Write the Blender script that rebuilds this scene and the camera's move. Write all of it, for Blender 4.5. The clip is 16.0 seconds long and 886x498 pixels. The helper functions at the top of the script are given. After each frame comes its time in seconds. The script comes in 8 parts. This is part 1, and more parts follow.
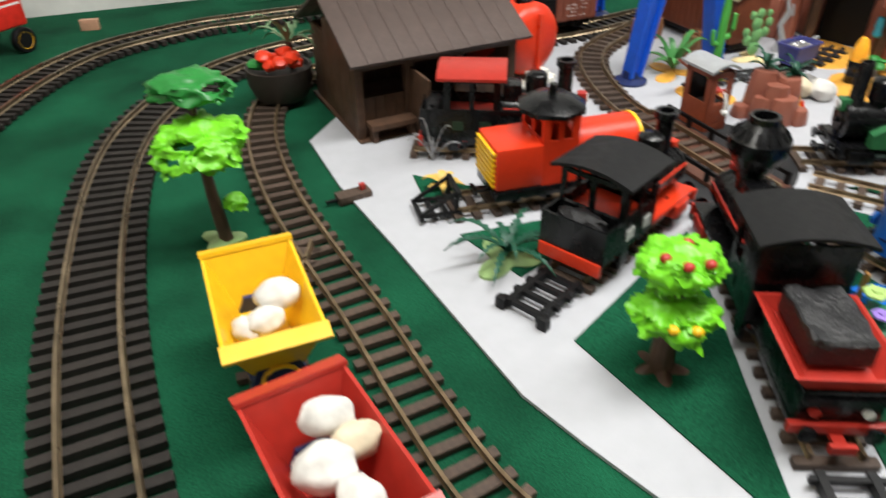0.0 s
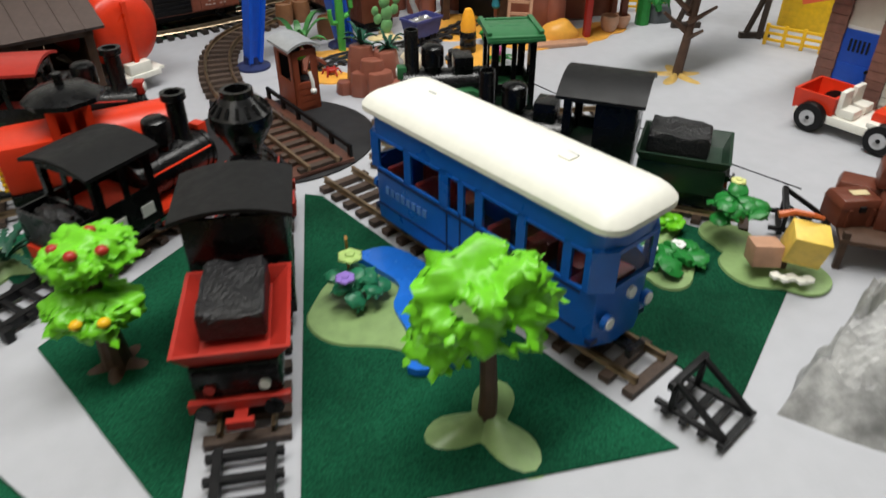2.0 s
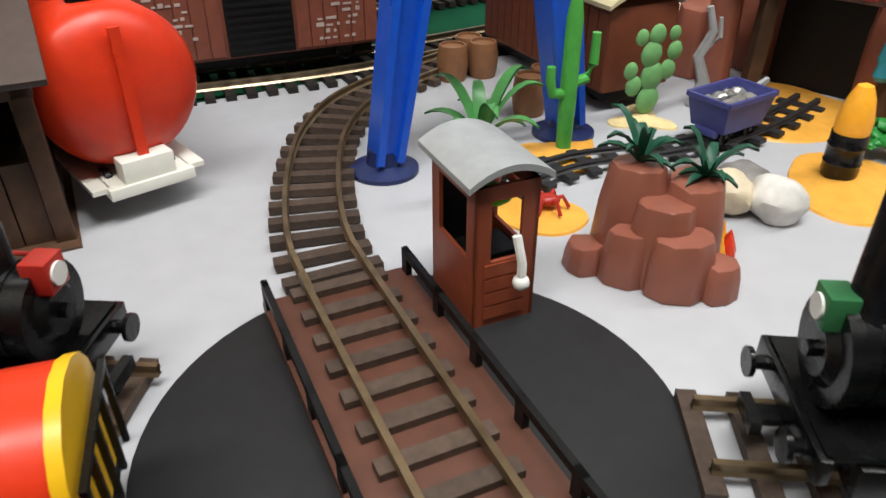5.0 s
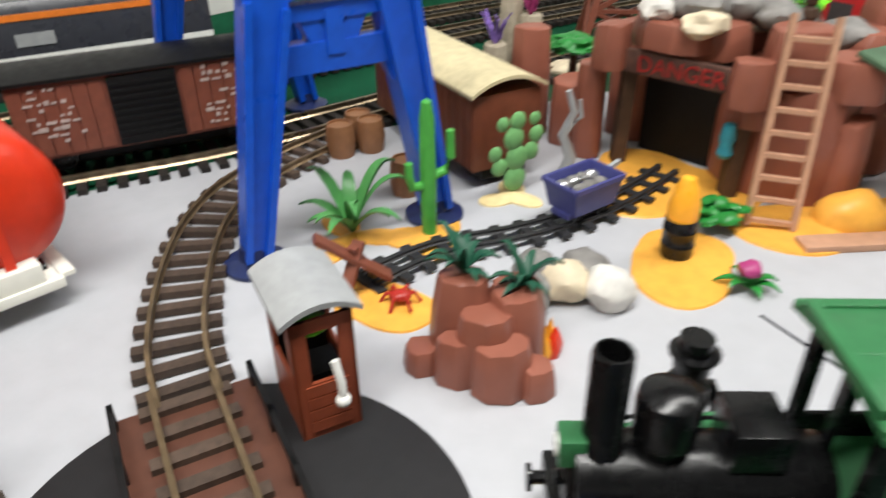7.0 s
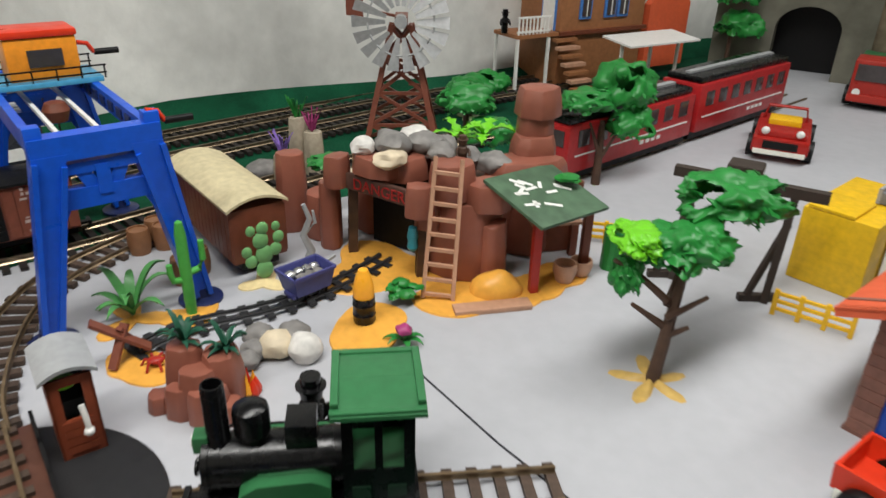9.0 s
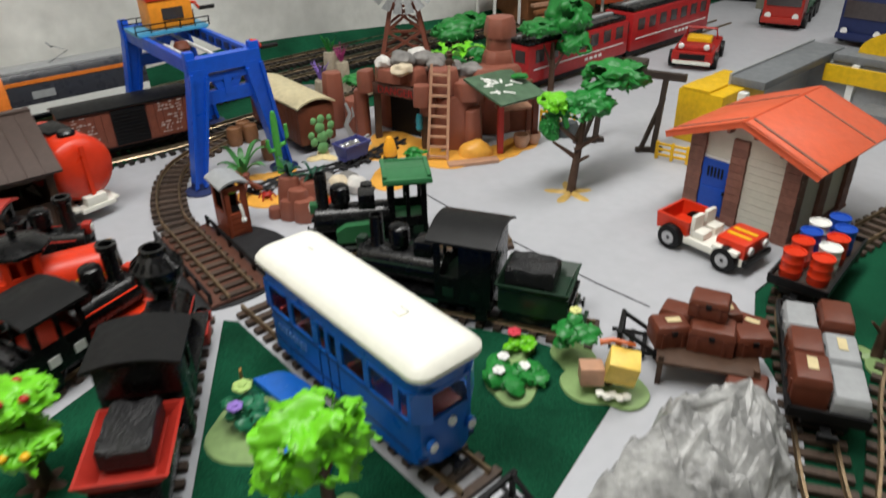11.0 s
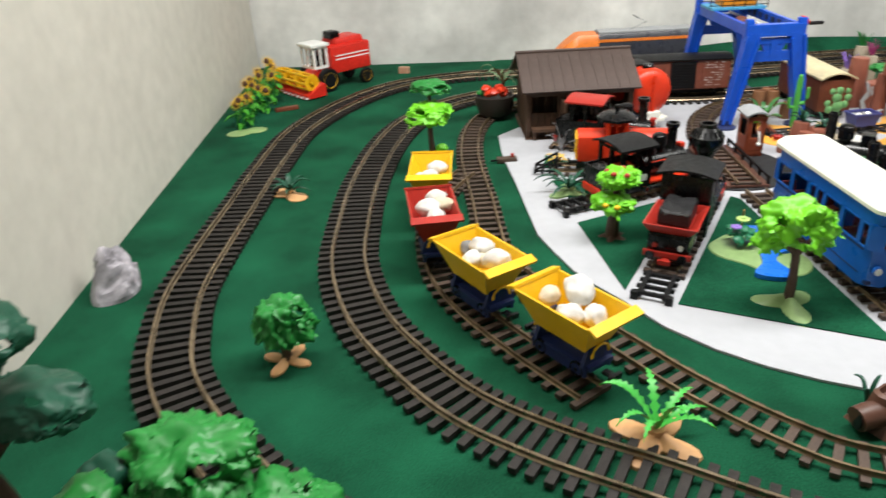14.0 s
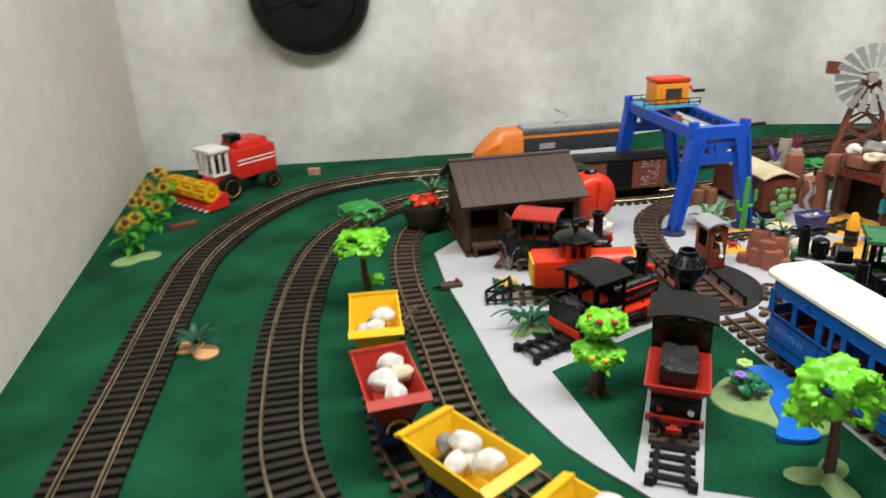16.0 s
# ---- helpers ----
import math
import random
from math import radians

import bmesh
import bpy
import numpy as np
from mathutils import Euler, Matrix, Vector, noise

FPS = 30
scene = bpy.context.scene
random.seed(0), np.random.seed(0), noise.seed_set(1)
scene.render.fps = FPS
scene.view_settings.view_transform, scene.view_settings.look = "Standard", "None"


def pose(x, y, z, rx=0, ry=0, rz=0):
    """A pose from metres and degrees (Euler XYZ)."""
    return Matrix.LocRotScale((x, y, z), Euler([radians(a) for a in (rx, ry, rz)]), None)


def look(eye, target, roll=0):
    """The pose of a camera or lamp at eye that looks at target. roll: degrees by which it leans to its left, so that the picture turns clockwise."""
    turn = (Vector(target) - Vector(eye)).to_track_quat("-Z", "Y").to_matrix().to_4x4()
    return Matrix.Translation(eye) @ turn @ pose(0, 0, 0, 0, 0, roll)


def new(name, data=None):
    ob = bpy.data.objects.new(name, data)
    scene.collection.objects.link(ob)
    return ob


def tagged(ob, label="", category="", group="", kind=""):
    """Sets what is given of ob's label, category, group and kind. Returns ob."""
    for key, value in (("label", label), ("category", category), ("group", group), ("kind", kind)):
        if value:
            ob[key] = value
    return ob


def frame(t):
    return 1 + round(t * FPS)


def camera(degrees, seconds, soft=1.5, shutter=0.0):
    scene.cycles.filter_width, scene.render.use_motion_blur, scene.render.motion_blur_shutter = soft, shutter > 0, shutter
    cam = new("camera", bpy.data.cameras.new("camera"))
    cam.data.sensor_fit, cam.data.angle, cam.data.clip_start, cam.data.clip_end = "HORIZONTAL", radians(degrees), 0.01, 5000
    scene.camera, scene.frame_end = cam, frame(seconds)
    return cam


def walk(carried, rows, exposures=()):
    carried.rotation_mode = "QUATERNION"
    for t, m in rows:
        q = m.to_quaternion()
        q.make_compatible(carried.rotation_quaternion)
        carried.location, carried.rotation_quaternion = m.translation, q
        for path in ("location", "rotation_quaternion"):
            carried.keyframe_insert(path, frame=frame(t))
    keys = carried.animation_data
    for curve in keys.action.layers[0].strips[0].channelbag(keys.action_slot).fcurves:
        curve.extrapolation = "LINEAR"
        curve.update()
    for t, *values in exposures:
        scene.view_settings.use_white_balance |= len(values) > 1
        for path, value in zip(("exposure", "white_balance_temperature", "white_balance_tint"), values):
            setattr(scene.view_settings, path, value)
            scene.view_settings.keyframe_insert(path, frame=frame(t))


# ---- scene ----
cam = camera(64.2, 16.0, shutter=0.5)
PATH = [
    (0, (0.057, 0.063, 0.367), (-0.007, 1.714, -0.76), -1.1),
    (0.5, (0.099, 0.031, 0.339), (0.218, 1.665, -0.807), -1.2),
    (1, (0.164, 0.01, 0.334), (0.545, 1.573, -0.854), 1.0),
    (1.5, (0.257, 0.013, 0.333), (0.686, 1.568, -0.849), -0.4),
    (2, (0.343, 0.052, 0.342), (0.68, 1.663, -0.795), -0.3),
    (2.5, (0.36, 0.129, 0.352), (0.667, 1.73, -0.807), -0.8),
    (3, (0.345, 0.227, 0.342), (0.635, 1.839, -0.807), -1.6),
    (3.5, (0.324, 0.36, 0.286), (0.538, 1.997, -0.843), 0.9),
    (4, (0.321, 0.476, 0.237), (0.398, 2.161, -0.839), -0.5),
    (4.2, (0.321, 0.506, 0.223), (0.361, 2.192, -0.852), -0.3),
    (6.5, (0.345, 0.614, 0.204), (0.331, 2.328, -0.828), -0.0),
    (7, (0.393, 0.582, 0.271), (0.479, 2.286, -0.773), -0.8),
    (7.5, (0.425, 0.539, 0.303), (0.604, 2.3, -0.628), -1.0),
    (8, (0.471, 0.496, 0.339), (0.729, 2.274, -0.54), 0.3),
    (8.5, (0.515, 0.459, 0.363), (0.883, 2.238, -0.473), 0.8),
    (8.7, (0.524, 0.434, 0.375), (0.908, 2.199, -0.482), 1.6),
    (11, (0.443, -0.031, 0.459), (0.797, 1.665, -0.541), -1.5),
    (11.5, (0.405, -0.114, 0.456), (0.739, 1.535, -0.627), -1.6),
    (12, (0.392, -0.198, 0.462), (0.515, 1.498, -0.59), -0.6),
    (12.5, (0.392, -0.279, 0.46), (0.277, 1.428, -0.577), -0.6),
    (13, (0.388, -0.351, 0.457), (0.058, 1.327, -0.58), 0.1),
    (13.5, (0.39, -0.416, 0.459), (-0.199, 1.243, -0.491), -1.7),
    (14, (0.395, -0.465, 0.454), (-0.422, 1.12, -0.451), -3.0),
    (14.5, (0.39, -0.498, 0.46), (-0.501, 1.02, -0.491), -2.5),
    (15, (0.364, -0.466, 0.466), (-0.448, 1.146, -0.397), -0.4),
    (15.5, (0.315, -0.387, 0.472), (-0.408, 1.305, -0.312), -0.2),
    (16, (0.249, -0.302, 0.486), (-0.318, 1.466, -0.259), -2.3),
]
EXPOSURES = ((0.0, 0.14), (0.5, 0.1), (1.0, -0.06), (2.0, -0.42), (2.5, -0.46), (3.5, -0.38), (4.0, -0.24), (6.5, 0.03), (7.0, 0.1), (8.5, -0.28), (11.0, -0.43), (12.0, -0.25), (12.5, -0.18), (13.5, 0.2), (14.5, 0.28), (15.0, 0.2), (16.0, -0.03))
walk(cam, [(t, look(eye, target, roll)) for t, eye, target, roll in PATH], EXPOSURES)

# ---- light: a closed cellar room with fluorescent tubes under the ceiling ----
world = bpy.data.worlds.new("room_world")
scene.world = world
world.use_nodes = True
world.node_tree.nodes["Background"].inputs[0].default_value = (0.75, 0.78, 0.8, 1)
world.node_tree.nodes["Background"].inputs[1].default_value = 0.02


def tube_lamp(x, y, z, turn, watts, sx=1.3, sy=0.22):
    lamp = bpy.data.lights.new("ceiling_tube", "AREA")
    lamp.shape, lamp.size, lamp.size_y, lamp.energy, lamp.color = "RECTANGLE", sx, sy, watts, (1.0, 0.99, 0.955)
    ob = new("ceiling_tube", lamp)
    ob.matrix_world = pose(x, y, z, 0, 0, turn)
    return ob


tube_lamp(0.2, 0.35, 1.62, 22, 33)
tube_lamp(1.0, 0.9, 1.62, 22, 17.5)
tube_lamp(2.1, 1.2, 1.62, 22, 12)

# ---- helpers for meshes ----
X, Y, Z = Vector((1, 0, 0)), Vector((0, 1, 0)), Vector((0, 0, 1))


def finish(bm, name, material, smooth=True):
    me = bpy.data.meshes.new(name)
    bmesh.ops.recalc_face_normals(bm, faces=bm.faces)
    bm.to_mesh(me)
    bm.free()
    me.materials.append(material)
    if smooth:
        for p in me.polygons:
            p.use_smooth = True
        me.set_sharp_from_angle(angle=radians(35))
    return me


def part(name, bm, material, parent, label="", m=None):
    """Links a bmesh as one mesh object under a thing or a part."""
    ob = new(name, finish(bm, name, material))
    ob.parent = parent
    if m is not None:
        ob.matrix_basis = m
    if label:
        tagged(ob, label)
    return ob


def share(name, me, parent, m):
    ob = new(name, me)
    ob.parent, ob.matrix_basis = parent, m
    return ob


def thing(name, x, y, z=0.0, turn=0.0, label="", category="", group="", kind="", scale=1.0):
    ob = new(name)
    ob.empty_display_size = 0.02
    ob.matrix_basis = pose(x, y, z, 0, 0, turn) @ Matrix.Scale(scale, 4)
    return tagged(ob, label, category, group, kind)


def solo(name, bm, material, x=0, y=0, z=0, turn=0.0, label="", category="", group="", kind=""):
    """A thing that is one mesh."""
    ob = new(name, finish(bm, name, material))
    ob.matrix_basis = pose(x, y, z, 0, 0, turn)
    return tagged(ob, label, category, group, kind)


def B():
    return bmesh.new()


def box(bm, sx, sy, sz, x=0, y=0, z=0, bevel=0.0, m=None, taper=1.0):
    """A box whose base centre is at x, y, z."""
    r = bmesh.ops.create_cube(bm, size=1.0)
    vs = r["verts"]
    for v in vs:
        k = taper if v.co.z > 0 else 1.0
        v.co = Vector((v.co.x * sx * k, v.co.y * sy * k, (v.co.z + 0.5) * sz))
    if bevel > 0:
        es = list({e for v in vs for e in v.link_edges})
        r = bmesh.ops.bevel(bm, geom=es, offset=bevel, segments=2, profile=0.6, affect="EDGES")
        vs = list({v for f in r["faces"] for v in f.verts} | {v for v in vs if v.is_valid})
    t = Matrix.Translation((x, y, z)) @ (m if m is not None else Matrix())
    bmesh.ops.transform(bm, matrix=t, verts=vs)
    return bm


def cyl(bm, r, h, x=0, y=0, z=0, axis="z", n=20, r2=None, m=None):
    """A cylinder or cone from its base centre along axis."""
    res = bmesh.ops.create_cone(bm, cap_ends=True, segments=n, radius1=r, radius2=r if r2 is None else r2, depth=h)
    t = Matrix.Translation((0, 0, h / 2))
    if axis == "x":
        t = pose(0, 0, 0, 0, 90, 0) @ t
    if axis == "y":
        t = pose(0, 0, 0, -90, 0, 0) @ t
    t = Matrix.Translation((x, y, z)) @ (m if m is not None else Matrix()) @ t
    bmesh.ops.transform(bm, matrix=t, verts=res["verts"])
    return bm


def ball(bm, r, x=0, y=0, z=0, s=(1, 1, 1), sub=2, rough=0.0, seed=0.0, freq=3.0):
    res = bmesh.ops.create_icosphere(bm, subdivisions=sub, radius=1.0)
    for v in res["verts"]:
        k = 1.0
        if rough:
            k += rough * noise.noise(v.co * freq + Vector((seed, seed * 1.7, 3.1)))
        v.co = Vector((x + v.co.x * r * s[0] * k, y + v.co.y * r * s[1] * k, z + v.co.z * r * s[2] * k))
    return bm


def lathe(bm, profile, n=24, x=0, y=0, z=0, m=None):
    """Turns a profile of (radius, height) about the z axis."""
    rings = []
    for r, h in profile:
        rings.append([bm.verts.new((max(r, 1e-5) * math.cos(2 * math.pi * i / n), max(r, 1e-5) * math.sin(2 * math.pi * i / n), h)) for i in range(n)])
    for a, b in zip(rings, rings[1:]):
        for i in range(n):
            bm.faces.new((a[i], a[(i + 1) % n], b[(i + 1) % n], b[i]))
    bm.faces.new(rings[0])
    bm.faces.new(rings[-1])
    vs = [v for g in rings for v in g]
    bmesh.ops.transform(bm, matrix=Matrix.Translation((x, y, z)) @ (m if m is not None else Matrix()), verts=vs)
    return bm


def prism(bm, outline, z0, z1, m=None, bevel=0.0):
    """An outline of (x, y) made solid between two heights."""
    low = [bm.verts.new((x, y, z0)) for x, y in outline]
    high = [bm.verts.new((x, y, z1)) for x, y in outline]
    n = len(outline)
    bm.faces.new(low)
    top = bm.faces.new(high)
    for i in range(n):
        bm.faces.new((low[i], low[(i + 1) % n], high[(i + 1) % n], high[i]))
    vs = low + high
    if bevel:
        r = bmesh.ops.bevel(bm, geom=list(top.edges), offset=bevel, segments=2, profile=0.6, affect="EDGES")
        vs = list({v for f in r["faces"] for v in f.verts} | {v for v in vs if v.is_valid})
    if m is not None:
        bmesh.ops.transform(bm, matrix=m, verts=vs)
    return bm


def tube(bm, points, r, n=8, r2=None):
    """A round bar along points, tapering from r to r2."""
    pts = [Vector(p) for p in points]
    r2 = r if r2 is None else r2
    rings = []
    for i, p in enumerate(pts):
        d = (pts[min(i + 1, len(pts) - 1)] - pts[max(i - 1, 0)]).normalized()
        u = d.cross(Z if abs(d.z) < 0.9 else X).normalized()
        w = d.cross(u)
        k = r + (r2 - r) * i / max(1, len(pts) - 1)
        rings.append([bm.verts.new(p + (u * math.cos(2 * math.pi * j / n) + w * math.sin(2 * math.pi * j / n)) * k) for j in range(n)])
    for a, b in zip(rings, rings[1:]):
        for j in range(n):
            bm.faces.new((a[j], a[(j + 1) % n], b[(j + 1) % n], b[j]))
    bm.faces.new(rings[0])
    bm.faces.new(rings[-1])
    return bm


def bar(bm, p, q, w, h=None):
    """A square bar between two points."""
    p, q = Vector(p), Vector(q)
    h = w if h is None else h
    d = (q - p).normalized()
    u = d.cross(Z if abs(d.z) < 0.95 else X).normalized() * w / 2
    v = d.cross(u).normalized() * h / 2
    a = [bm.verts.new(p + s * u + t * v) for s, t in ((1, 1), (-1, 1), (-1, -1), (1, -1))]
    b = [bm.verts.new(q + s * u + t * v) for s, t in ((1, 1), (-1, 1), (-1, -1), (1, -1))]
    bm.faces.new(a)
    bm.faces.new(b)
    for i in range(4):
        bm.faces.new((a[i], a[(i + 1) % 4], b[(i + 1) % 4], b[i]))
    return bm


def smooth_line(points, step):
    """A Catmull-Rom curve through points of the plan, in even steps: places and headings."""
    p = [Vector((x, y, 0)) for x, y in points]
    p = [2 * p[0] - p[1]] + p + [2 * p[-1] - p[-2]]
    dense = []
    for i in range(1, len(p) - 2):
        for k in range(24):
            t = k / 24
            a, b, c, d = p[i - 1:i + 3]
            dense.append(0.5 * (2 * b + (c - a) * t + (2 * a - 5 * b + 4 * c - d) * t * t + (3 * b - a - 3 * c + d) * t ** 3))
    dense.append(p[-2])
    out, gone = [], 0.0
    for a, b in zip(dense, dense[1:]):
        n = (b - a).length
        while gone <= n and n > 0:
            out.append((a + (b - a) * gone / n, (b - a).normalized()))
            gone += step
        gone -= n
    return out


# ---- materials ----
def mat(name, colour, rough=0.5, metal=0.0, spec=0.4, var=0.12, scale=120.0, bump=0.0, bump_scale=300.0, coat=0.0, stain=0.0, stain_scale=9.0, spread=0.0):
    """A procedural surface: fine grain, broad stains, relief, and a little spread from piece to piece."""
    m = bpy.data.materials.new(name)
    m.use_nodes = True
    nt = m.node_tree
    bs = nt.nodes["Principled BSDF"]
    tc = nt.nodes.new("ShaderNodeTexCoord")
    col = (*colour, 1)

    def noise_tex(sc, detail=4.0):
        n = nt.nodes.new("ShaderNodeTexNoise")
        n.inputs["Scale"].default_value, n.inputs["Detail"].default_value = sc, detail
        nt.links.new(tc.outputs["Object"], n.inputs["Vector"])
        return n.outputs["Fac"]

    def ramp(fac, lo, hi):
        r = nt.nodes.new("ShaderNodeMapRange")
        r.inputs["From Min"].default_value, r.inputs["From Max"].default_value = 0.3, 0.7
        r.inputs["To Min"].default_value, r.inputs["To Max"].default_value = lo, hi
        nt.links.new(fac, r.inputs["Value"])
        return r.outputs["Result"]

    value = ramp(noise_tex(scale), 1 - var, 1 + var)
    if stain:
        mul = nt.nodes.new("ShaderNodeMath")
        mul.operation = "MULTIPLY"
        nt.links.new(value, mul.inputs[0])
        nt.links.new(ramp(noise_tex(stain_scale), 1 - stain, 1 + stain * 0.5), mul.inputs[1])
        value = mul.outputs[0]
    if spread:
        info = nt.nodes.new("ShaderNodeObjectInfo")
        rr = nt.nodes.new("ShaderNodeMapRange")
        rr.inputs["To Min"].default_value, rr.inputs["To Max"].default_value = 1 - spread, 1 + spread
        nt.links.new(info.outputs["Random"], rr.inputs["Value"])
        mul = nt.nodes.new("ShaderNodeMath")
        mul.operation = "MULTIPLY"
        nt.links.new(value, mul.inputs[0])
        nt.links.new(rr.outputs["Result"], mul.inputs[1])
        value = mul.outputs[0]
    vm = nt.nodes.new("ShaderNodeVectorMath")
    vm.operation = "SCALE"
    vm.inputs[0].default_value = colour
    nt.links.new(value, vm.inputs["Scale"])
    nt.links.new(vm.outputs[0], bs.inputs["Base Color"])
    nt.links.new(ramp(noise_tex(scale * 0.4), max(0.03, rough - 0.08), min(1, rough + 0.08)), bs.inputs["Roughness"])
    bs.inputs["Metallic"].default_value = metal
    bs.inputs["Specular IOR Level"].default_value = spec if rough < 0.8 else 0.1
    if coat:
        bs.inputs["Coat Weight"].default_value = coat
    if bump:
        bp = nt.nodes.new("ShaderNodeBump")
        bp.inputs["Strength"].default_value, bp.inputs["Distance"].default_value = bump, 0.002
        nt.links.new(noise_tex(bump_scale, 6), bp.inputs["Height"])
        nt.links.new(bp.outputs[0], bs.inputs["Normal"])
    return m


def glass(name, colour, rough=0.05):
    m = bpy.data.materials.new(name)
    m.use_nodes = True
    bs = m.node_tree.nodes["Principled BSDF"]
    bs.inputs["Base Color"].default_value = (*colour, 1)
    bs.inputs["Roughness"].default_value = rough
    bs.inputs["Transmission Weight"].default_value = 1.0
    bs.inputs["IOR"].default_value = 1.1
    return m


FELT = mat("green_felt", (0.007, 0.074, 0.035), 0.95, var=0.45, scale=700, bump=0.5, bump_scale=1300, stain=0.5, stain_scale=9)
BOARD = mat("white_board", (0.425, 0.432, 0.460), 0.55, var=0.03, scale=60, bump=0.05, stain=0.06, stain_scale=4)
PLASTER = mat("wall_plaster", (0.73, 0.73, 0.70), 0.9, var=0.07, scale=30, bump=0.3, bump_scale=90, stain=0.34, stain_scale=3.2)
PLASTER2 = mat("side_wall_plaster", (0.62, 0.59, 0.525), 0.9, var=0.06, scale=30, bump=0.2, bump_scale=60, stain=0.08, stain_scale=2)
RAIL = mat("brass_rail", (0.30, 0.23, 0.15), 0.3, 0.85, var=0.25, scale=60, stain=0.3, stain_scale=15)
RAIL2 = mat("dull_rail", (0.24, 0.17, 0.10), 0.38, 0.75, var=0.25, scale=60, stain=0.3, stain_scale=15)
TIE = mat("dark_sleeper", (0.015, 0.0115, 0.0095), 0.7, var=0.25, scale=220, spread=0.25, bump=0.2)
TIE2 = mat("brown_sleeper", (0.065, 0.042, 0.030), 0.65, var=0.25, scale=220, spread=0.25, bump=0.2)
BLACK = mat("black_plastic", (0.004, 0.004, 0.0045), 0.26, spec=0.35, var=0.15, scale=200, bump=0.05)
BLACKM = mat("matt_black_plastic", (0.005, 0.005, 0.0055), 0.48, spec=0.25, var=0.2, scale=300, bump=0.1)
RED = mat("red_plastic", (0.38, 0.026, 0.017), 0.35, var=0.08, stain=0.08)
ORANGE = mat("orange_red_plastic", (0.66, 0.038, 0.010), 0.35, var=0.06, stain=0.06)
BLUE = mat("blue_plastic", (0.008, 0.11, 0.46), 0.33, var=0.06, stain=0.06)
CRANE = mat("royal_blue_plastic", (0.006, 0.085, 0.56), 0.35, var=0.08, stain=0.08)
NAVY = mat("navy_plastic", (0.012, 0.022, 0.09), 0.4, var=0.1)
CREAM = mat("cream_white_plastic", (0.80, 0.79, 0.71), 0.4, var=0.03, stain=0.04)
WHITE = mat("white_plastic", (0.78, 0.78, 0.75), 0.4, var=0.04)
YELLOW = mat("yellow_plastic", (0.80, 0.46, 0.012), 0.35, var=0.05, stain=0.06)
BROWN = mat("brown_plastic", (0.16, 0.045, 0.022), 0.42, var=0.12, stain=0.1)
RUST = mat("red_brown_plastic", (0.20, 0.06, 0.036), 0.45, var=0.12, stain=0.12)
ROOFB = mat("brown_shingle_roof", (0.066, 0.044, 0.037), 0.6, var=0.10, scale=150, stain=0.15, spread=0.03)
WOOD = mat("dark_timber", (0.066, 0.033, 0.018), 0.6, var=0.3, scale=90, stain=0.3, spread=0.15)
ROCKR = mat("terracotta_rock", (0.27, 0.092, 0.060), 0.42, var=0.08, scale=60, stain=0.15, bump=0.1, bump_scale=80)
SAND = mat("sand_yellow_plastic", (0.78, 0.38, 0.06), 0.42, var=0.08, stain=0.15)
TAN = mat("tan_plastic", (0.62, 0.34, 0.15), 0.5, var=0.08, stain=0.1)
LEAF = mat("leaf_green_plastic", (0.018, 0.21, 0.035), 0.4, var=0.15, stain=0.15)
LIME = mat("lime_green_plastic", (0.155, 0.55, 0.016), 0.4, var=0.12, stain=0.12)
DARKLEAF = mat("dark_leaf_plastic", (0.013, 0.078, 0.045), 0.45, spec=0.3, var=0.15, stain=0.15)
PALE = mat("pale_green_plastic", (0.24, 0.36, 0.14), 0.4, var=0.1, stain=0.15)
BARK = mat("brown_bark_plastic", (0.075, 0.04, 0.025), 0.6, var=0.2, scale=80, bump=0.3, bump_scale=120)
STONEW = mat("white_pebble", (0.68, 0.66, 0.62), 0.75, var=0.14, scale=70, bump=0.35, bump_scale=120, stain=0.3, stain_scale=30)
STONEG = mat("grey_pebble", (0.22, 0.21, 0.20), 0.7, var=0.2, scale=70, bump=0.3, bump_scale=120, stain=0.3, stain_scale=30)
STONEC = mat("cream_pebble", (0.66, 0.56, 0.40), 0.6, var=0.12, scale=70, bump=0.2, stain=0.2, stain_scale=30)
CREPE = mat("grey_paper_rock", (0.33, 0.33, 0.325), 0.40, spec=0.7, var=0.25, scale=110, bump=0.6, bump_scale=120, stain=0.6, stain_scale=34)
COAL = mat("coal_load", (0.013, 0.013, 0.014), 0.4, var=0.4, scale=300, bump=0.9, bump_scale=350)
GREY = mat("grey_plastic", (0.33, 0.34, 0.35), 0.45, var=0.08, stain=0.08)
STEEL = mat("bright_metal", (0.55, 0.55, 0.55), 0.3, 0.9, var=0.1)
GREENP = mat("loco_green_plastic", (0.03, 0.15, 0.055), 0.38, var=0.1, stain=0.08)
DKGREEN = mat("dark_green_plastic", (0.010, 0.030, 0.016), 0.35, var=0.1)
WATER = mat("blue_pond_plastic", (0.015, 0.15, 0.62), 0.25, var=0.06)
PURPLE = mat("violet_plastic", (0.28, 0.17, 0.55), 0.45, var=0.1)
MAGENTA = mat("magenta_plastic", (0.35, 0.04, 0.16), 0.45, var=0.1)
INDIGO = mat("indigo_cart_plastic", (0.055, 0.06, 0.21), 0.45, var=0.08)
FLAME = mat("amber_plastic", (0.95, 0.42, 0.03), 0.3, var=0.05)
BRICK = mat("brick_brown_plastic", (0.22, 0.10, 0.075), 0.55, var=0.15, scale=150, stain=0.1, spread=0.15)
PANEL = mat("ivory_panel", (0.62, 0.60, 0.52), 0.55, var=0.04, stain=0.06)
TILE = mat("orange_roof_plastic", (0.68, 0.115, 0.045), 0.42, var=0.06, stain=0.08)
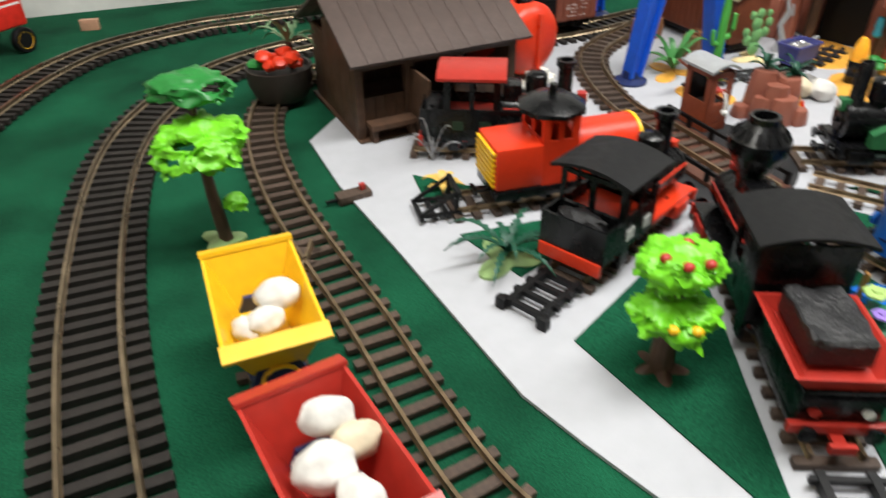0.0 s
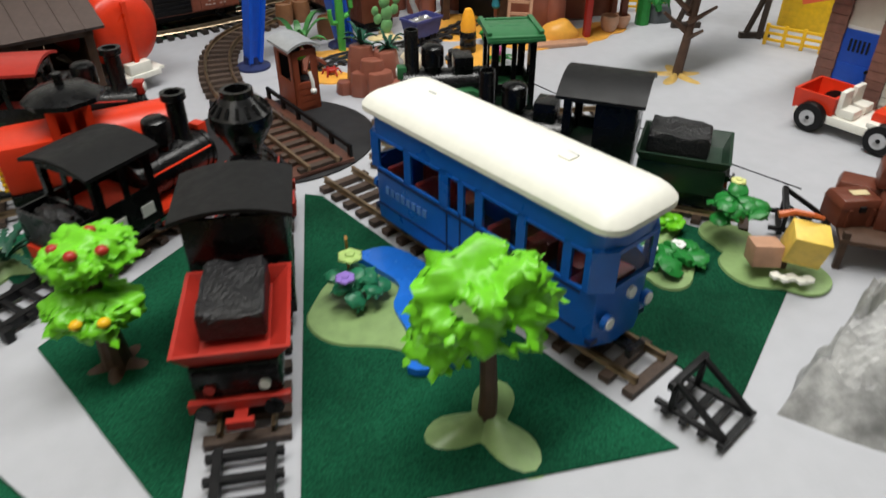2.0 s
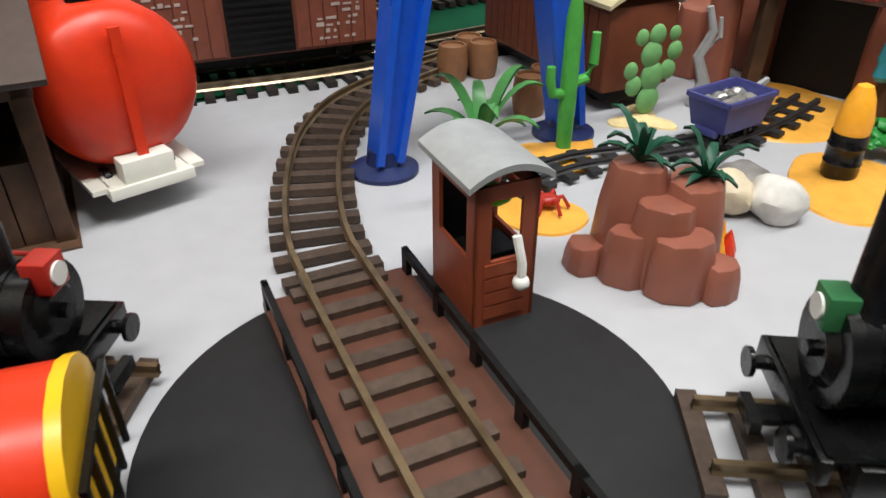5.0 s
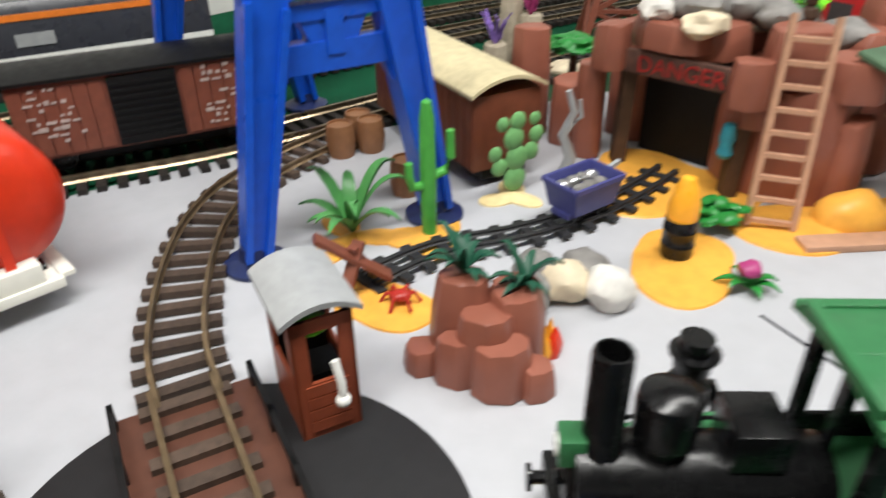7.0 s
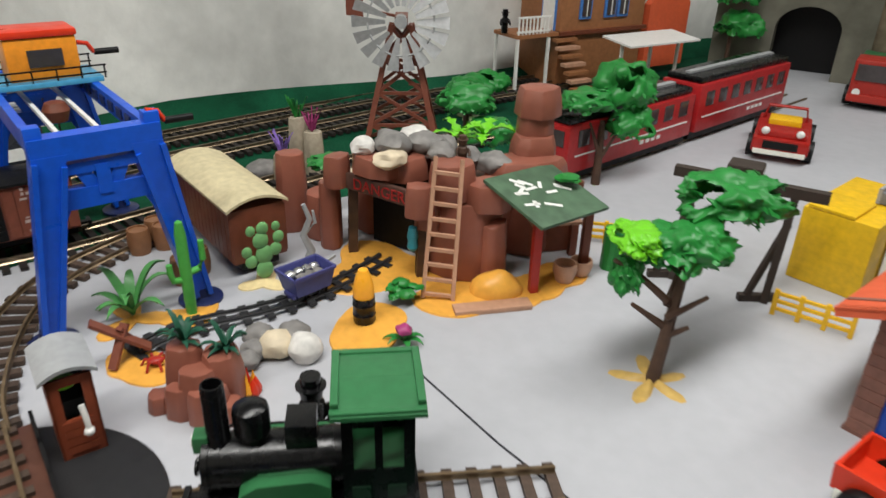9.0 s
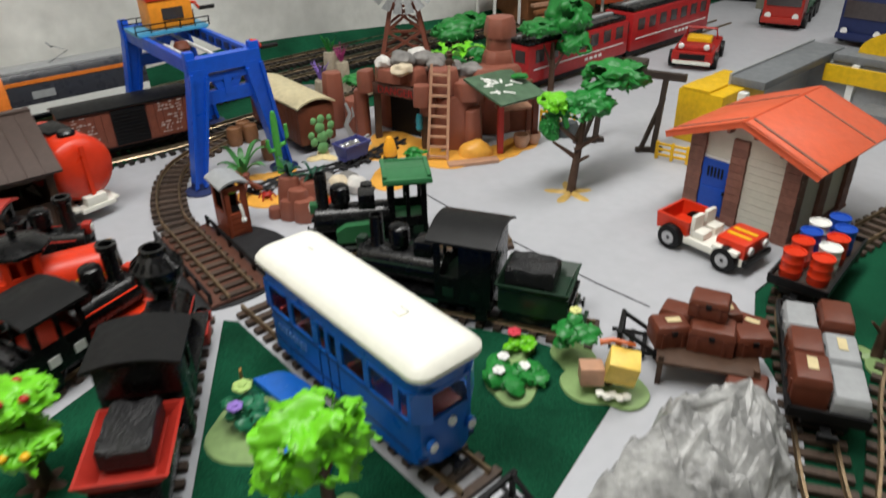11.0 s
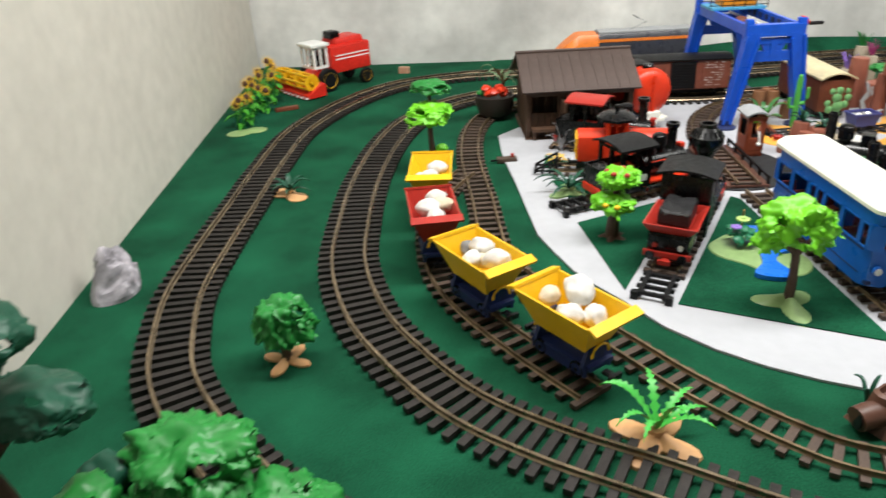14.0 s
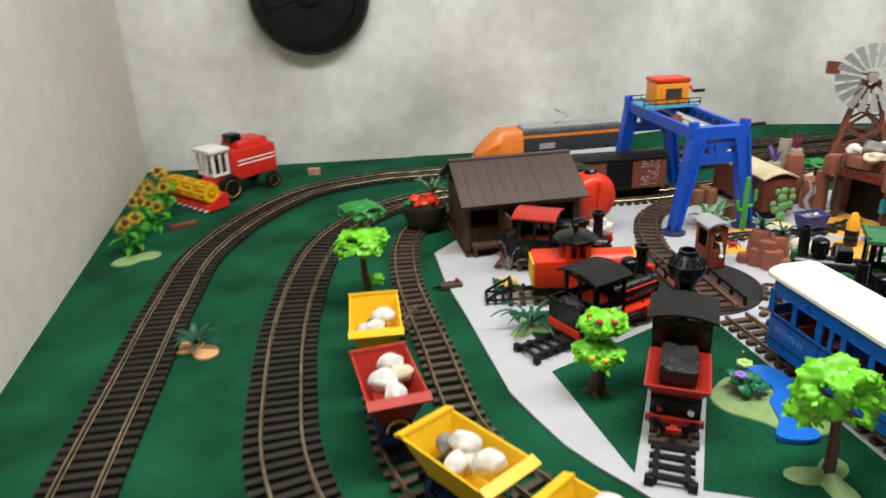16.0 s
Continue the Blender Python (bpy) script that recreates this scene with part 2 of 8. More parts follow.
DOORB = mat("blue_door_plastic", (0.012, 0.07, 0.42), 0.38, var=0.06)
PINK = mat("flower_pink_plastic", (0.65, 0.05, 0.08), 0.4)
GLASS = glass("bus_glass", (0.85, 0.9, 0.92))
SEAT = mat("maroon_seat_plastic", (0.20, 0.02, 0.02), 0.45)
LIGHTWOOD = mat("light_timber_plastic", (0.50, 0.28, 0.18), 0.5, var=0.1, stain=0.1)

# dark grey for unseen ceiling and floor, chosen to weaken the fill light
DUSK = mat("unseen_bounce_grey", (0.26, 0.255, 0.245), 0.9, var=0.1, scale=20, stain=0.2)

# ---- setting ----
def plate(name, outline, z0, z1, material, label, category, kind="structure"):
    return solo(name, prism(B(), outline, z0, z1), material, label=label, category=category, kind=kind)


plate("table_top", [(-1.13, 1.28), (-0.09, -0.62), (0.3, -1.3), (3.2, -1.3), (3.2, 3.2), (1.9, 2.62)], -0.03, 0.0, FELT,
      "table top covered in dark green felt", "table top")
BOARD_EDGE = [(-0.128, 0.822), (-0.077, 0.715), (-0.008, 0.599), (0.045, 0.506), (0.097, 0.415), (0.135, 0.372), (0.175, 0.330), (0.212, 0.303),
              (0.252, 0.279), (0.308, 0.240), (0.365, 0.216), (0.417, 0.204), (0.468, 0.200), (0.519, 0.202), (0.571, 0.206), (0.635, 0.209),
              (0.688, 0.227), (0.750, 0.252), (0.80, 0.29), (0.842, 0.35), (0.858, 0.41), (0.872, 0.47), (0.93, 0.555), (1.05, 0.625), (1.35, 0.75),
              (2.6, 1.25), (2.75, 2.6), (1.75, 2.02), (1.3, 1.75), (0.95, 1.50), (0.62, 1.345), (0.3, 1.235), (0.12, 1.135), (0.0, 1.06), (-0.08, 0.98)]
plate("pavement", BOARD_EDGE, 0.0005, 0.0035, BOARD, "pale grey painted board laid over the felt", "pavement")
GZ = 0.0035


def wall(name, p, q, h, t, material, label):
    p, q = Vector((*p, 0)), Vector((*q, 0))
    d = (q - p).normalized()
    nrm = Vector((-d.y, d.x, 0)) * t
    o = [(v.x, v.y) for v in (p, q, q + nrm, p + nrm)]
    return plate(name, o, -0.6, h, material, label, "wall")


wall("wall_back", (-1.10, 1.205), (3.2, 2.93), 1.7, 0.1, PLASTER, "pale plaster cellar wall with damp stains")
wall("wall_left", (0.665, -1.9), (-1.06, 1.215), 1.7, 0.1, PLASTER2, "beige plastered side wall")
wall("wall_right", (3.2, 2.95), (3.2, -1.9), 1.7, 0.1, PLASTER, "pale plaster wall")
wall("wall_front", (3.2, -1.9), (0.6, -1.9), 1.7, 0.1, PLASTER, "pale plaster wall")
# floor and ceiling stay out of view; their grey holds down bounced light
plate("floor", [(-1.4, 1.4), (0.4, -2.1), (3.4, -2.1), (3.4, 3.2)], -0.65, -0.6, DUSK, "unseen cellar floor, kept dark grey to limit bounced light", "floor")
plate("ceiling", [(-1.5, 1.4), (0.4, -2.1), (3.4, -2.1), (3.4, 3.3)], 1.66, 1.72, DUSK, "unseen ceiling, kept dark grey to limit bounced light", "ceiling")

for nm, pts in (("cut_a", [(0.140, 0.471), (0.249, 0.302), (0.264, 0.625)]),
                ("cut_b", [(0.314, 0.292), (0.537, 0.296), (0.350, 0.640), (0.334, 0.647)]),
                ("cut_c", [(0.591, 0.320), (0.729, 0.455), (0.640, 0.540), (0.420, 0.668), (0.408, 0.664)]),
                ("cut_d", [(0.448, 0.708), (0.62, 0.62), (0.66, 0.66), (0.52, 0.715)]),
                ("cut_e", [(0.052, 0.618), (0.105, 0.552), (0.165, 0.612), (0.150, 0.650)]),
                ("cut_f", [(0.0, 0.735), (0.018, 0.675), (0.075, 0.705)])):
    plate("felt_patch", pts, 0.0036, 0.0052, FELT, "patch of dark green felt inlaid in the pale board", "lawn")


# ---- railway tracks ----
def track(name, points, gauge, tie_len, pitch, label, rail_mat, tie_mat, base=0.0, tie=(0.0085, 0.0065), rail=(0.0026, 0.0065)):
    t = thing(name, 0, 0, 0, 0, label, "railway track", "railway tracks", "")
    line = smooth_line(points, pitch)
    bm = box(B(), tie[0], tie_len, tie[1], 0, 0, 0)
    tie_me = finish(bm, "sleeper", tie_mat, smooth=False)
    for i, (p, d) in enumerate(line):
        m = Matrix.Translation((p.x, p.y, base + 0.002)) @ Matrix.Rotation(math.atan2(d.y, d.x) + random.uniform(-0.02, 0.02), 4, "Z")
        share("sleeper", tie_me, t, m)
    fine = smooth_line(points, 0.012)
    for side in (1, -1):
        bm = B()
        prev = None
        z0, z1 = base + 0.002 + tie[1], base + 0.002 + tie[1] + rail[1]
        prof = [(-rail[0] * 0.9, z0), (rail[0] * 0.9, z0), (rail[0] * 0.35, z0 + 0.0015), (rail[0] * 0.35, z1 - 0.002), (rail[0] * 0.6, z1 - 0.0015),
                (rail[0] * 0.6, z1), (-rail[0] * 0.6, z1), (-rail[0] * 0.6, z1 - 0.0015), (-rail[0] * 0.35, z1 - 0.002), (-rail[0] * 0.35, z0 + 0.0015)]
        for p, d in fine:
            nrm = Vector((-d.y, d.x, 0))
            ring = [bm.verts.new(p + nrm * (side * gauge / 2 + a) + Z * zz) for a, zz in prof]
            if prev:
                for i in range(10):
                    bm.faces.new((prev[i], prev[(i + 1) % 10], ring[(i + 1) % 10], ring[i]))
            prev = ring
        part("rail", bm, rail_mat, t, "")
    return t


OUT = (0.045, 0.084, 0.0165)
track("railway_track", [(1.9, 0.10), (1.3, -0.06), (0.9, -0.13), (0.55, -0.162), (0.213, -0.162), (0.124, -0.164), (0.047, -0.151), (-0.058, -0.109), (-0.143, -0.058),
                        (-0.200, 0.000), (-0.263, 0.084), (-0.319, 0.195), (-0.383, 0.335), (-0.465, 0.514), (-0.544, 0.722), (-0.562, 0.946),
                        (-0.524, 1.127), (-0.412, 1.250), (-0.332, 1.296), (-0.1, 1.405), (0.1, 1.510), (0.35, 1.660), (0.60, 1.805), (0.9, 1.955), (1.5, 2.19)],
      *OUT, "curved large-gauge toy railway track with brass rails and dark sleepers", RAIL, TIE)
track("railway_track", [(1.9, 0.27), (1.3, 0.10), (0.9, 0.02), (0.6, -0.012), (0.45, -0.012), (0.35, -0.004), (0.25, 0.002), (0.157, 0.021), (0.066, 0.068), (-0.018, 0.128), (-0.103, 0.223),
                        (-0.165, 0.33), (-0.242, 0.49), (-0.306, 0.665), (-0.338, 0.80), (-0.340, 0.90), (-0.318, 1.01), (-0.25, 1.115), (-0.12, 1.215),
                        (0.05, 1.325), (0.325, 1.510), (0.622, 1.690), (0.85, 1.810), (1.4, 2.04)],
      *OUT, "curved large-gauge toy railway track with brass rails and dark sleepers", RAIL, TIE)
track("railway_track", [(-0.12, 1.06), (0.0, 1.12), (0.10, 1.165), (0.24, 1.225), (0.45, 1.36), (0.70, 1.51), (0.9, 1.60)],
      *OUT, "large-gauge toy railway track beside the pale board", RAIL, TIE)
SM = (0.032, 0.052, 0.0195)
SMK = dict(tie=(0.008, 0.005), rail=(0.0022, 0.0055))
track("railway_track", [(1.35, 0.72), (1.06, 0.60), (0.95, 0.515), (0.88, 0.40), (0.82, 0.30), (0.785, 0.235), (0.735, 0.178), (0.664, 0.133), (0.585, 0.100), (0.497, 0.088), (0.447, 0.097),
                        (0.394, 0.116), (0.338, 0.142), (0.278, 0.178), (0.20, 0.224), (0.135, 0.268), (0.075, 0.322), (0.027, 0.400), (-0.021, 0.490), (-0.085, 0.600),
                        (-0.129, 0.682), (-0.167, 0.770), (-0.190, 0.845), (-0.20, 0.92), (-0.185, 1.0), (-0.13, 1.075), (-0.05, 1.13)],
      *SM, "narrow toy railway track with brown sleepers on the felt", RAIL2, TIE2, **SMK)
track("railway_track", [(0.265, 0.088), (0.235, 0.103), (0.17, 0.138), (0.10, 0.182), (0.04, 0.232), (-0.005, 0.29), (-0.045, 0.36), (-0.085, 0.44), (-0.10, 0.52), (-0.10, 0.60)],
      *SM, "narrow toy siding under the tipper wagons", RAIL2, TIE2, **SMK)
track("railway_track", [(0.62, 0.115), (0.70, 0.130), (0.765, 0.165), (0.875, 0.275), (0.97, 0.38), (1.08, 0.45), (1.4, 0.58)],
      *SM, "narrow toy railway track branching off on the felt", RAIL2, TIE2, **SMK)
YARD = dict(base=GZ - 0.001, **SMK)
track("railway_track", [(0.2860, 0.356), (0.288, 0.41), (0.293, 0.53), (0.299, 0.652)], *SM, "short straight toy yard track to the turntable", RAIL2, TIE2, **YARD)
track("railway_track", [(0.143, 0.546), (0.172, 0.580), (0.214, 0.630), (0.248, 0.672)], *SM, "short straight toy yard track to the turntable", RAIL2, TIE2, **YARD)
track("railway_track", [(0.044, 0.664), (0.09, 0.678), (0.15, 0.697), (0.207, 0.715)], *SM, "short straight toy yard track to the turntable", RAIL2, TIE2, **YARD)
track("railway_track", [(0.0, 0.80), (0.08, 0.795), (0.15, 0.79), (0.204, 0.786)], *SM, "short straight toy yard track before the engine shed", RAIL2, TIE2, **YARD)
track("railway_track", [(0.546, 0.354), (0.51, 0.415), (0.44, 0.54), (0.368, 0.668)], *SM, "short straight toy yard track to the turntable", RAIL2, TIE2, **YARD)
track("railway_track", [(0.715, 0.520), (0.64, 0.570), (0.53, 0.640), (0.404, 0.716)], *SM, "short straight toy yard track to the turntable", RAIL2, TIE2, **YARD)
track("railway_track", [(0.418, 0.767), (0.50, 0.7595), (0.60, 0.7505), (0.70, 0.7415)], *SM, "short straight toy yard track to the turntable", RAIL2, TIE2, **YARD)
track("railway_track", [(0.2745, 0.862), (0.2555, 0.9065), (0.243, 0.963), (0.237, 1.02), (0.238, 1.066), (0.25, 1.118), (0.283, 1.172), (0.34, 1.238)],
      *SM, "curved narrow toy track under the gantry crane", RAIL2, TIE2, **YARD)

plate("board_joint", [(0.6070, 0.9235), (0.6625, 0.8000), (0.7610, 0.6160), (0.7985, 0.5560), (0.8000, 0.5570), (0.7625, 0.6170), (0.6640, 0.8010), (0.6085, 0.9245)], 0.0034, 0.0041, mat("dark_joint", (0.03, 0.03, 0.035), 0.8), "dark hairline joint between two boards", "joint")

# ---- rolling stock ----
RT = 0.0135  # underside of wheels, on the yard rails


def wheel(parent, x, y, r, material, hub=None, z=None):
    side = 1 if y > 0 else -1
    bm = B()
    lathe(bm, [(r * 0.25, 0.0), (r * 0.85, 0.0), (r * 0.9, 0.001), (r, 0.001), (r, 0.004), (r * 0.8, 0.0045), (r * 0.7, 0.0025), (r * 0.3, 0.003), (r * 0.25, 0.005), (0, 0.005)], 18,
          m=pose(0, 0, 0, -90 * side, 0, 0))
    w = part("wheel", bm, material, parent, m=pose(x, y, (RT + r) if z is None else z))
    if hub:
        bm = B()
        for k in range(4):
            bar(bm, (0, side * 0.0035, 0), (r * 0.75 * math.cos(k * 1.57), side * 0.0035, r * 0.75 * math.sin(k * 1.57)), 0.0016)
        part("spoke", bm, hub, w)
    return w


def bogie_wheels(parent, xs, half, r=0.0085, material=None):
    for x in xs:
        for s in (1, -1):
            wheel(parent, x, s * half, r, material or BLACK)


def coupler(parent, x, s, material):
    bm = box(B(), 0.014, 0.008, 0.003, x, 0, RT + 0.008)
    box(bm, 0.004, 0.016, 0.006, x + s * 0.007, 0, RT + 0.007)
    part("coupler", bm, material, parent)


def hopper(bm, L, W, l, w, z0, z1, t):
    """An open box with sloping sides and a thickness."""
    def ring(a, b, z):
        return [bm.verts.new((sx * a / 2, sy * b / 2, z)) for sx, sy in ((1, 1), (-1, 1), (-1, -1), (1, -1))]
    o0, o1 = ring(l, w, z0), ring(L, W, z1)
    i0, i1 = ring(l - 2 * t, w - 2 * t, z0 + t), ring(L - 2 * t, W - 2 * t, z1)
    bm.faces.new(o0)
    bm.faces.new(i0)
    for p, q in ((o0, o1), (i0, i1), (o1, i1)):
        for k in range(4):
            bm.faces.new((p[k], p[(k + 1) % 4], q[(k + 1) % 4], q[k]))
    return bm


def tipper(x, y, turn, material, colour, L, stones, seed):
    t = thing("tipper_wagon", x, y, 0, turn, f"{colour} plastic tipper wagon on a navy frame, loaded with pale pebbles", "toy wagon", "tipper wagons")
    skip = part("skip", hopper(B(), L, 0.064, L - 0.036, 0.034, 0.046, 0.086, 0.0022), material, t, f"{colour} open skip")
    for s in (1, -1):
        part("lip", box(B(), 0.012, 0.066, 0.003, s * (L / 2 + 0.003), 0, 0.0845, m=pose(0, 0, 0, 0, s * 20, 0)), material, skip)
    bm = box(B(), L - 0.02, 0.034, 0.006, 0, 0, 0.026, 0.001)
    for s in (1, -1):
        prism(bm, [(-0.022, 0.0), (0.022, 0.0), (0.010, 0.03), (-0.010, 0.03)], 0, 0.004, m=Matrix.Translation((s * (L / 2 - 0.02), 0, 0.03)) @ pose(0, 0, 0, 90, 0, 90))
        box(bm, L - 0.03, 0.004, 0.012, 0, s * 0.017, 0.018)
    part("frame", bm, NAVY, t, "navy blue underframe")
    for s in (1, -1):
        bm = B()
        tube(bm, [(s * (L / 2 - 0.013), 0.012 * math.cos(a), 0.040 + 0.012 * math.sin(a)) for a in np.linspace(0, math.pi, 9)], 0.0016, 6)
        part("tipping_arc", bm, YELLOW, t)
        coupler(t, s * (L / 2), s, BLACK)
    bogie_wheels(t, (-0.026, 0.026), 0.015, 0.009)
    rnd = random.Random(seed)
    for k, (sx, sy, sz, r, sm) in enumerate(stones):
        bm = ball(B(), r * 0.92, 0, 0, 0, (1.2, 0.9, 0.8), 3, 0.22, rnd.uniform(0, 9), 1.5)
        ca, sa = math.cos(radians(turn)), math.sin(radians(turn))
        solo("pebble", bm, sm, x + ca * sx - sa * sy, y + sa * sx + ca * sy, sz, rnd.uniform(0, 360), "rounded pale pebble lying in a tipper wagon", "stone", "pebbles in the wagons")
    return t


tipper(0.2315, 0.1285, -27.8, YELLOW, "yellow", 0.106, [(-0.002, 0.012, 0.090, 0.0185, STONEW), (-0.028, -0.004, 0.078, 0.013, STONEC), (0.012, -0.014, 0.079, 0.014, STONEW), (0.031, 0.000, 0.080, 0.014, STONEW)], 1)
tipper(0.1025, 0.1960, -31.0, YELLOW, "yellow", 0.104, [(-0.008, 0.008, 0.083, 0.0145, STONEW), (0.024, 0.004, 0.081, 0.015, STONEW), (0.003, -0.014, 0.078, 0.013, STONEW), (-0.027, 0.000, 0.076, 0.011, STONEG), (0.006, -0.002, 0.074, 0.012, STONEC)], 2)
tipper(-0.0100, 0.2965, -57.0, RED, "red", 0.106, [(-0.024, 0.008, 0.083, 0.014, STONEW), (-0.004, 0.014, 0.080, 0.013, STONEC), (0.004, -0.006, 0.081, 0.0155, STONEW), (0.030, 0.002, 0.079, 0.014, STONEW)], 3)
tipper(-0.0780, 0.4270, -66.0, YELLOW, "yellow", 0.106, [(0.004, 0.010, 0.082, 0.0145, STONEW), (0.020, -0.002, 0.076, 0.012, STONEW), (0.022, -0.014, 0.074, 0.010, STONEW)], 4)


def buffer_stop(x, y, turn):
    """A black frame stop with sloping struts; it faces +x."""
    t = thing("buffer_stop", x, y, GZ + 0.004, turn, "black plastic track buffer stop with sloping struts", "buffer stop", "buffer stops", scale=0.74)
    for s in (1, -1):
        bm = bar(B(), (-0.03, s * 0.021, 0.004), (0.035, s * 0.021, 0.004), 0.005, 0.004)
        bar(bm, (0.02, s * 0.021, 0.004), (0.02, s * 0.021, 0.036), 0.0045)
        bar(bm, (-0.028, s * 0.021, 0.006), (0.02, s * 0.021, 0.034), 0.0045)
        part("side_frame", bm, BLACKM, t)
    bm = box(B(), 0.006, 0.056, 0.008, 0.022, 0, 0.028, 0.001)
    part("beam", bm, BLACKM, t)
    for k in range(4):
        part("cross_tie", box(B(), 0.006, 0.056, 0.004, -0.028 + 0.017 * k, 0, 0.0005), BLACKM, t)
    return t


def flat_stop(x, y, turn):
    t = thing("track_end", x, y, GZ, turn, "black plastic ladder-like track end piece lying flat", "track end", "buffer stops", scale=0.9)
    for s in (1, -1):
        part("side_bar", bar(B(), (-0.034, s * 0.017, 0.008), (0.03, s * 0.017, 0.008), 0.006, 0.008), BLACKM, t)
    for k in range(4):
        part("rung", box(B(), 0.005, 0.05, 0.005, -0.03 + 0.018 * k, 0, 0.006), BLACKM, t)
    for s in (1, -1):
        part("foot", box(B(), 0.008, 0.010, 0.012, -0.034, s * 0.023, 0.0, 0.001), BLACKM, t)
    return t


flat_stop(0.2845, 0.318, 88)
buffer_stop(0.5645, 0.316, 121)
buffer_stop(0.752, 0.494, 148)
flat_stop(0.122, 0.522, 49)
buffer_stop(0.030, 0.660, 17)


def wall_ring(bm, outline, t, z0, z1, grow=1.0):
    """An upright wall of thickness t along a closed outline."""
    n = len(outline)
    c = Vector((sum(p[0] for p in outline) / n, sum(p[1] for p in outline) / n, 0))
    def ringv(k, z):
        return [bm.verts.new((p[0] - k * (1 if p[0] > c.x else -1), p[1] - k * (1 if p[1] > c.y else -1), z)) for p in outline]
    a0, a1, b0, b1 = ringv(0, z0), ringv(0, z1), ringv(t, z0), ringv(t, z1)
    for i in range(n):
        j = (i + 1) % n
        for q in ((a0[i], a0[j], a1[j], a1[i]), (b0[j], b0[i], b1[i], b1[j]), (a1[i], a1[j], b1[j], b1[i]), (b0[i], b0[j], a0[j], a0[i])):
            bm.faces.new(q)
    return bm


def railcar():
    L, W = 0.240, 0.064
    t = thing("railcar", 0.4730, 0.4770, 0, -61.5, "blue toy railcar with a cream roof and maroon seats", "toy railcar")
    h, w = L / 2, W / 2
    out = [(h, -0.012), (h, 0.012), (h - 0.006, w - 0.006), (h - 0.016, w), (-h + 0.016, w), (-h + 0.006, w - 0.006), (-h, 0.012), (-h, -0.012), (-h + 0.006, -w + 0.006), (-h + 0.016, -w),
           (h - 0.016, -w), (h - 0.006, -w + 0.006)]
    body = part("body", wall_ring(wall_ring(B(), out, 0.002, 0.028, 0.071), out, 0.002, 0.096, 0.1145), BLUE, t, "glossy blue body shell")
    for x, l in ((-0.107, 0.010), (-0.066, 0.008), (-0.024, 0.010), (-0.0055, 0.006), (0.013, 0.008), (0.053, 0.008), (0.092, 0.007), (0.1085, 0.005)):
        for s in (1, -1):
            part("window_pillar", box(B(), l, 0.0024, 0.028, x, s * (w - 0.0012), 0.070), BLUE, t)
    for s in (1, -1):
        for e in (1, -1):
            m = Matrix.Translation((e * (h - 0.0050), s * (w - 0.0070), 0.070)) @ pose(0, 0, 0, 0, 0, e * s * 38)
            part("corner_pillar", box(B(), 0.003, 0.017, 0.028, 0, 0, 0), BLUE, t, m=m)
    for s in (1, -1):
        for x, l in ((-0.0865, 0.031), (-0.0455, 0.033), (-0.0138, 0.0107), (0.0032, 0.0115), (0.033, 0.032), (0.073, 0.0315), (0.1005, 0.010)):
            g = part("window_pane", box(B(), l, 0.0008, 0.027, x, s * (w - 0.001), 0.070), GLASS, t)
            g.visible_shadow = False
            for z in (0.070, 0.0955):
                part("window_frame", box(B(), l + 0.002, 0.0018, 0.0018, x, s * w, z), BLUE, t)
    for e in (1, -1):
        g = part("windscreen", box(B(), 0.0008, 0.036, 0.027, e * (h - 0.0015), 0, 0.070), GLASS, t)
        g.visible_shadow = False
        for z in (0.0695, 0.0955):
            part("windscreen_frame", box(B(), 0.003, 0.040, 0.003, e * (h - 0.001), 0, z), BLUE, t)
    # door seams, waist line and skirt
    bm = B()
    for s in (1, -1):
        box(bm, L - 0.03, 0.0012, 0.002, 0, s * w, 0.067)
        box(bm, L - 0.03, 0.0012, 0.0015, 0, s * w, 0.040)
        for x in (-0.020, -0.0055, 0.0095):
            box(bm, 0.0012, 0.0012, 0.042, x, s * w, 0.030)
    part("trim_line", bm, NAVY, body)
    PRINT = mat("grey_blue_print", (0.10, 0.22, 0.5), 0.5)
    for s in (1, -1):
        for k in range(8):
            part("side_mark", box(B(), 0.0045, 0.0006, 0.006, -0.092 + 0.0066 * k, s * (w + 0.0003), 0.052), PRINT, body)
    part("floor_pan", box(B(), L - 0.008, W - 0.008, 0.004, 0, 0, 0.030), NAVY, t)
    for x in (-0.085, -0.05, 0.03, 0.065):
        for s in (1, -1):
            bm = box(B(), 0.018, 0.020, 0.016, x, s * 0.018, 0.034, 0.002)
            box(bm, 0.005, 0.020, 0.036, x - 0.010, s * 0.018, 0.036, 0.002)
            part("seat", bm, SEAT, t)
    bm = box(B(), 0.022, 0.05, 0.026, 0.096, 0, 0.036, 0.003)
    part("dashboard", bm, SEAT, t)
    # roof: cambered, with rounded corners and edges
    bm = B()
    H, Wd = L / 2 + 0.006, W / 2 + 0.0035
    rings = []
    for inset, z in ((0.0015, 0.1120), (0.0, 0.1130), (0.0, 0.1168), (0.0010, 0.1180), (0.0030, 0.1205), (0.0075, 0.1238), (0.014, 0.1258), (0.026, 0.1268)):
        a, b, r = H - inset, Wd - inset, max(0.004, 0.015 - inset * 0.5)
        ring = []
        for q, (sx, sy) in enumerate(((1, 1), (-1, 1), (-1, -1), (1, -1))):
            for k in range(7):
                w = math.pi / 2 * (q + k / 6)
                ring.append(bm.verts.new((sx * (a - r) + r * math.cos(w) * 1.0, sy * (b - r) + r * math.sin(w), z)))
        rings.append(ring)
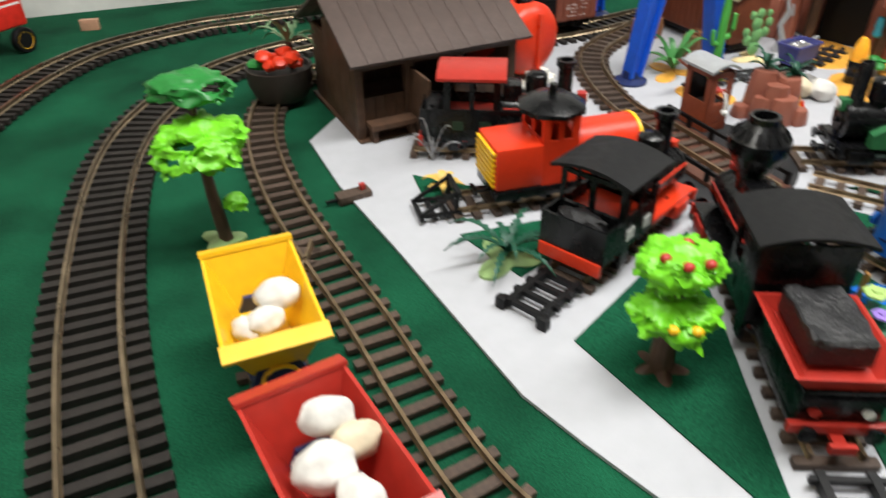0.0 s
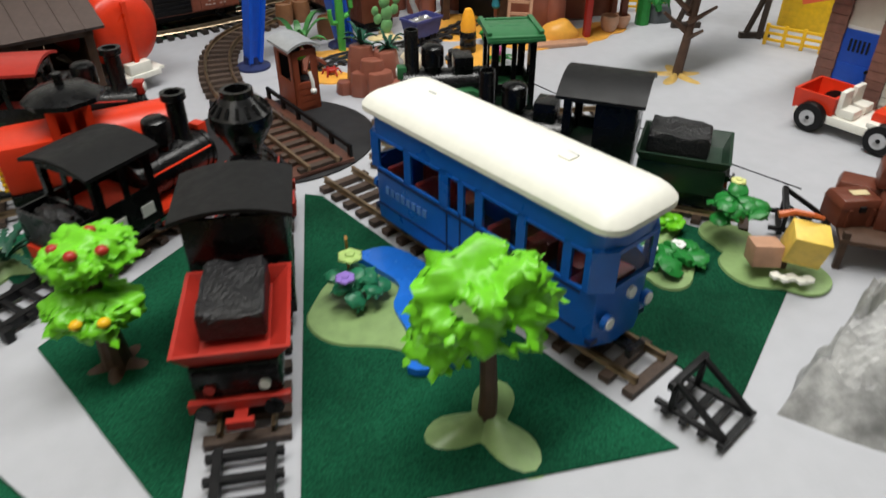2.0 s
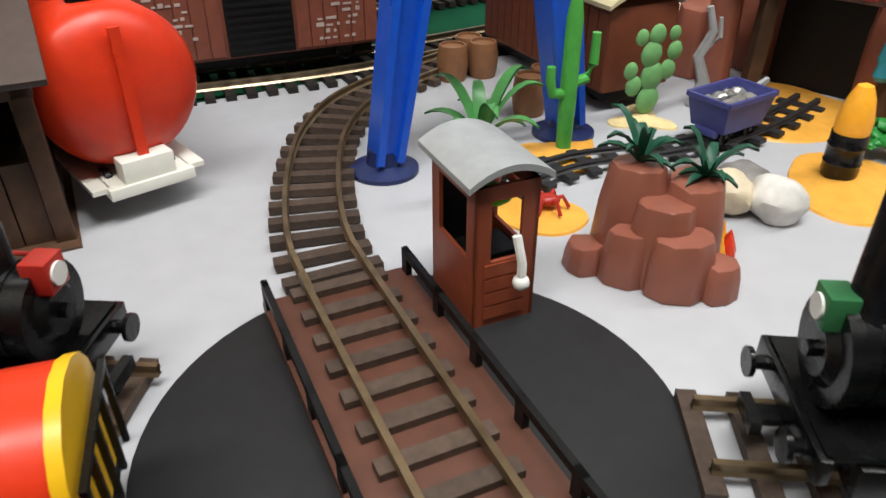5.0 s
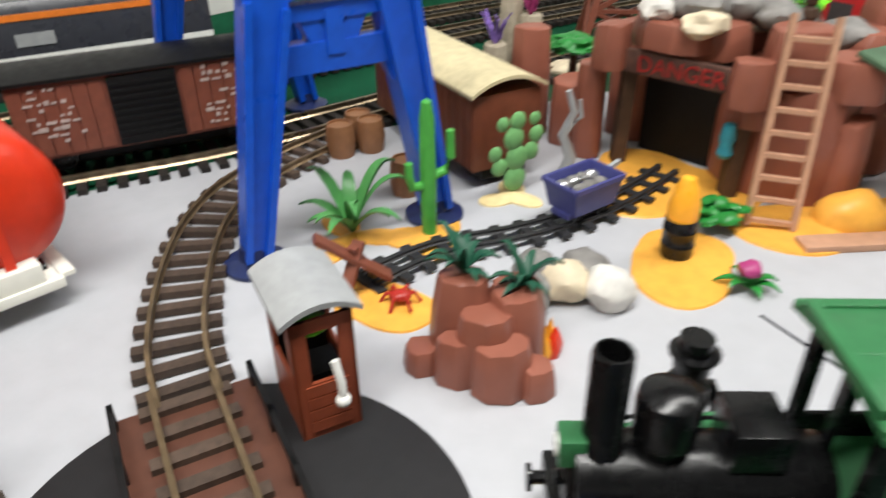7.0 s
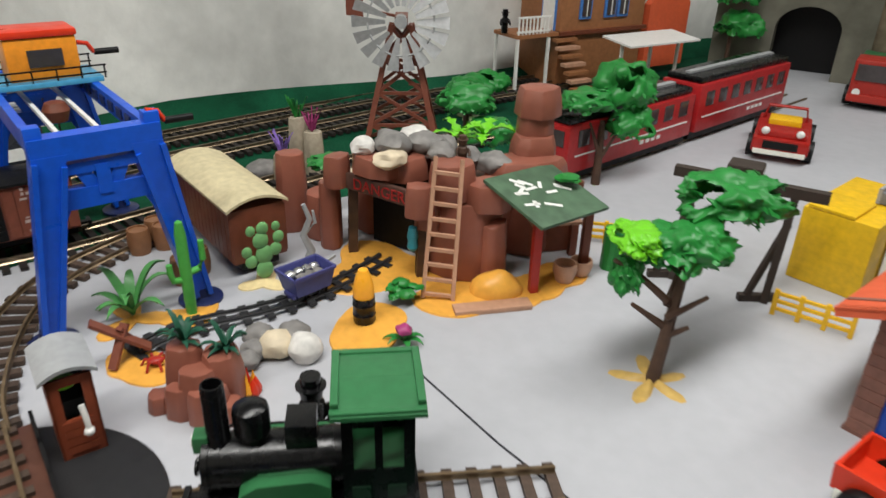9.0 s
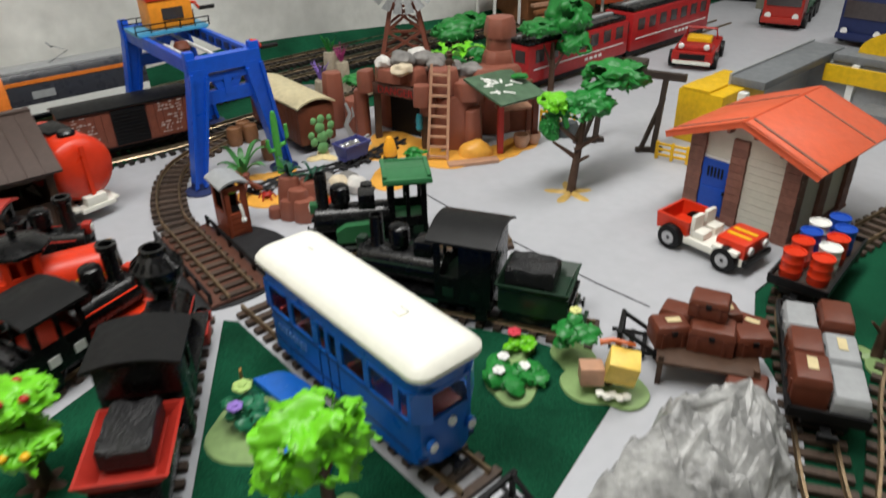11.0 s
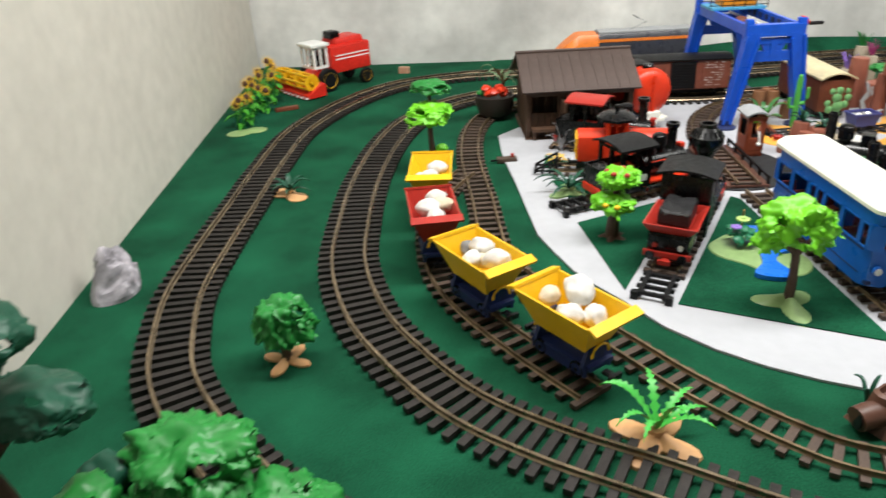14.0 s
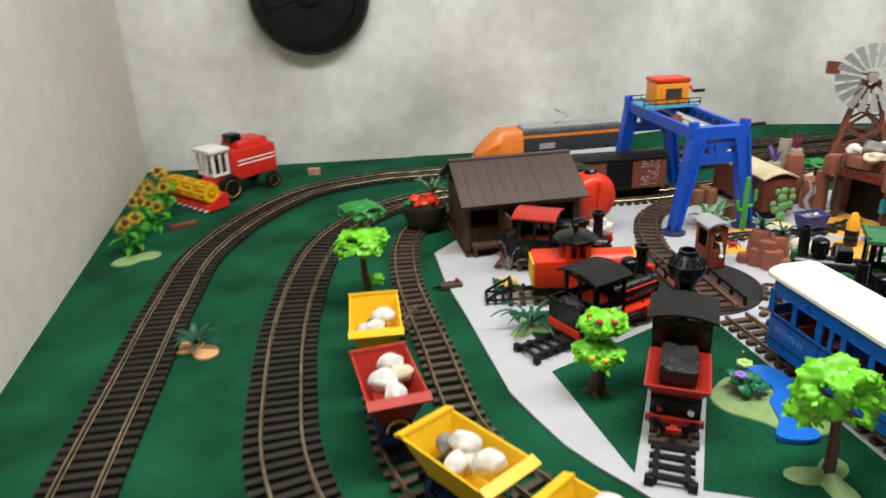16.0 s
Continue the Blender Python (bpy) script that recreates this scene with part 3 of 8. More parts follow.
    for p, q in zip(rings, rings[1:]):
        for k in range(28):
            bm.faces.new((p[k], p[(k + 1) % 28], q[(k + 1) % 28], q[k]))
    bm.faces.new(rings[-1])
    bm.faces.new(rings[0])
    roof = part("roof", bm, CREAM, t, "cream white cambered roof")
    part("roof_hatch", box(B(), 0.010, 0.009, 0.0016, 0.058, 0.002, 0.1264, 0.0006), CREAM, roof)
    part("roof_seam", box(B(), 0.010, 0.0012, 0.0008, 0.058, 0.0065, 0.1272), GREY, roof)
    part("roof_seam", box(B(), 0.008, 0.0012, 0.0008, -0.078, 0.004, 0.1266), GREY, roof)
    for e in (1, -1):
        for s in (1, -1):
            bm = cyl(B(), 0.0052, 0.004, e * (h - 0.002) - (0.004 if e < 0 else 0), s * 0.020, 0.048, "x", 16)
            lamp = part("headlamp", bm, BLUE, t)
            part("lens", cyl(B(), 0.0040, 0.001, e * (h + 0.002), s * 0.020, 0.048, "x", 16), WHITE, lamp)
        bm = cyl(B(), 0.004, 0.003, e * (h - 0.0005) - (0.003 if e < 0 else 0), 0, 0.062, "x", 16)
        part("headlamp", bm, WHITE, t)
        coupler(t, e * (h + 0.004), e, BLACK)
    bm = box(B(), 0.06, 0.036, 0.010, 0.07, 0, 0.019, 0.001)
    box(bm, 0.06, 0.036, 0.010, -0.07, 0, 0.019, 0.001)
    box(bm, 0.06, 0.03, 0.012, 0, 0, 0.018, 0.001)
    part("underframe", bm, BLACKM, t)
    bogie_wheels(t, (-0.088, -0.052, 0.052, 0.088), 0.0165, 0.0085)
    t.scale.z = 1.075
    return t


railcar()


def cab_shell(parent, material, x0, x1, w, z0, zw, z1, label="", t=0.002):
    """Cab with window openings between waist zw and top z1."""
    cx, h = (x0 + x1) / 2, w / 2
    out = [(x1, -h), (x1, h), (x0, h), (x0, -h)]
    cab = part("cab", wall_ring(B(), out, t, z0, zw), material, parent, label)
    part("cab_rail", wall_ring(B(), out, t, z1 - 0.004, z1), material, cab)
    spots = [(x, s * (h - t / 2), 0.005, t) for s in (1, -1) for x in (x0 + 0.0045, cx, x1 - 0.0045)]
    spots += [(x, y, t, 0.005) for x in (x0 + t / 2, x1 - t / 2) for y in (-h + 0.0027, 0.0, h - 0.0027)]
    for x, y, a, b in spots:
        part("cab_post", box(B(), a, b, z1 - zw - 0.004, x, y, zw), material, cab)
    return cab


def arched_roof(bm, x0, x1, w, z, rise, t=0.003, n=10):
    up, lo = [], []
    for i in range(n + 1):
        v = -1 + 2 * i / n
        zz = z + rise * (1 - v * v)
        up.append((v * w / 2, zz + t))
        lo.append((v * w / 2, zz))
    out = up + lo[::-1]
    a = [bm.verts.new((x0, y, zz)) for y, zz in out]
    b = [bm.verts.new((x1, y, zz)) for y, zz in out]
    m = len(out)
    for i in range(m):
        bm.faces.new((a[i], a[(i + 1) % m], b[(i + 1) % m], b[i]))
    for i in range(n):
        for g in (a, b):
            bm.faces.new((g[i], g[i + 1], g[m - 2 - i], g[m - 1 - i]))
    return bm


SLOT = mat("deep_black", (0.002, 0.002, 0.002), 0.8)


def chimney(parent, x, z, h, r, kind, material):
    if kind == "balloon":
        prof = [(0.010, 0), (0.0115, h * 0.20), (0.015, h * 0.32), (r * 0.92, h * 0.52), (r, h * 0.58), (r, h * 0.72), (r * 0.52, h * 0.92), (r * 0.50, h), (r * 0.38, h), (r * 0.36, h * 0.8), (0.0, h * 0.8)]
    elif kind == "pipe":
        prof = [(r * 1.05, 0), (r * 0.82, 0.004), (r * 0.82, h - 0.002), (r * 0.76, h), (r * 0.66, h), (r * 0.62, h - 0.012), (0, h - 0.012)]
    else:
        prof = [(r * 1.1, 0), (r * 0.85, 0.004), (r * 0.85, h - 0.008), (r * 1.15, h - 0.006), (r * 1.15, h), (r * 0.75, h), (r * 0.7, h - 0.012), (0, h - 0.012)]
    ch = part("chimney", lathe(B(), prof, 28), material, parent, m=pose(x, 0, z))
    if kind == "balloon":
        for k in range(16):
            a = 2 * math.pi * k / 16
            bm = box(B(), 0.0090, 0.0026, 0.0008, 0, 0, 0)
            part("vent_slot", bm, SLOT, ch, m=Matrix.Translation((r * 0.80 * math.cos(a), r * 0.80 * math.sin(a), h * 0.802)) @ Matrix.Rotation(a, 4, "Z") @ pose(0, 0, 0, 0, 44.6, 0))


def steam_loco(name, x, y, turn, label, L, body, trim, roofm, sober=False, cab=(0.0, 0.058), cab_w=0.068, cab_h=0.098, boiler_r=0.021, boiler_z=0.056, stack="straight", stack_h=0.045,
               tanks=None, tender=None, rear_bunker=False, roof_rise=0.007, domes=(0.35, 0.62), sandbox=None, stack_x=0.022):
    """A toy engine that runs towards +x; x = 0 is the back of the cab."""
    t = thing(name, x, y, 0, turn, label, "toy locomotive", "toy locomotives")
    c0, c1 = cab
    bm = box(B(), L, 0.046, 0.008, L / 2, 0, 0.026, 0.001)
    box(bm, L - 0.01, 0.03, 0.012, L / 2, 0, 0.016, 0.001)
    part("frame", bm, BLACK, t)
    part("running_board", box(B(), L - c1, 0.060, 0.003, (L + c1) / 2, 0, 0.033), BLACK if tender or sober else trim, t)
    part("buffer_beam", box(B(), 0.005, 0.064, 0.011, L, 0, 0.024, 0.001), BLACK if sober else trim, t)
    for s in (1, -1):
        bm = cyl(B(), 0.003, 0.006, L + 0.002, s * 0.021, 0.030, "x", 10)
        cyl(bm, 0.006, 0.002, L + 0.008, s * 0.021, 0.030, "x", 14)
        part("buffer", bm, BLACK, t)
    coupler(t, L + 0.006, 1, BLACK)
    # boiler with bands
    bl = L - c1 - 0.006
    bm = cyl(B(), boiler_r, bl, c1 - 0.002, 0, boiler_z, "x", 28)
    boiler = part("boiler", bm, body, t, "round boiler barrel")
    for k in range(4):
        part("boiler_band", cyl(B(), boiler_r + 0.0006, 0.0018, c1 + bl * (0.08 + 0.27 * k), 0, boiler_z, "x", 28), body, boiler)
    bm = cyl(B(), boiler_r + 0.001, 0.004, c1 + bl - 0.002, 0, boiler_z, "x", 28)
    cyl(bm, boiler_r * 0.7, 0.003, c1 + bl + 0.002, 0, boiler_z, "x", 24, boiler_r * 0.5)
    cyl(bm, 0.003, 0.004, c1 + bl + 0.004, 0, boiler_z, "x", 10)
    part("smokebox_door", bm, BLACK, t)
    chimney(t, L - stack_x, boiler_z + boiler_r - 0.003, stack_h, 0.0245 if stack == "balloon" else 0.0092, stack, BLACK)
    for k, f in enumerate(domes):
        dx = c1 + bl * f
        prof = [(0.0085, 0), (0.0090, 0.006), (0.0118, 0.009), (0.0120, 0.024), (0.0112, 0.028), (0.008, 0.0305), (0, 0.0315)]
        part("dome", lathe(B(), prof, 22), BLACK, t, m=pose(dx, 0, boiler_z + boiler_r - 0.004))
    if sandbox is not None:
        part("sandbox", box(B(), 0.020, 0.024, 0.018, c1 + bl * sandbox, 0, boiler_z + boiler_r - 0.003, 0.001), BLACK, t)
    lamp = part("headlamp", box(B(), 0.010, 0.012, 0.013, L - 0.003, 0, boiler_z + boiler_r - 0.008, 0.001), trim, t)
    part("lens", cyl(B(), 0.0045, 0.001, L + 0.002, 0, boiler_z + boiler_r - 0.0015, "x", 14), WHITE, lamp)
    # cab
    cabp = cab_shell(t, body, c0, c1, cab_w - 0.008, 0.033, 0.064, cab_h, "open-windowed driver's cab")
    if tender:
        part("cab_back", box(B(), 0.003, cab_w - 0.008, cab_h - 0.036, c0 + 0.001, 0, 0.036, 0.0006), body, t)
        for s in (1, -1):
            part("cab_side", box(B(), (c1 - c0) * 0.55, 0.003, cab_h - 0.036, c0 + (c1 - c0) * 0.28, s * (cab_w / 2 - 0.0045), 0.036, 0.0006), body, t)
    part("cab_roof", arched_roof(B(), c0 - 0.007, c1 + 0.006, cab_w + 0.006, cab_h, roof_rise), roofm, t, "gently arched cab roof")
    part("cab_floor", box(B(), c1 - c0 - 0.004, cab_w - 0.014, 0.02, (c0 + c1) / 2, 0, 0.033), trim, t)
    for s in (1, -1):
        part("cab_step", box(B(), 0.012, 0.004, 0.018, c0 + 0.01, s * (cab_w / 2 - 0.006), 0.016), BLACK, t)
        for fx in (0.25, 0.75):
            bm = bar(B(), (c0 + (c1 - c0) * fx - 0.006, s * (cab_w / 2 - 0.0035), 0.046), (c0 + (c1 - c0) * fx + 0.006, s * (cab_w / 2 - 0.0035), 0.046), 0.001, 0.010)
            part("number_plate", bm, WHITE if trim is ORANGE else DKGREEN, cabp)
        # cylinders, rods and rails
        bm = box(B(), 0.026, 0.012, 0.014, L - 0.024, s * 0.026, 0.018, 0.002)
        part("cylinder", bm, BLACK if sober else trim, t)
        bm = bar(B(), (c1, s * 0.0235, 0.0255), (L - 0.02, s * 0.0235, 0.0255), 0.0022, 0.003)
        part("side_rod", bm, STEEL, t)
        bm = tube(B(), [(c1 + 0.004, s * (boiler_r + 0.003), boiler_z + 0.010), (L - 0.012, s * (boiler_r + 0.003), boiler_z + 0.010)], 0.001, 6)
        part("handrail", bm, trim if tanks is None else BLACK, t)
        if tanks:
            bm = prism(B(), [(0, 0), (tanks[0], 0), (tanks[0], 0.014), (tanks[0] - 0.012, 0.022), (0.012, 0.024), (0, 0.018)], -0.006, 0.006,
                       m=Matrix.Translation((c1 + 0.008, s * (boiler_r + 0.006), 0.036)) @ pose(0, 0, 0, 90, 0, 0), bevel=0.0)
            part("side_tank", bm, tanks[1], t)
        for wx in np.linspace(c0 + 0.016, L - 0.034, 3):
            wheel(t, wx, s * 0.0165, 0.0115, BLACK, trim)
    if rear_bunker:
        bm = hopper(B(), 0.026, cab_w - 0.008, 0.026, cab_w - 0.008, 0.033, 0.064, 0.002)
        bmesh.ops.translate(bm, verts=bm.verts, vec=(c0 - 0.013, 0, 0))
        part("bunker", bm, body, t)
        part("coal", ball(B(), 0.02, c0 - 0.013, 0, 0.058, (0.55, 1.2, 0.5), 3, 0.3, 3, 6), COAL, t)
        part("rear_beam", box(B(), 0.005, 0.06, 0.012, c0 - 0.026, 0, 0.022, 0.001), trim, t)
        part("rear_frame", box(B(), 0.03, 0.04, 0.01, c0 - 0.012, 0, 0.022), BLACK, t)
    if tender:
        l, tm, gap = tender
        x1 = c0 - gap
        x0 = x1 - l
        cx = (x0 + x1) / 2
        tp = part("tender_body", box(B(), l, 0.052, 0.026, cx, 0, 0.030, 0.002), BLACK if tm is RED else tm, t)
        bm = hopper(B(), l + 0.004, 0.068, l - 0.006, 0.046, 0.054, 0.067, 0.0024)
        bmesh.ops.translate(bm, verts=bm.verts, vec=(cx, 0, 0))
        part("tender_rim", bm, tm, t)
        bm = box(B(), l - 0.022, 0.040, 0.019, cx + 0.006, 0, 0.060, 0.003)
        bmesh.ops.subdivide_edges(bm, edges=bm.edges[:], cuts=5, use_grid_fill=True)
        for v in bm.verts:
            if v.co.z > 0.072:
                v.co.z += 0.0045 * noise.noise(v.co * 210)
        part("coal", bm, COAL, t, "moulded black coal load")
        part("tender_beam", box(B(), 0.005, 0.060, 0.008, x0 - 0.002, 0, 0.024, 0.001), tm, t)
        bm = box(B(), 0.004, 0.048, 0.006, x0 - 0.001, 0, 0.046)
        part("tender_rail", bm, BLACK, t)
        for s in (1, -1):
            bm = cyl(B(), 0.003, 0.006, x0 - 0.008, s * 0.020, 0.028, "x", 10)
            cyl(bm, 0.0058, 0.002, x0 - 0.010, s * 0.020, 0.028, "x", 14)
            part("buffer", bm, BLACK, t)
            part("tail_lamp", cyl(B(), 0.0035, 0.003, x0 - 0.003, s * 0.016, 0.040, "x", 12), RED if s > 0 else WHITE, t)
            part("axle_frame", box(B(), l - 0.01, 0.006, 0.012, cx, s * 0.020, 0.017, 0.001), BLACK, t)
            for wx in (x0 + 0.016, x1 - 0.016):
                wheel(t, wx, s * 0.0165, 0.009, BLACK)
        coupler(t, x0 - 0.008, -1, tm)
    return t


steam_loco("steam_locomotive", 0.2885, 0.456, 87.7, "black toy steam engine with balloon stack and red coal tender", 0.168, BLACK, RED, BLACKM, cab=(0.0, 0.054), cab_w=0.072, cab_h=0.102,
           boiler_r=0.019, boiler_z=0.054, stack="balloon", stack_h=0.066, stack_x=0.034, tender=(0.080, RED, 0.008), domes=(0.22,), sandbox=0.5)
steam_loco("steam_locomotive", 0.160, 0.566, 49.5, "black toy tank engine with red running boards and a black roof", 0.138, BLACK, ORANGE, BLACKM, cab=(0.0, 0.055), cab_w=0.070, cab_h=0.094,
           boiler_r=0.019, boiler_z=0.054, stack_h=0.043, rear_bunker=True, domes=(0.48,), sandbox=0.18)
steam_loco("steam_locomotive", 0.035, 0.798, -4, "toy tank engine with a red cab before the shed", 0.150, BLACK, RED, RED, cab=(0.0, 0.060), cab_w=0.062, cab_h=0.098,
           boiler_r=0.018, boiler_z=0.054, stack_h=0.043, domes=(0.45,), sandbox=0.15, rear_bunker=True, sober=True)
green_engine = steam_loco("steam_locomotive", 0.589, 0.7520, 175.0, "black toy steam engine with a green cab roof and green tanks", 0.144, BLACK, GREENP, GREENP, cab=(0.004, 0.050), cab_w=0.064, cab_h=0.110,
           boiler_r=0.019, boiler_z=0.055, stack="pipe", stack_h=0.046, tanks=(0.058, GREENP), sober=True, stack_x=0.014, domes=(0.66,), sandbox=0.30, roof_rise=0.004)
steam_loco("steam_locomotive", 0.631, 0.5815, 147.2, "black toy steam engine with a dark green coal tender", 0.163, BLACK, DKGREEN, BLACKM, cab=(0.0, 0.062), cab_w=0.072, cab_h=0.106,
           boiler_r=0.020, boiler_z=0.053, stack="pipe", stack_h=0.038, tender=(0.074, DKGREEN, 0.006), domes=(0.55,), sandbox=0.22, roof_rise=0.012)

for rx, ry, rl, rw in ((0.027, 0.0315, 0.059, 0.005), (0.027, -0.0315, 0.059, 0.005), (0.0, 0.0, 0.005, 0.058), (0.0535, 0.0, 0.005, 0.058), (0.027, 0.0, 0.050, 0.0016)):
    part("roof_rim", box(B(), rl, rw, 0.0030 if rw > 0.002 else 0.0012, rx, ry, 0.1125 if abs(ry) > 0.01 else 0.1160, 0.0006), GREENP, green_engine)


def diesel():
    t = thing("diesel_locomotive", 0.077, 0.674, 0, 17.5, "bright orange toy diesel engine with yellow grille and black roof", "toy locomotive", "toy locomotives")
    part("frame", box(B(), 0.152, 0.058, 0.010, 0.076, 0, 0.022, 0.001), BLACK, t)
    part("rear_hood", box(B(), 0.048, 0.056, 0.044, 0.024, 0, 0.032, 0.004), ORANGE, t)
    for k in range(7):
        part("grille_bar", box(B(), 0.004, 0.05, 0.003, -0.001, 0, 0.036 + 0.0055 * k, 0.0005), YELLOW, t, "yellow radiator bar")
    cab_shell(t, ORANGE, 0.046, 0.082, 0.054, 0.032, 0.078, 0.100)
    part("cab_roof", lathe(B(), [(0.034, 0), (0.034, 0.004), (0.022, 0.011), (0.008, 0.013), (0, 0.013)], 8, 0.064, 0, 0.100), BLACK, t)
    part("whistle", cyl(B(), 0.004, 0.012, 0.064, 0, 0.111), BLACK, t)
    bm = B()
    prof = []
    for i in range(9):
        a = math.pi * i / 8
        prof.append((0.026 * math.cos(a), 0.060 + 0.022 * math.sin(a)))
    prof = [(0.026, 0.032)] + prof + [(-0.026, 0.032)]
    prism(bm, prof, 0, 0.072, m=Matrix.Translation((0.080, 0, 0)) @ pose(0, 0, 0, 90, 0, 90))
    part("front_hood", bm, ORANGE, t)
    bm = B()
    prism(bm, [(p[0] * 1.03, p[1] * 1.012) for p in prof], 0, 0.004, m=Matrix.Translation((0.149, 0, 0)) @ pose(0, 0, 0, 90, 0, 90))
    part("front_stripe", bm, YELLOW, t, "yellow warning stripe")
    bm = B()
    for k in range(5):
        bar(bm, (0.156, -0.024 + 0.012 * k, 0.034), (0.156, -0.024 + 0.012 * k, 0.066), 0.002)
    bar(bm, (0.156, -0.026, 0.066), (0.156, 0.026, 0.066), 0.002)
    part("front_railing", bm, BLACK, t)
    for s in (1, -1):
        part("side_line", box(B(), 0.066, 0.001, 0.0016, 0.116, s * 0.0262, 0.058), YELLOW, t)
        bm = tube(B(), [(0.085, s * 0.029, 0.05), (0.146, s * 0.029, 0.05)], 0.001, 6)
        part("handrail", bm, BLACK, t)
        for x in (0.024, 0.056, 0.096, 0.128):
            wheel(t, x, s * 0.0165, 0.0095, BLACK)
    coupler(t, -0.006, -1, BLACK)
    return t


diesel()


PRINTW = mat("faded_white_print", (0.45, 0.36, 0.33), 0.6)


def boxcar(x, y, turn, L, W, z0, z1, wallm, roofm, label, flat=False):
    t = thing("goods_wagon", x, y, 0, turn, label, "toy wagon", "goods wagons")
    body = part("body", box(B(), L, W, z1 - z0, 0, 0, z0, 0.001), wallm, t)
    n = max(6, int(L / 0.012))
    for s in (1, -1):
        for k in range(n):
            xx = -L / 2 + L * (k + 0.5) / n
            if abs(xx) > L * 0.16 or flat:
                part("plank", box(B(), L / n - 0.0012, 0.0016, z1 - z0 - 0.006, xx, s * (W / 2 + 0.0005), z0 + 0.003), wallm, body)
        if not flat:
            door = part("sliding_door", box(B(), L * 0.27, 0.003, z1 - z0 - 0.004, 0, s * (W / 2 + 0.001), z0 + 0.002, 0.0005), BLACKM, t, "dark grey sliding door")
            for k in range(9):
                part("door_rib", box(B(), L * 0.25, 0.001, 0.0025, 0, s * (W / 2 + 0.003), z0 + 0.006 + (z1 - z0 - 0.016) * k / 8), BLACKM, door)
            bm = B()
            for xx in (-L * 0.34, L * 0.34):
                rw = random.Random(int(xx * 1e4) + s)
                for k in range(10):
                    c = -0.019
                    while c < 0.018:
                        wd = rw.uniform(0.002, 0.008)
                        if rw.random() < (0.75 if k in (2, 3, 4, 7) else 0.35):
                            box(bm, wd, 0.0006, rw.choice((0.0016, 0.0024, 0.0034)), xx + c, s * (W / 2 + 0.0016), z0 + 0.008 + 0.0055 * k)
                        c += wd + rw.uniform(0.001, 0.003)
            tagged(part("side_writing", bm, PRINTW, body), kind="stuff")
    part("roof", arched_roof(B(), -L / 2 - 0.004, L / 2 + 0.004, W + 0.008, z1, 0.011 if flat else 0.006), roofm, t)
    part("underframe", box(B(), L - 0.006, W * 0.7, 0.010, 0, 0, z0 - 0.010, 0.001), BLACKM, t)
    for xx in (-L * 0.36, L * 0.36):
        for s in (1, -1):
            wheel(t, xx, s * (0.022 if not flat else 0.016), 0.010, BLACK, z=z0 - 0.004)
        coupler(t, math.copysign(L / 2 + 0.006, xx), 1 if xx > 0 else -1, BLACKM)
    return t


boxcar(0.158, 1.206, 24, 0.205, 0.062, 0.030, 0.094, RUST, BLACKM, "red-brown toy boxcar with a dark sliding door and faded lettering")
boxcar(0.4335, 1.206, 115.8, 0.186, 0.064, 0.020, 0.084, BROWN, mat("sand_roof_plastic", (0.60, 0.52, 0.32), 0.55, stain=0.1), "brown toy wagon with a curved sand-coloured roof", True)


def tank_wagon():
    t = thing("tank_wagon", 0.1060, 1.0055, 0, -49, "red-orange toy tank wagon on a cream frame beside the shed", "toy wagon", "goods wagons")
    prof = [(0.0, -0.066), (0.030, -0.064), (0.042, -0.058), (0.0465, -0.050), (0.0465, 0.050), (0.042, 0.058), (0.030, 0.064), (0, 0.066)]
    part("tank", lathe(B(), prof, 36, 0, 0, 0.076, m=pose(0, 0, 0, 0, 90, 0)), ORANGE, t)
    part("tank_strap", bar(B(), (0.067, 0, 0.031), (0.067, 0, 0.112), 0.006, 0.003), ORANGE, t)
    part("filler_cap", lathe(B(), [(0.012, 0), (0.012, 0.006), (0.009, 0.009), (0, 0.009)], 18, 0.036, 0, 0.120), BLACK, t)
    part("catwalk", box(B(), 0.05, 0.034, 0.004, -0.004, 0, 0.1215, 0.001), BLACKM, t)
    part("frame", box(B(), 0.15, 0.050, 0.007, 0, 0, 0.020, 0.001), CREAM, t)
    for s in (1, -1):
        part("end_box", box(B(), 0.014, 0.030, 0.014, s * 0.066, 0, 0.026, 0.001), CREAM, t)
        part("walkway", box(B(), 0.14, 0.010, 0.003, 0, s * 0.028, 0.024), CREAM, t)
        for x in (-0.05, 0.05):
            wheel(t, x, s * 0.0165, 0.009, BLACK)
    return t


tank_wagon()


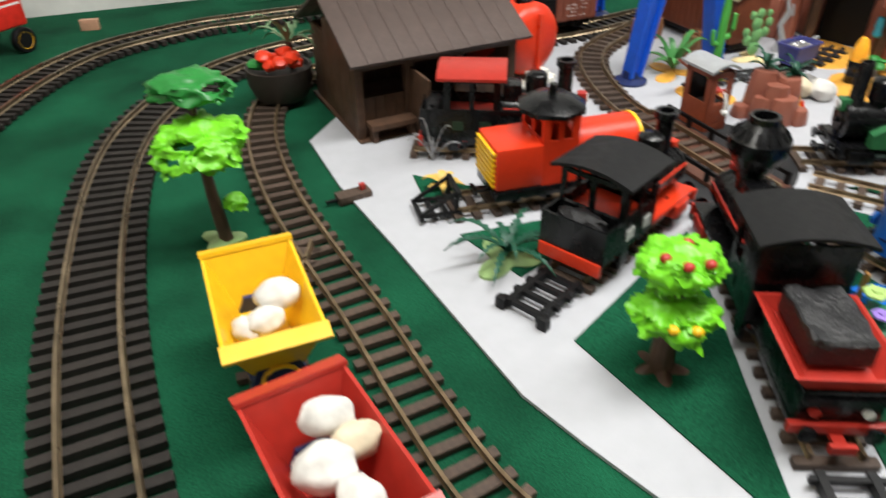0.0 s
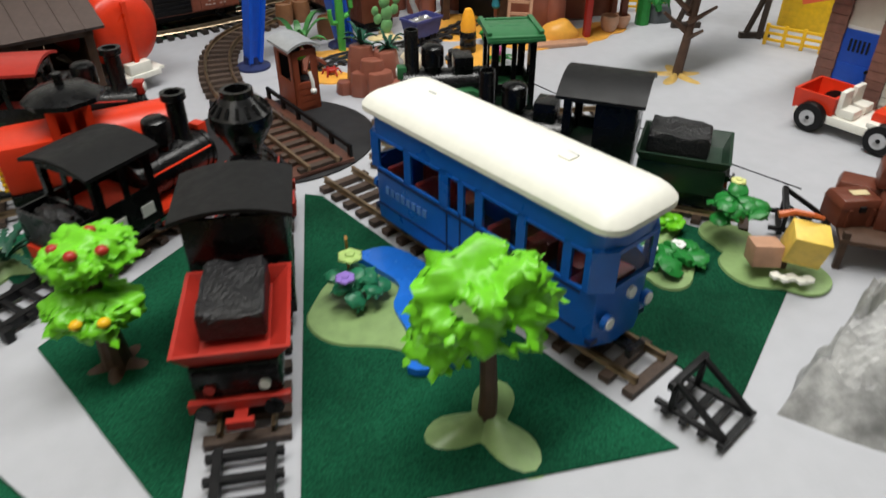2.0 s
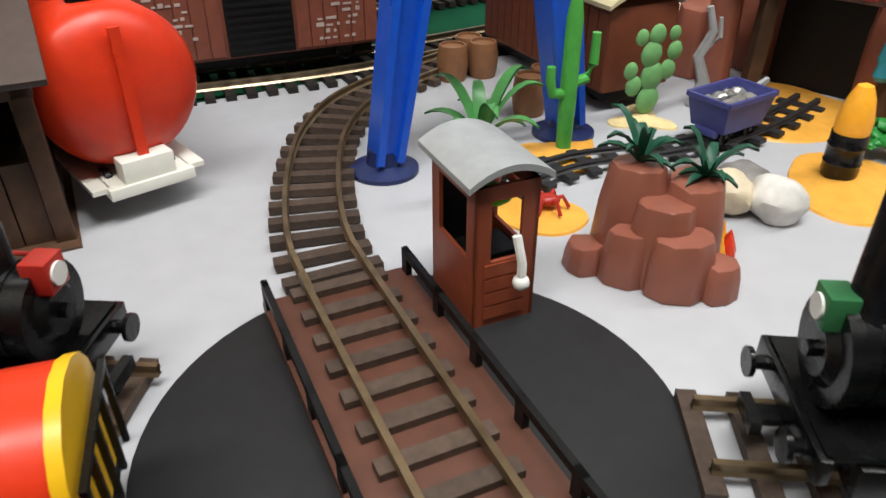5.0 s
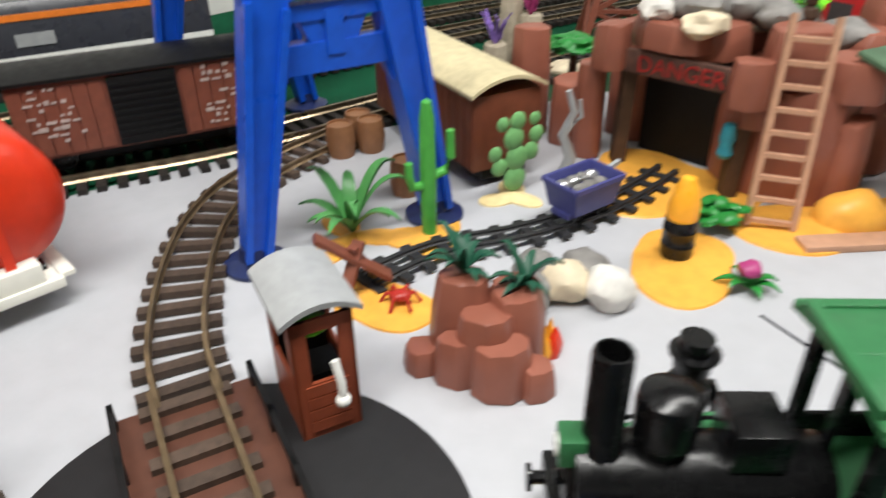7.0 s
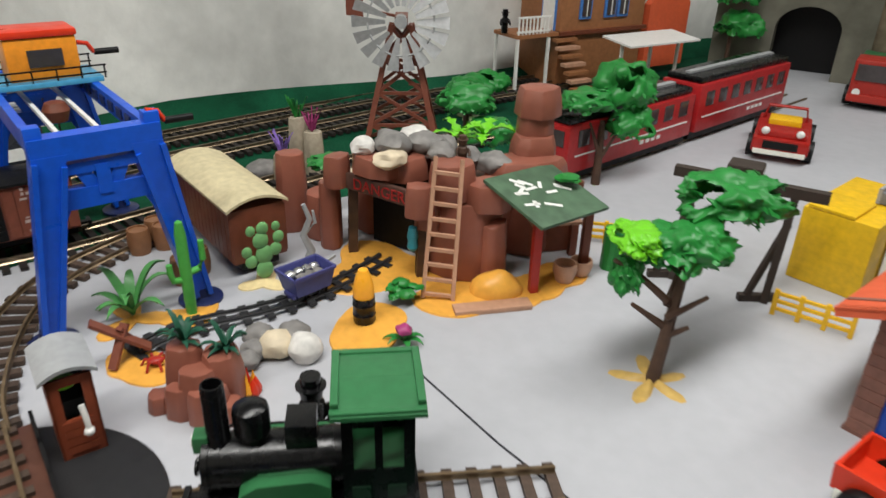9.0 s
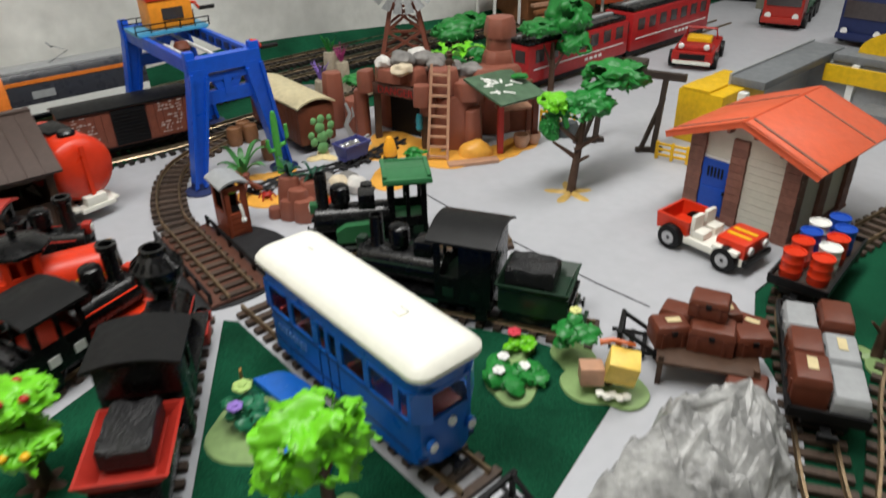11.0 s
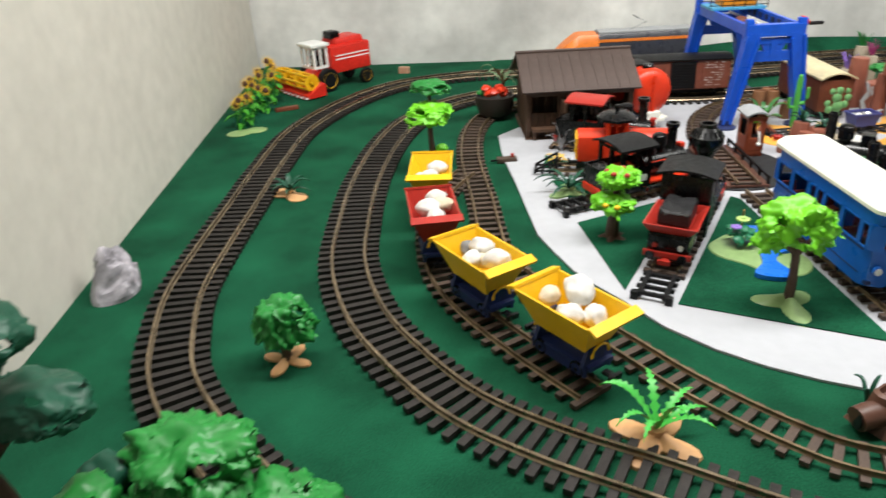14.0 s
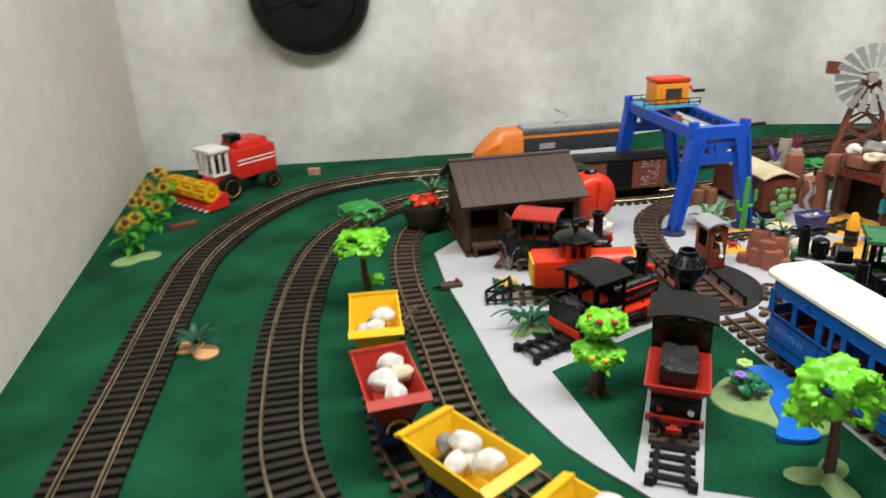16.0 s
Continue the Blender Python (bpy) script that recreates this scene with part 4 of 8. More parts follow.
# ---- turntable ----
def turntable():
    t = thing("turntable", 0.312, 0.7755, GZ, -65.2, "black toy turntable with a brown bridge, track and railings", "turntable")
    part("disc", lathe(B(), [(0.1055, 0), (0.1055, 0.002), (0.1035, 0.003), (0, 0.003)], 64), mat("black_card", (0.012, 0.012, 0.0135), 0.7, var=0.1, stain=0.1), t, "matt black round plate")
    part("bridge_deck", box(B(), 0.200, 0.0735, 0.0045, 0, 0, 0.003, 0.0006), mat("bridge_brown", (0.105, 0.040, 0.025), 0.55, stain=0.15), t, "brown bridge deck")
    for k in range(11):
        part("sleeper", box(B(), 0.0075, 0.047, 0.004, -0.095 + 0.019 * k, 0, 0.0074), TIE2, t)
    for s in (1, -1):
        bm = bar(B(), (-0.104, s * 0.016, 0.0135), (0.104, s * 0.016, 0.0135), 0.003, 0.005)
        part("rail", bm, RAIL2, t)
        rl = part("railing", bar(B(), (-0.096, s * 0.035, 0.019), (0.096, s * 0.035, 0.019), 0.003, 0.004), BLACKM, t)
        for k in range(6):
            part("railing_post", box(B(), 0.006, 0.003, 0.014, -0.0945 + 0.0378 * k, s * 0.035, 0.007), BLACKM, rl)
    return t


turntable()


def turntable_cab():
    t = thing("turntable_cab", 0.3405, 0.8625, GZ + 0.003, -66.0, "red-brown toy control cabin with grey roof beside the turntable", "control cabin")
    L, W, H = 0.045, 0.031, 0.071
    wood = mat("red_cabin_plastic", (0.27, 0.060, 0.026), 0.42, var=0.1, stain=0.1)
    for s in (1, -1):
        part("side_panel", box(B(), L, 0.002, 0.034, 0, s * (W / 2 - 0.001), 0), wood, t)
        for x in (-L / 2 + 0.004, L / 2 - 0.004):
            part("post", box(B(), 0.008, 0.002, H - 0.034, x, s * (W / 2 - 0.001), 0.034), wood, t)
        part("top_rail", box(B(), L, 0.002, 0.007, 0, s * (W / 2 - 0.001), H - 0.007), wood, t)
    for e in (1, -1):
        part("end_panel", box(B(), 0.002, W, 0.034, e * (L / 2 - 0.001), 0, 0), wood, t)
        for y in (-W / 2 + 0.004, W / 2 - 0.004):
            part("post", box(B(), 0.002, 0.008, H - 0.034, e * (L / 2 - 0.001), y, 0.034), wood, t)
        part("top_rail", box(B(), 0.002, W, 0.007, e * (L / 2 - 0.001), 0, H - 0.007), wood, t)
    for k in range(4):
        part("plank", box(B(), 0.001, W - 0.01, 0.0065, L / 2 + 0.0003, 0, 0.004 + 0.0075 * k), wood, t)
    part("roof", arched_roof(B(), -0.028, 0.026, 0.040, H, 0.007), GREY, t, "light grey arched roof")
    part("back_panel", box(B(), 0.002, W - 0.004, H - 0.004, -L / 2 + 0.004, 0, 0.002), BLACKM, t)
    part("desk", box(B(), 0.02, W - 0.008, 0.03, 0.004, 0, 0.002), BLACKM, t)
    part("lamp_shade", ball(B(), 0.010, 0.012, -0.003, 0.062, (1, 1, 0.35), 2), LIME, t)
    bm = tube(B(), [(L / 2 + 0.002, 0.004, 0.046), (L / 2 + 0.006, 0.005, 0.034), (L / 2 + 0.006, 0.005, 0.026)], 0.0022, 8)
    ball(bm, 0.004, L / 2 + 0.006, 0.005, 0.024)
    part("lever", bm, WHITE, t)
    return t


turntable_cab()


# ---- gantry crane ----
def crane():
    t = thing("gantry_crane", 0.2835, 1.169, GZ, 26.2, "royal blue toy gantry crane with an orange cabin, spanning the track", "gantry crane")
    # local x runs across an end frame, local y from the near frame to the far one
    for e in (-1, 1):
        y = e * 0.1445
        bm = B()
        for s in (1, -1):
            leg = [(s * 0.0805, 0.004), (s * 0.055, 0.182), (s * 0.027, 0.182), (s * 0.0625, 0.004)]
            prism(bm, leg, -0.0095, 0.0095, m=Matrix.Translation((0, y, 0)) @ pose(0, 0, 0, 90, 0, 0), bevel=0.0)
            bar(bm, (s * 0.0785, y - 0.0115, 0.01), (s * 0.0535, y - 0.0115, 0.178), 0.004, 0.005)
            bar(bm, (s * 0.0645, y - 0.0115, 0.01), (s * 0.031, y - 0.0115, 0.172), 0.004, 0.005)
        bar(bm, (-0.046, y, 0.139), (0.046, y, 0.139), 0.012, 0.019)
        for s in (1, -1):
            bar(bm, (s * 0.050, y, 0.108), (s * 0.036, y, 0.136), 0.010, 0.012)
            bar(bm, (s * 0.007, y, 0.144), (s * 0.020, y, 0.170), 0.010, 0.012)
        bar(bm, (-0.042, y, 0.167), (0.042, y, 0.167), 0.012, 0.010)
        for x in (0.0,):
            bar(bm, (x, y, 0.140), (x, y, 0.168), 0.014, 0.012)
        bar(bm, (-0.055, y, 0.187), (0.055, y, 0.187), 0.018, 0.022)
        part("end_frame", bm, CRANE, t)
        for s in (1, -1):
            part("foot", lathe(B(), [(0.023, 0), (0.023, 0.003), (0.012, 0.007), (0.010, 0.016), (0, 0.016)], 24, s * 0.0712, y, 0), NAVY, t, "dark blue round foot")
            part("corner_post", box(B(), 0.014, 0.014, 0.040, s * 0.049, y, 0.168, 0.001), CRANE, t)
    for s in (1, -1):
        bm = bar(B(), (s * 0.048, -0.15, 0.186), (s * 0.048, 0.15, 0.186), 0.008, 0.020)
        beam = part("long_beam", bm, CRANE, t)
        for k in range(9):
            part("beam_slot", box(B(), 0.003, 0.016, 0.010, s * 0.0435, -0.12 + 0.03 * k, 0.181), NAVY, beam)
        part("runner_rail", bar(B(), (s * 0.018, -0.14, 0.178), (s * 0.018, 0.14, 0.178), 0.004), WHITE, t)
    # trolley with cabin at the far half
    yc = 0.075
    sky = mat("sky_blue_plastic", (0.07, 0.33, 0.55), 0.4)
    part("trolley", box(B(), 0.116, 0.070, 0.006, 0, yc, 0.196, 0.001), sky, t)
    amber = mat("orange_yellow_plastic", (0.80, 0.28, 0.02), 0.4)
    cabin = part("cabin", box(B(), 0.070, 0.050, 0.044, 0.004, yc, 0.202, 0.002), amber, t, "orange-yellow crane cabin")
    part("cabin_roof", box(B(), 0.074, 0.054, 0.008, 0.004, yc, 0.246, 0.003), ORANGE, cabin)
    part("cabin_window", box(B(), 0.034, 0.002, 0.018, 0.006, yc - 0.0255, 0.216), mat("smoked_window", (0.05, 0.045, 0.04), 0.15), cabin)
    for s in (1, -1):
        bm = B()
        for z in (0.206, 0.214):
            bar(bm, (-0.062, yc + s * 0.034, z), (0.062, yc + s * 0.034, z), 0.0016)
        for k in range(6):
            bar(bm, (-0.06 + 0.024 * k, yc + s * 0.034, 0.200), (-0.06 + 0.024 * k, yc + s * 0.034, 0.214), 0.0016)
        part("railing", bm, BLACKM, t)
    for x, y, z in ((0.064, yc, 0.222), (0.066, -0.1445, 0.196)):
        bm = tube(B(), [(x - 0.020, y, z + 0.012), (x - 0.010, y, z + 0.010), (x - 0.004, y, z)], 0.0026, 8)
        c = part("crank", bm, ORANGE, t)
        part("crank_grip", cyl(B(), 0.0035, 0.026, x - 0.004, y, z, "x", 12), BLACKM, c)
    bm = tube(B(), [(0, 0.02, 0.180), (0, 0.02, 0.150)], 0.001, 6)
    part("hoist_rope", bm, BLACKM, t)
    part("hoist_motor", lathe(B(), [(0.010, 0), (0.014, 0.012), (0.010, 0.02), (0, 0.022)], 16, 0, 0.02, 0.165), BROWN, t)
    return t


crane()


# ---- engine shed ----
def engine_shed():
    t = thing("engine_shed", -0.066, 0.828, GZ - 0.003, 27.5, "dark brown timber toy engine shed with a shingled roof", "engine shed")
    W, D, H = 0.200, 0.165, 0.096
    for x in (0.0, W):
        for k in range(9):
            part("plank", box(B(), 0.005, D / 9 - 0.0012, H + (0.02 if 2 < k < 6 else 0), x, D * (k + 0.5) / 9, 0.004), WOOD, t)
    for k in range(10):
        part("plank", box(B(), W / 10 - 0.0012, 0.005, H, W * (k + 0.5) / 10, D, 0.004), WOOD, t)
    for x in (0.0, 0.062, 0.128, W):
        part("post", box(B(), 0.010, 0.010, H + 0.004, x, 0.0, 0.003, 0.001), WOOD, t)
    part("lintel", box(B(), W + 0.012, 0.010, 0.014, W / 2, 0, H - 0.010, 0.001), WOOD, t)
    for x0, x1, n in ((0.006, 0.058, 4), (0.134, 0.195, 4)):
        for k in range(n):
            part("front_board", box(B(), (x1 - x0) / n - 0.001, 0.004, H * 0.5, x0 + (x1 - x0) * (k + 0.5) / n, 0.001, 0.004), WOOD, t)
    part("door_leaf", box(B(), 0.004, 0.055, H - 0.02, 0.064, -0.028, 0.006, 0.0006), WOOD, t)
    part("door_bench", box(B(), 0.058, 0.020, 0.006, 0.034, -0.014, 0.020), WOOD, t)
    for x in (0.010, 0.058):
        part("bench_leg", box(B(), 0.006, 0.014, 0.017, x, -0.014, 0.004), WOOD, t)
    part("floor_slab", box(B(), W + 0.014, D + 0.02, 0.003, W / 2, D / 2 - 0.004, 0.0015), WOOD, t)
    for side in (0, 1):
        ang = 26.5 if side == 0 else -26.5
        for k in range(11):
            bm = box(B(), (W + 0.030) / 11 - 0.0003, 0.124, 0.004, 0, 0, 0, 0.0004)
            xx = -0.015 + (W + 0.030) * (k + 0.5) / 11
            yy, zz = (0.032, 0.1265) if side == 0 else (0.140, 0.1265)
            part("roof_board", bm, ROOFB, t, m=pose(xx, yy, zz - 0.002 + 0.0002 * (k % 2), ang, 0, 0))
    part("ridge_board", box(B(), W + 0.032, 0.014, 0.004, W / 2, 0.086, 0.1525, 0.001), ROOFB, t)
    return t


engine_shed()


# ---- workshop house ----
def house():
    t = thing("workshop_house", 0.9536, 0.7681, GZ, -62, "toy brick-framed house with ivory panels, blue door and orange roof", "toy house")
    W, D, H = 0.150, 0.170, 0.116
    part("base", box(B(), W + 0.004, D + 0.004, 0.004, W / 2, D / 2, 0), BRICK, t)
    def pier(x, y):
        p = part("pier", box(B(), 0.020, 0.020, H, x, y, 0.004), BRICK, t, "moulded brown brick corner pier")
        for k in range(11):
            part("brick", box(B(), 0.0215 if k % 2 else 0.0208, 0.0208 if k % 2 else 0.0215, H / 11 - 0.0012, x, y, 0.004 + H * k / 11), BRICK, p)
    for x in (0.01, W * 0.46, W - 0.01):
        for y in (0.01, D - 0.01):
            pier(x, y)
    pier(W - 0.01, D * 0.5)
    pier(0.01, D * 0.5)
    # gable wall: door bay and panel bay
    for y, s in ((0.008, -1), (D - 0.008, 1)):
        pts = [(0.0, 0.004), (W, 0.004), (W, H), (W / 2, H + 0.0275), (0, H)]
        bm = prism(B(), pts, -0.003, 0.003, m=Matrix.Translation((0, y, 0)) @ pose(0, 0, 0, 90, 0, 0))
        part("gable_wall", bm, PANEL, t, "ivory panelled gable wall")
        for k in range(9):
            part("panel_board", box(B(), W * 0.44, 0.0015, 0.0095, W * 0.73, y + s * 0.0035, 0.008 + 0.0103 * k), PANEL, t)
    for x in (0.008, W - 0.008):
        part("side_wall", box(B(), 0.006, D - 0.02, H, x, D / 2, 0.004), PANEL, t)
    door = part("door", box(B(), 0.044, 0.005, 0.078, 0.040, 0.0045, 0.006, 0.0008), DOORB, t, "blue panelled door with a barred window")
    part("door_frame", box(B(), 0.050, 0.003, 0.083, 0.040, 0.0055, 0.005), WHITE, t)
    part("door_panel", box(B(), 0.034, 0.002, 0.034, 0.040, 0.0015, 0.012, 0.0006), DOORB, door)
    for k in range(5):
        part("door_bar", box(B(), 0.0025, 0.001, 0.014, 0.030 + 0.005 * k, 0.0015, 0.060), BLACKM, door)
    part("door_handle", cyl(B(), 0.002, 0.005, 0.057, -0.002, 0.042, "y", 10), BLACKM, door)
    # roof
    run = W / 2 + 0.028
    ang = math.degrees(math.atan2(0.0292, W / 2))
    for s in (-1, 1):
        m = Matrix.Translation((W / 2 + s * run / 2, D / 2 + 0.0, H + 0.0292 - math.tan(radians(ang)) * run / 2 + 0.003)) @ pose(0, 0, 0, 0, s * ang, 0)
        slab = part("roof_slab", box(B(), run / math.cos(radians(ang)), D + 0.040, 0.004, 0, 0, 0, 0.001), TILE, t, "orange plastic roof half", m=m)
        for y in (-(D + 0.04) / 2 + 0.003, (D + 0.04) / 2 - 0.003):
            part("barge_board", box(B(), run / math.cos(radians(ang)), 0.006, 0.008, 0, y, -0.004), TILE, slab)
        part("roof_joint", box(B(), run / math.cos(radians(ang)) - 0.004, 0.003, 0.001, 0, 0.045, 0.004), BRICK, slab)
        part("roof_joint", box(B(), run / math.cos(radians(ang)) - 0.004, 0.004, 0.001, 0, -0.085, 0.004), BRICK, slab)
    for k in range(4):
        part("rafter_tail", box(B(), 0.005, 0.012, 0.008, 0.02 + 0.036 * k, -0.008, H - 0.002 + 0.0275 * (1 - abs(0.02 + 0.036 * k - W / 2) / (W / 2)) - 0.004), BRICK, t)
    return t


house()


def jeep():
    t = thing("jeep", 0.928, 0.652, GZ, -64, "orange and cream open toy jeep with black tyres", "toy car")
    part("chassis", box(B(), 0.118, 0.054, 0.010, 0, 0, 0.012, 0.002), CREAM, t)
    part("bonnet", box(B(), 0.040, 0.052, 0.020, 0.040, 0, 0.021, 0.004), ORANGE, t)
    for k in range(2):
        part("bonnet_stripe", box(B(), 0.030, 0.006, 0.001, 0.040, -0.008 + 0.014 * k, 0.0408), YELLOW, t)
    bm = hopper(B(), 0.046, 0.056, 0.044, 0.052, 0.020, 0.042, 0.003)
    bmesh.ops.translate(bm, verts=bm.verts, vec=(-0.040, 0, 0))
    part("tub", bm, ORANGE, t)
    for s in (1, -1):
        bm = box(B(), 0.018, 0.020, 0.010, -0.006, s * 0.013, 0.022, 0.002)
        box(bm, 0.006, 0.020, 0.026, -0.014, s * 0.013, 0.024, 0.002)
        part("seat", bm, CREAM, t)
        part("fender", box(B(), 0.034, 0.010, 0.006, 0.038, s * 0.030, 0.026, 0.002), CREAM, t)
        part("headlight", cyl(B(), 0.005, 0.003, 0.060, s * 0.016, 0.031, "x", 14), WHITE, t)
        for x in (-0.038, 0.038):
            bm = lathe(B(), [(0.008, 0.0), (0.0155, 0.001), (0.0165, 0.004), (0.0165, 0.010), (0.0155, 0.013), (0.008, 0.0135)], 24, m=pose(0, 0, 0, 90 * -s, 0, 0))
            w = part("wheel", bm, BLACKM, t, m=pose(x, s * 0.022, 0.0165))
            part("rim", lathe(B(), [(0.0, 0.012), (0.004, 0.0145), (0.0085, 0.0145), (0.0085, 0.011)], 16, m=pose(0, 0, 0, 90 * -s, 0, 0)), STEEL, w)
    part("bumper", box(B(), 0.005, 0.056, 0.008, 0.062, 0, 0.014, 0.001), BLACKM, t)
    return t


jeep()


def flat_wagon(x, y, turn, L, W, label):
    t = thing("flat_wagon", x, y, 0, turn, label, "toy wagon", "goods wagons")
    part("deck", box(B(), L, W, 0.006, 0, 0, 0.028, 0.001), mat("dark_brown_deck", (0.045, 0.028, 0.02), 0.6), t)
    for s in (1, -1):
        part("side_board", box(B(), L, 0.003, 0.010, 0, s * W / 2, 0.030), BLACKM, t)
        part("end_board", box(B(), 0.003, W, 0.010, s * L / 2, 0, 0.030), BLACKM, t)
        for xx in (-L * 0.36, -L * 0.2, L * 0.2, L * 0.36):
            wheel(t, xx, s * 0.0165, 0.008, BLACK, z=0.0215)
        coupler(t, s * (L / 2 + 0.006), s, BLACKM)
    part("underframe", box(B(), L - 0.01, W * 0.6, 0.010, 0, 0, 0.018, 0.001), BLACKM, t)
    return t


def crate(x, y, z, turn, material, l, w, h, label_m=None, group="crates"):
    nm = {"brown_plastic": "brown", "crate_brown": "brown", "grey_plastic": "grey"}.get(material.name, "brown")
    t = thing("crate", x, y, z, turn, f"{nm} plastic toy treasure chest with moulded lid", "chest", group)
    part("box", box(B(), l, w, h * 0.68, 0, 0, 0, 0.001), material, t)
    part("lid", box(B(), l + 0.002, w + 0.002, h * 0.32, 0, 0, h * 0.68, 0.002, taper=0.86), material, t)
    for s in (1, -1):
        part("strap", box(B(), 0.003, w + 0.003, h * 0.66, s * l * 0.28, 0, 0.001), material, t)
    part("lock", box(B(), 0.005, 0.002, 0.005, 0, -w / 2 - 0.001, h * 0.6), BLACKM, t)
    if label_m:
        part("sticker", box(B(), l * 0.42, w * 0.28, 0.0006, l * 0.08, 0, h + 0.0002), label_m, t)
    return t


flat_wagon(0.888, 0.402, 58, 0.168, 0.062, "dark flat wagon loaded with brown and grey chests")
CB = mat("crate_brown", (0.135, 0.036, 0.019), 0.4, var=0.1, stain=0.1)
PAPER = mat("paper_sticker", (0.6, 0.5, 0.28), 0.6)
ca, sa = math.cos(radians(58)), math.sin(radians(58))
for i, (lx, ly, mm, l, w, h) in enumerate(((-0.055, 0.0155, CB, 0.040, 0.030, 0.030), (-0.055, -0.0155, GREY, 0.050, 0.028, 0.020), (-0.008, 0.0155, CB, 0.040, 0.028, 0.026),
                                           (-0.004, -0.0155, GREY, 0.044, 0.028, 0.020), (0.042, 0.0155, GREY, 0.044, 0.028, 0.020), (0.046, -0.0155, CB, 0.042, 0.028, 0.026))):
    crate(0.888 + ca * lx - sa * ly, 0.402 + sa * lx + ca * ly, 0.034, 58, mm, l, w, h, PAPER if i in (0, 3) else None, "chests on the wagon")

flat_wagon(1.005, 0.556, 36, 0.150, 0.060, "dark flat wagon carrying coloured drums")
ca, sa = math.cos(radians(36)), math.sin(radians(36))


def drum(x, y, z, material, colour, r=0.0115, h=0.030):
    bm = lathe(B(), [(r * 0.94, 0), (r, 0.002), (r, h * 0.3), (r * 1.05, h * 0.33), (r, h * 0.36), (r, h * 0.66), (r * 1.05, h * 0.69), (r, h * 0.72), (r, h - 0.001), (r * 1.06, h), (r * 1.06, h + 0.002),
                     (r * 0.9, h + 0.002), (r * 0.88, h + 0.0005), (0, h + 0.0005)], 22)
    return solo("drum", bm, material, x, y, z, 0, f"{colour} plastic toy drum with raised hoops", "drum", "drums on the wagon")


for lx, ly, mm, c in ((-0.056, 0.014, ORANGE, "orange"), (-0.052, -0.014, ORANGE, "orange"), (-0.026, 0.015, ORANGE, "orange"), (-0.024, -0.013, WHITE, "white"), (0.002, 0.015, DOORB, "blue"), (0.004, -0.013, ORANGE, "orange"),
                      (0.030, 0.014, WHITE, "white"), (0.032, -0.013, DOORB, "blue"), (0.058, 0.0, DOORB, "blue")):
    drum(1.005 + ca * lx - sa * ly, 0.556 + sa * lx + ca * ly, 0.034, mm, c)

# ---- plants ----
def crown(cx, cy, cz, rx, ry, rz, seed, holes=5, tufts=40, leaf=0.010, sub=4):
    """A moulded crown: a ridged shell with gaps, a ragged rim and short leaf tips."""
    rnd = random.Random(seed)
    bm = bmesh.new()
    bmesh.ops.create_icosphere(bm, subdivisions=sub, radius=1.0)
    low = []
    for f in bm.faces:
        c = f.calc_center_median()
        if c.z < -0.40 + 0.22 * noise.noise(Vector((c.x * 4, c.y * 4, seed))) + 0.12 * noise.noise(Vector((c.x * 11, c.y * 11, seed))):
            low.append(f)
    bmesh.ops.delete(bm, geom=low, context="FACES")
    gone = set()
    for _ in range(holes):
        a, h = rnd.uniform(0, 6.28), rnd.uniform(-0.10, 0.85)
        d = Vector((math.cos(a) * math.sqrt(1 - h * h), math.sin(a) * math.sqrt(1 - h * h), h))
        k = rnd.uniform(0.10, 0.19) if leaf < 0.0085 else rnd.uniform(0.22, 0.36)
        for f in bm.faces:
            c = f.calc_center_median()
            e = c - d
            if math.sqrt(e.x ** 2 + e.y ** 2 + (e.z * 1.6) ** 2) < k + 0.10 * noise.noise(c * 6 + Vector((seed, 0, 0))):
                gone.add(f)
    bmesh.ops.delete(bm, geom=list(gone), context="FACES")
    for v in bm.verts:
        n = noise.noise(v.co * 1.9 + Vector((seed * 3.3, 1.0, 2.0)))
        az = math.atan2(v.co.y, v.co.x)
        warp = 5 * noise.noise(v.co * 2.4 + Vector((seed, 2, 0)))
        cap = 1 - max(0, v.co.z) ** 6
        ridge = (1 - abs(math.sin(az * 8 + warp * 0.8 + v.co.z * 2))) * cap
        strand = (1 - abs(math.sin(az * 19 + warp * 1.6 - v.co.z * 4))) * cap
        if leaf < 0.0085:
            v.co *= 0.95 + 0.22 * n + 0.05 * ridge + 0.05 * strand
        else:
            v.co *= 0.90 + 0.34 * n + 0.16 * ridge + 0.07 * strand
    bmesh.ops.solidify(bm, geom=bm.faces[:], thickness=0.07)
    for v in bm.verts:
        v.co = Vector((v.co.x * rx, v.co.y * ry, v.co.z * rz))
    shell = [f.calc_center_median() for f in bm.faces]
    for _ in range(int(tufts * 0.45)):
        p = rnd.choice(shell)
        az = math.atan2(p.y, p.x) + rnd.uniform(-0.5, 0.5)
        out = Vector((math.cos(az) * 0.75, math.sin(az) * 0.75, -0.55 + rnd.uniform(-0.3, 0.3))).normalized()
        side = out.cross(Z).normalized() * leaf * 0.26
        up = side.cross(out).normalized() * leaf * 0.14
        ln = leaf * rnd.uniform(0.35, 0.7)
        q = [p - out * leaf * 0.3, p + out * ln * 0.4 + side, p + out * ln, p + out * ln * 0.4 - side, p + out * ln * 0.4 + up]
        vs = [bm.verts.new(k) for k in q]
        for i, j in ((0, 1), (1, 2), (2, 3), (3, 0)):
            bm.faces.new((vs[i], vs[j], vs[4]))
        bm.faces.new((vs[3], vs[2], vs[1], vs[0]))
    bmesh.ops.translate(bm, verts=bm.verts, vec=(cx, cy, cz))
    return bm


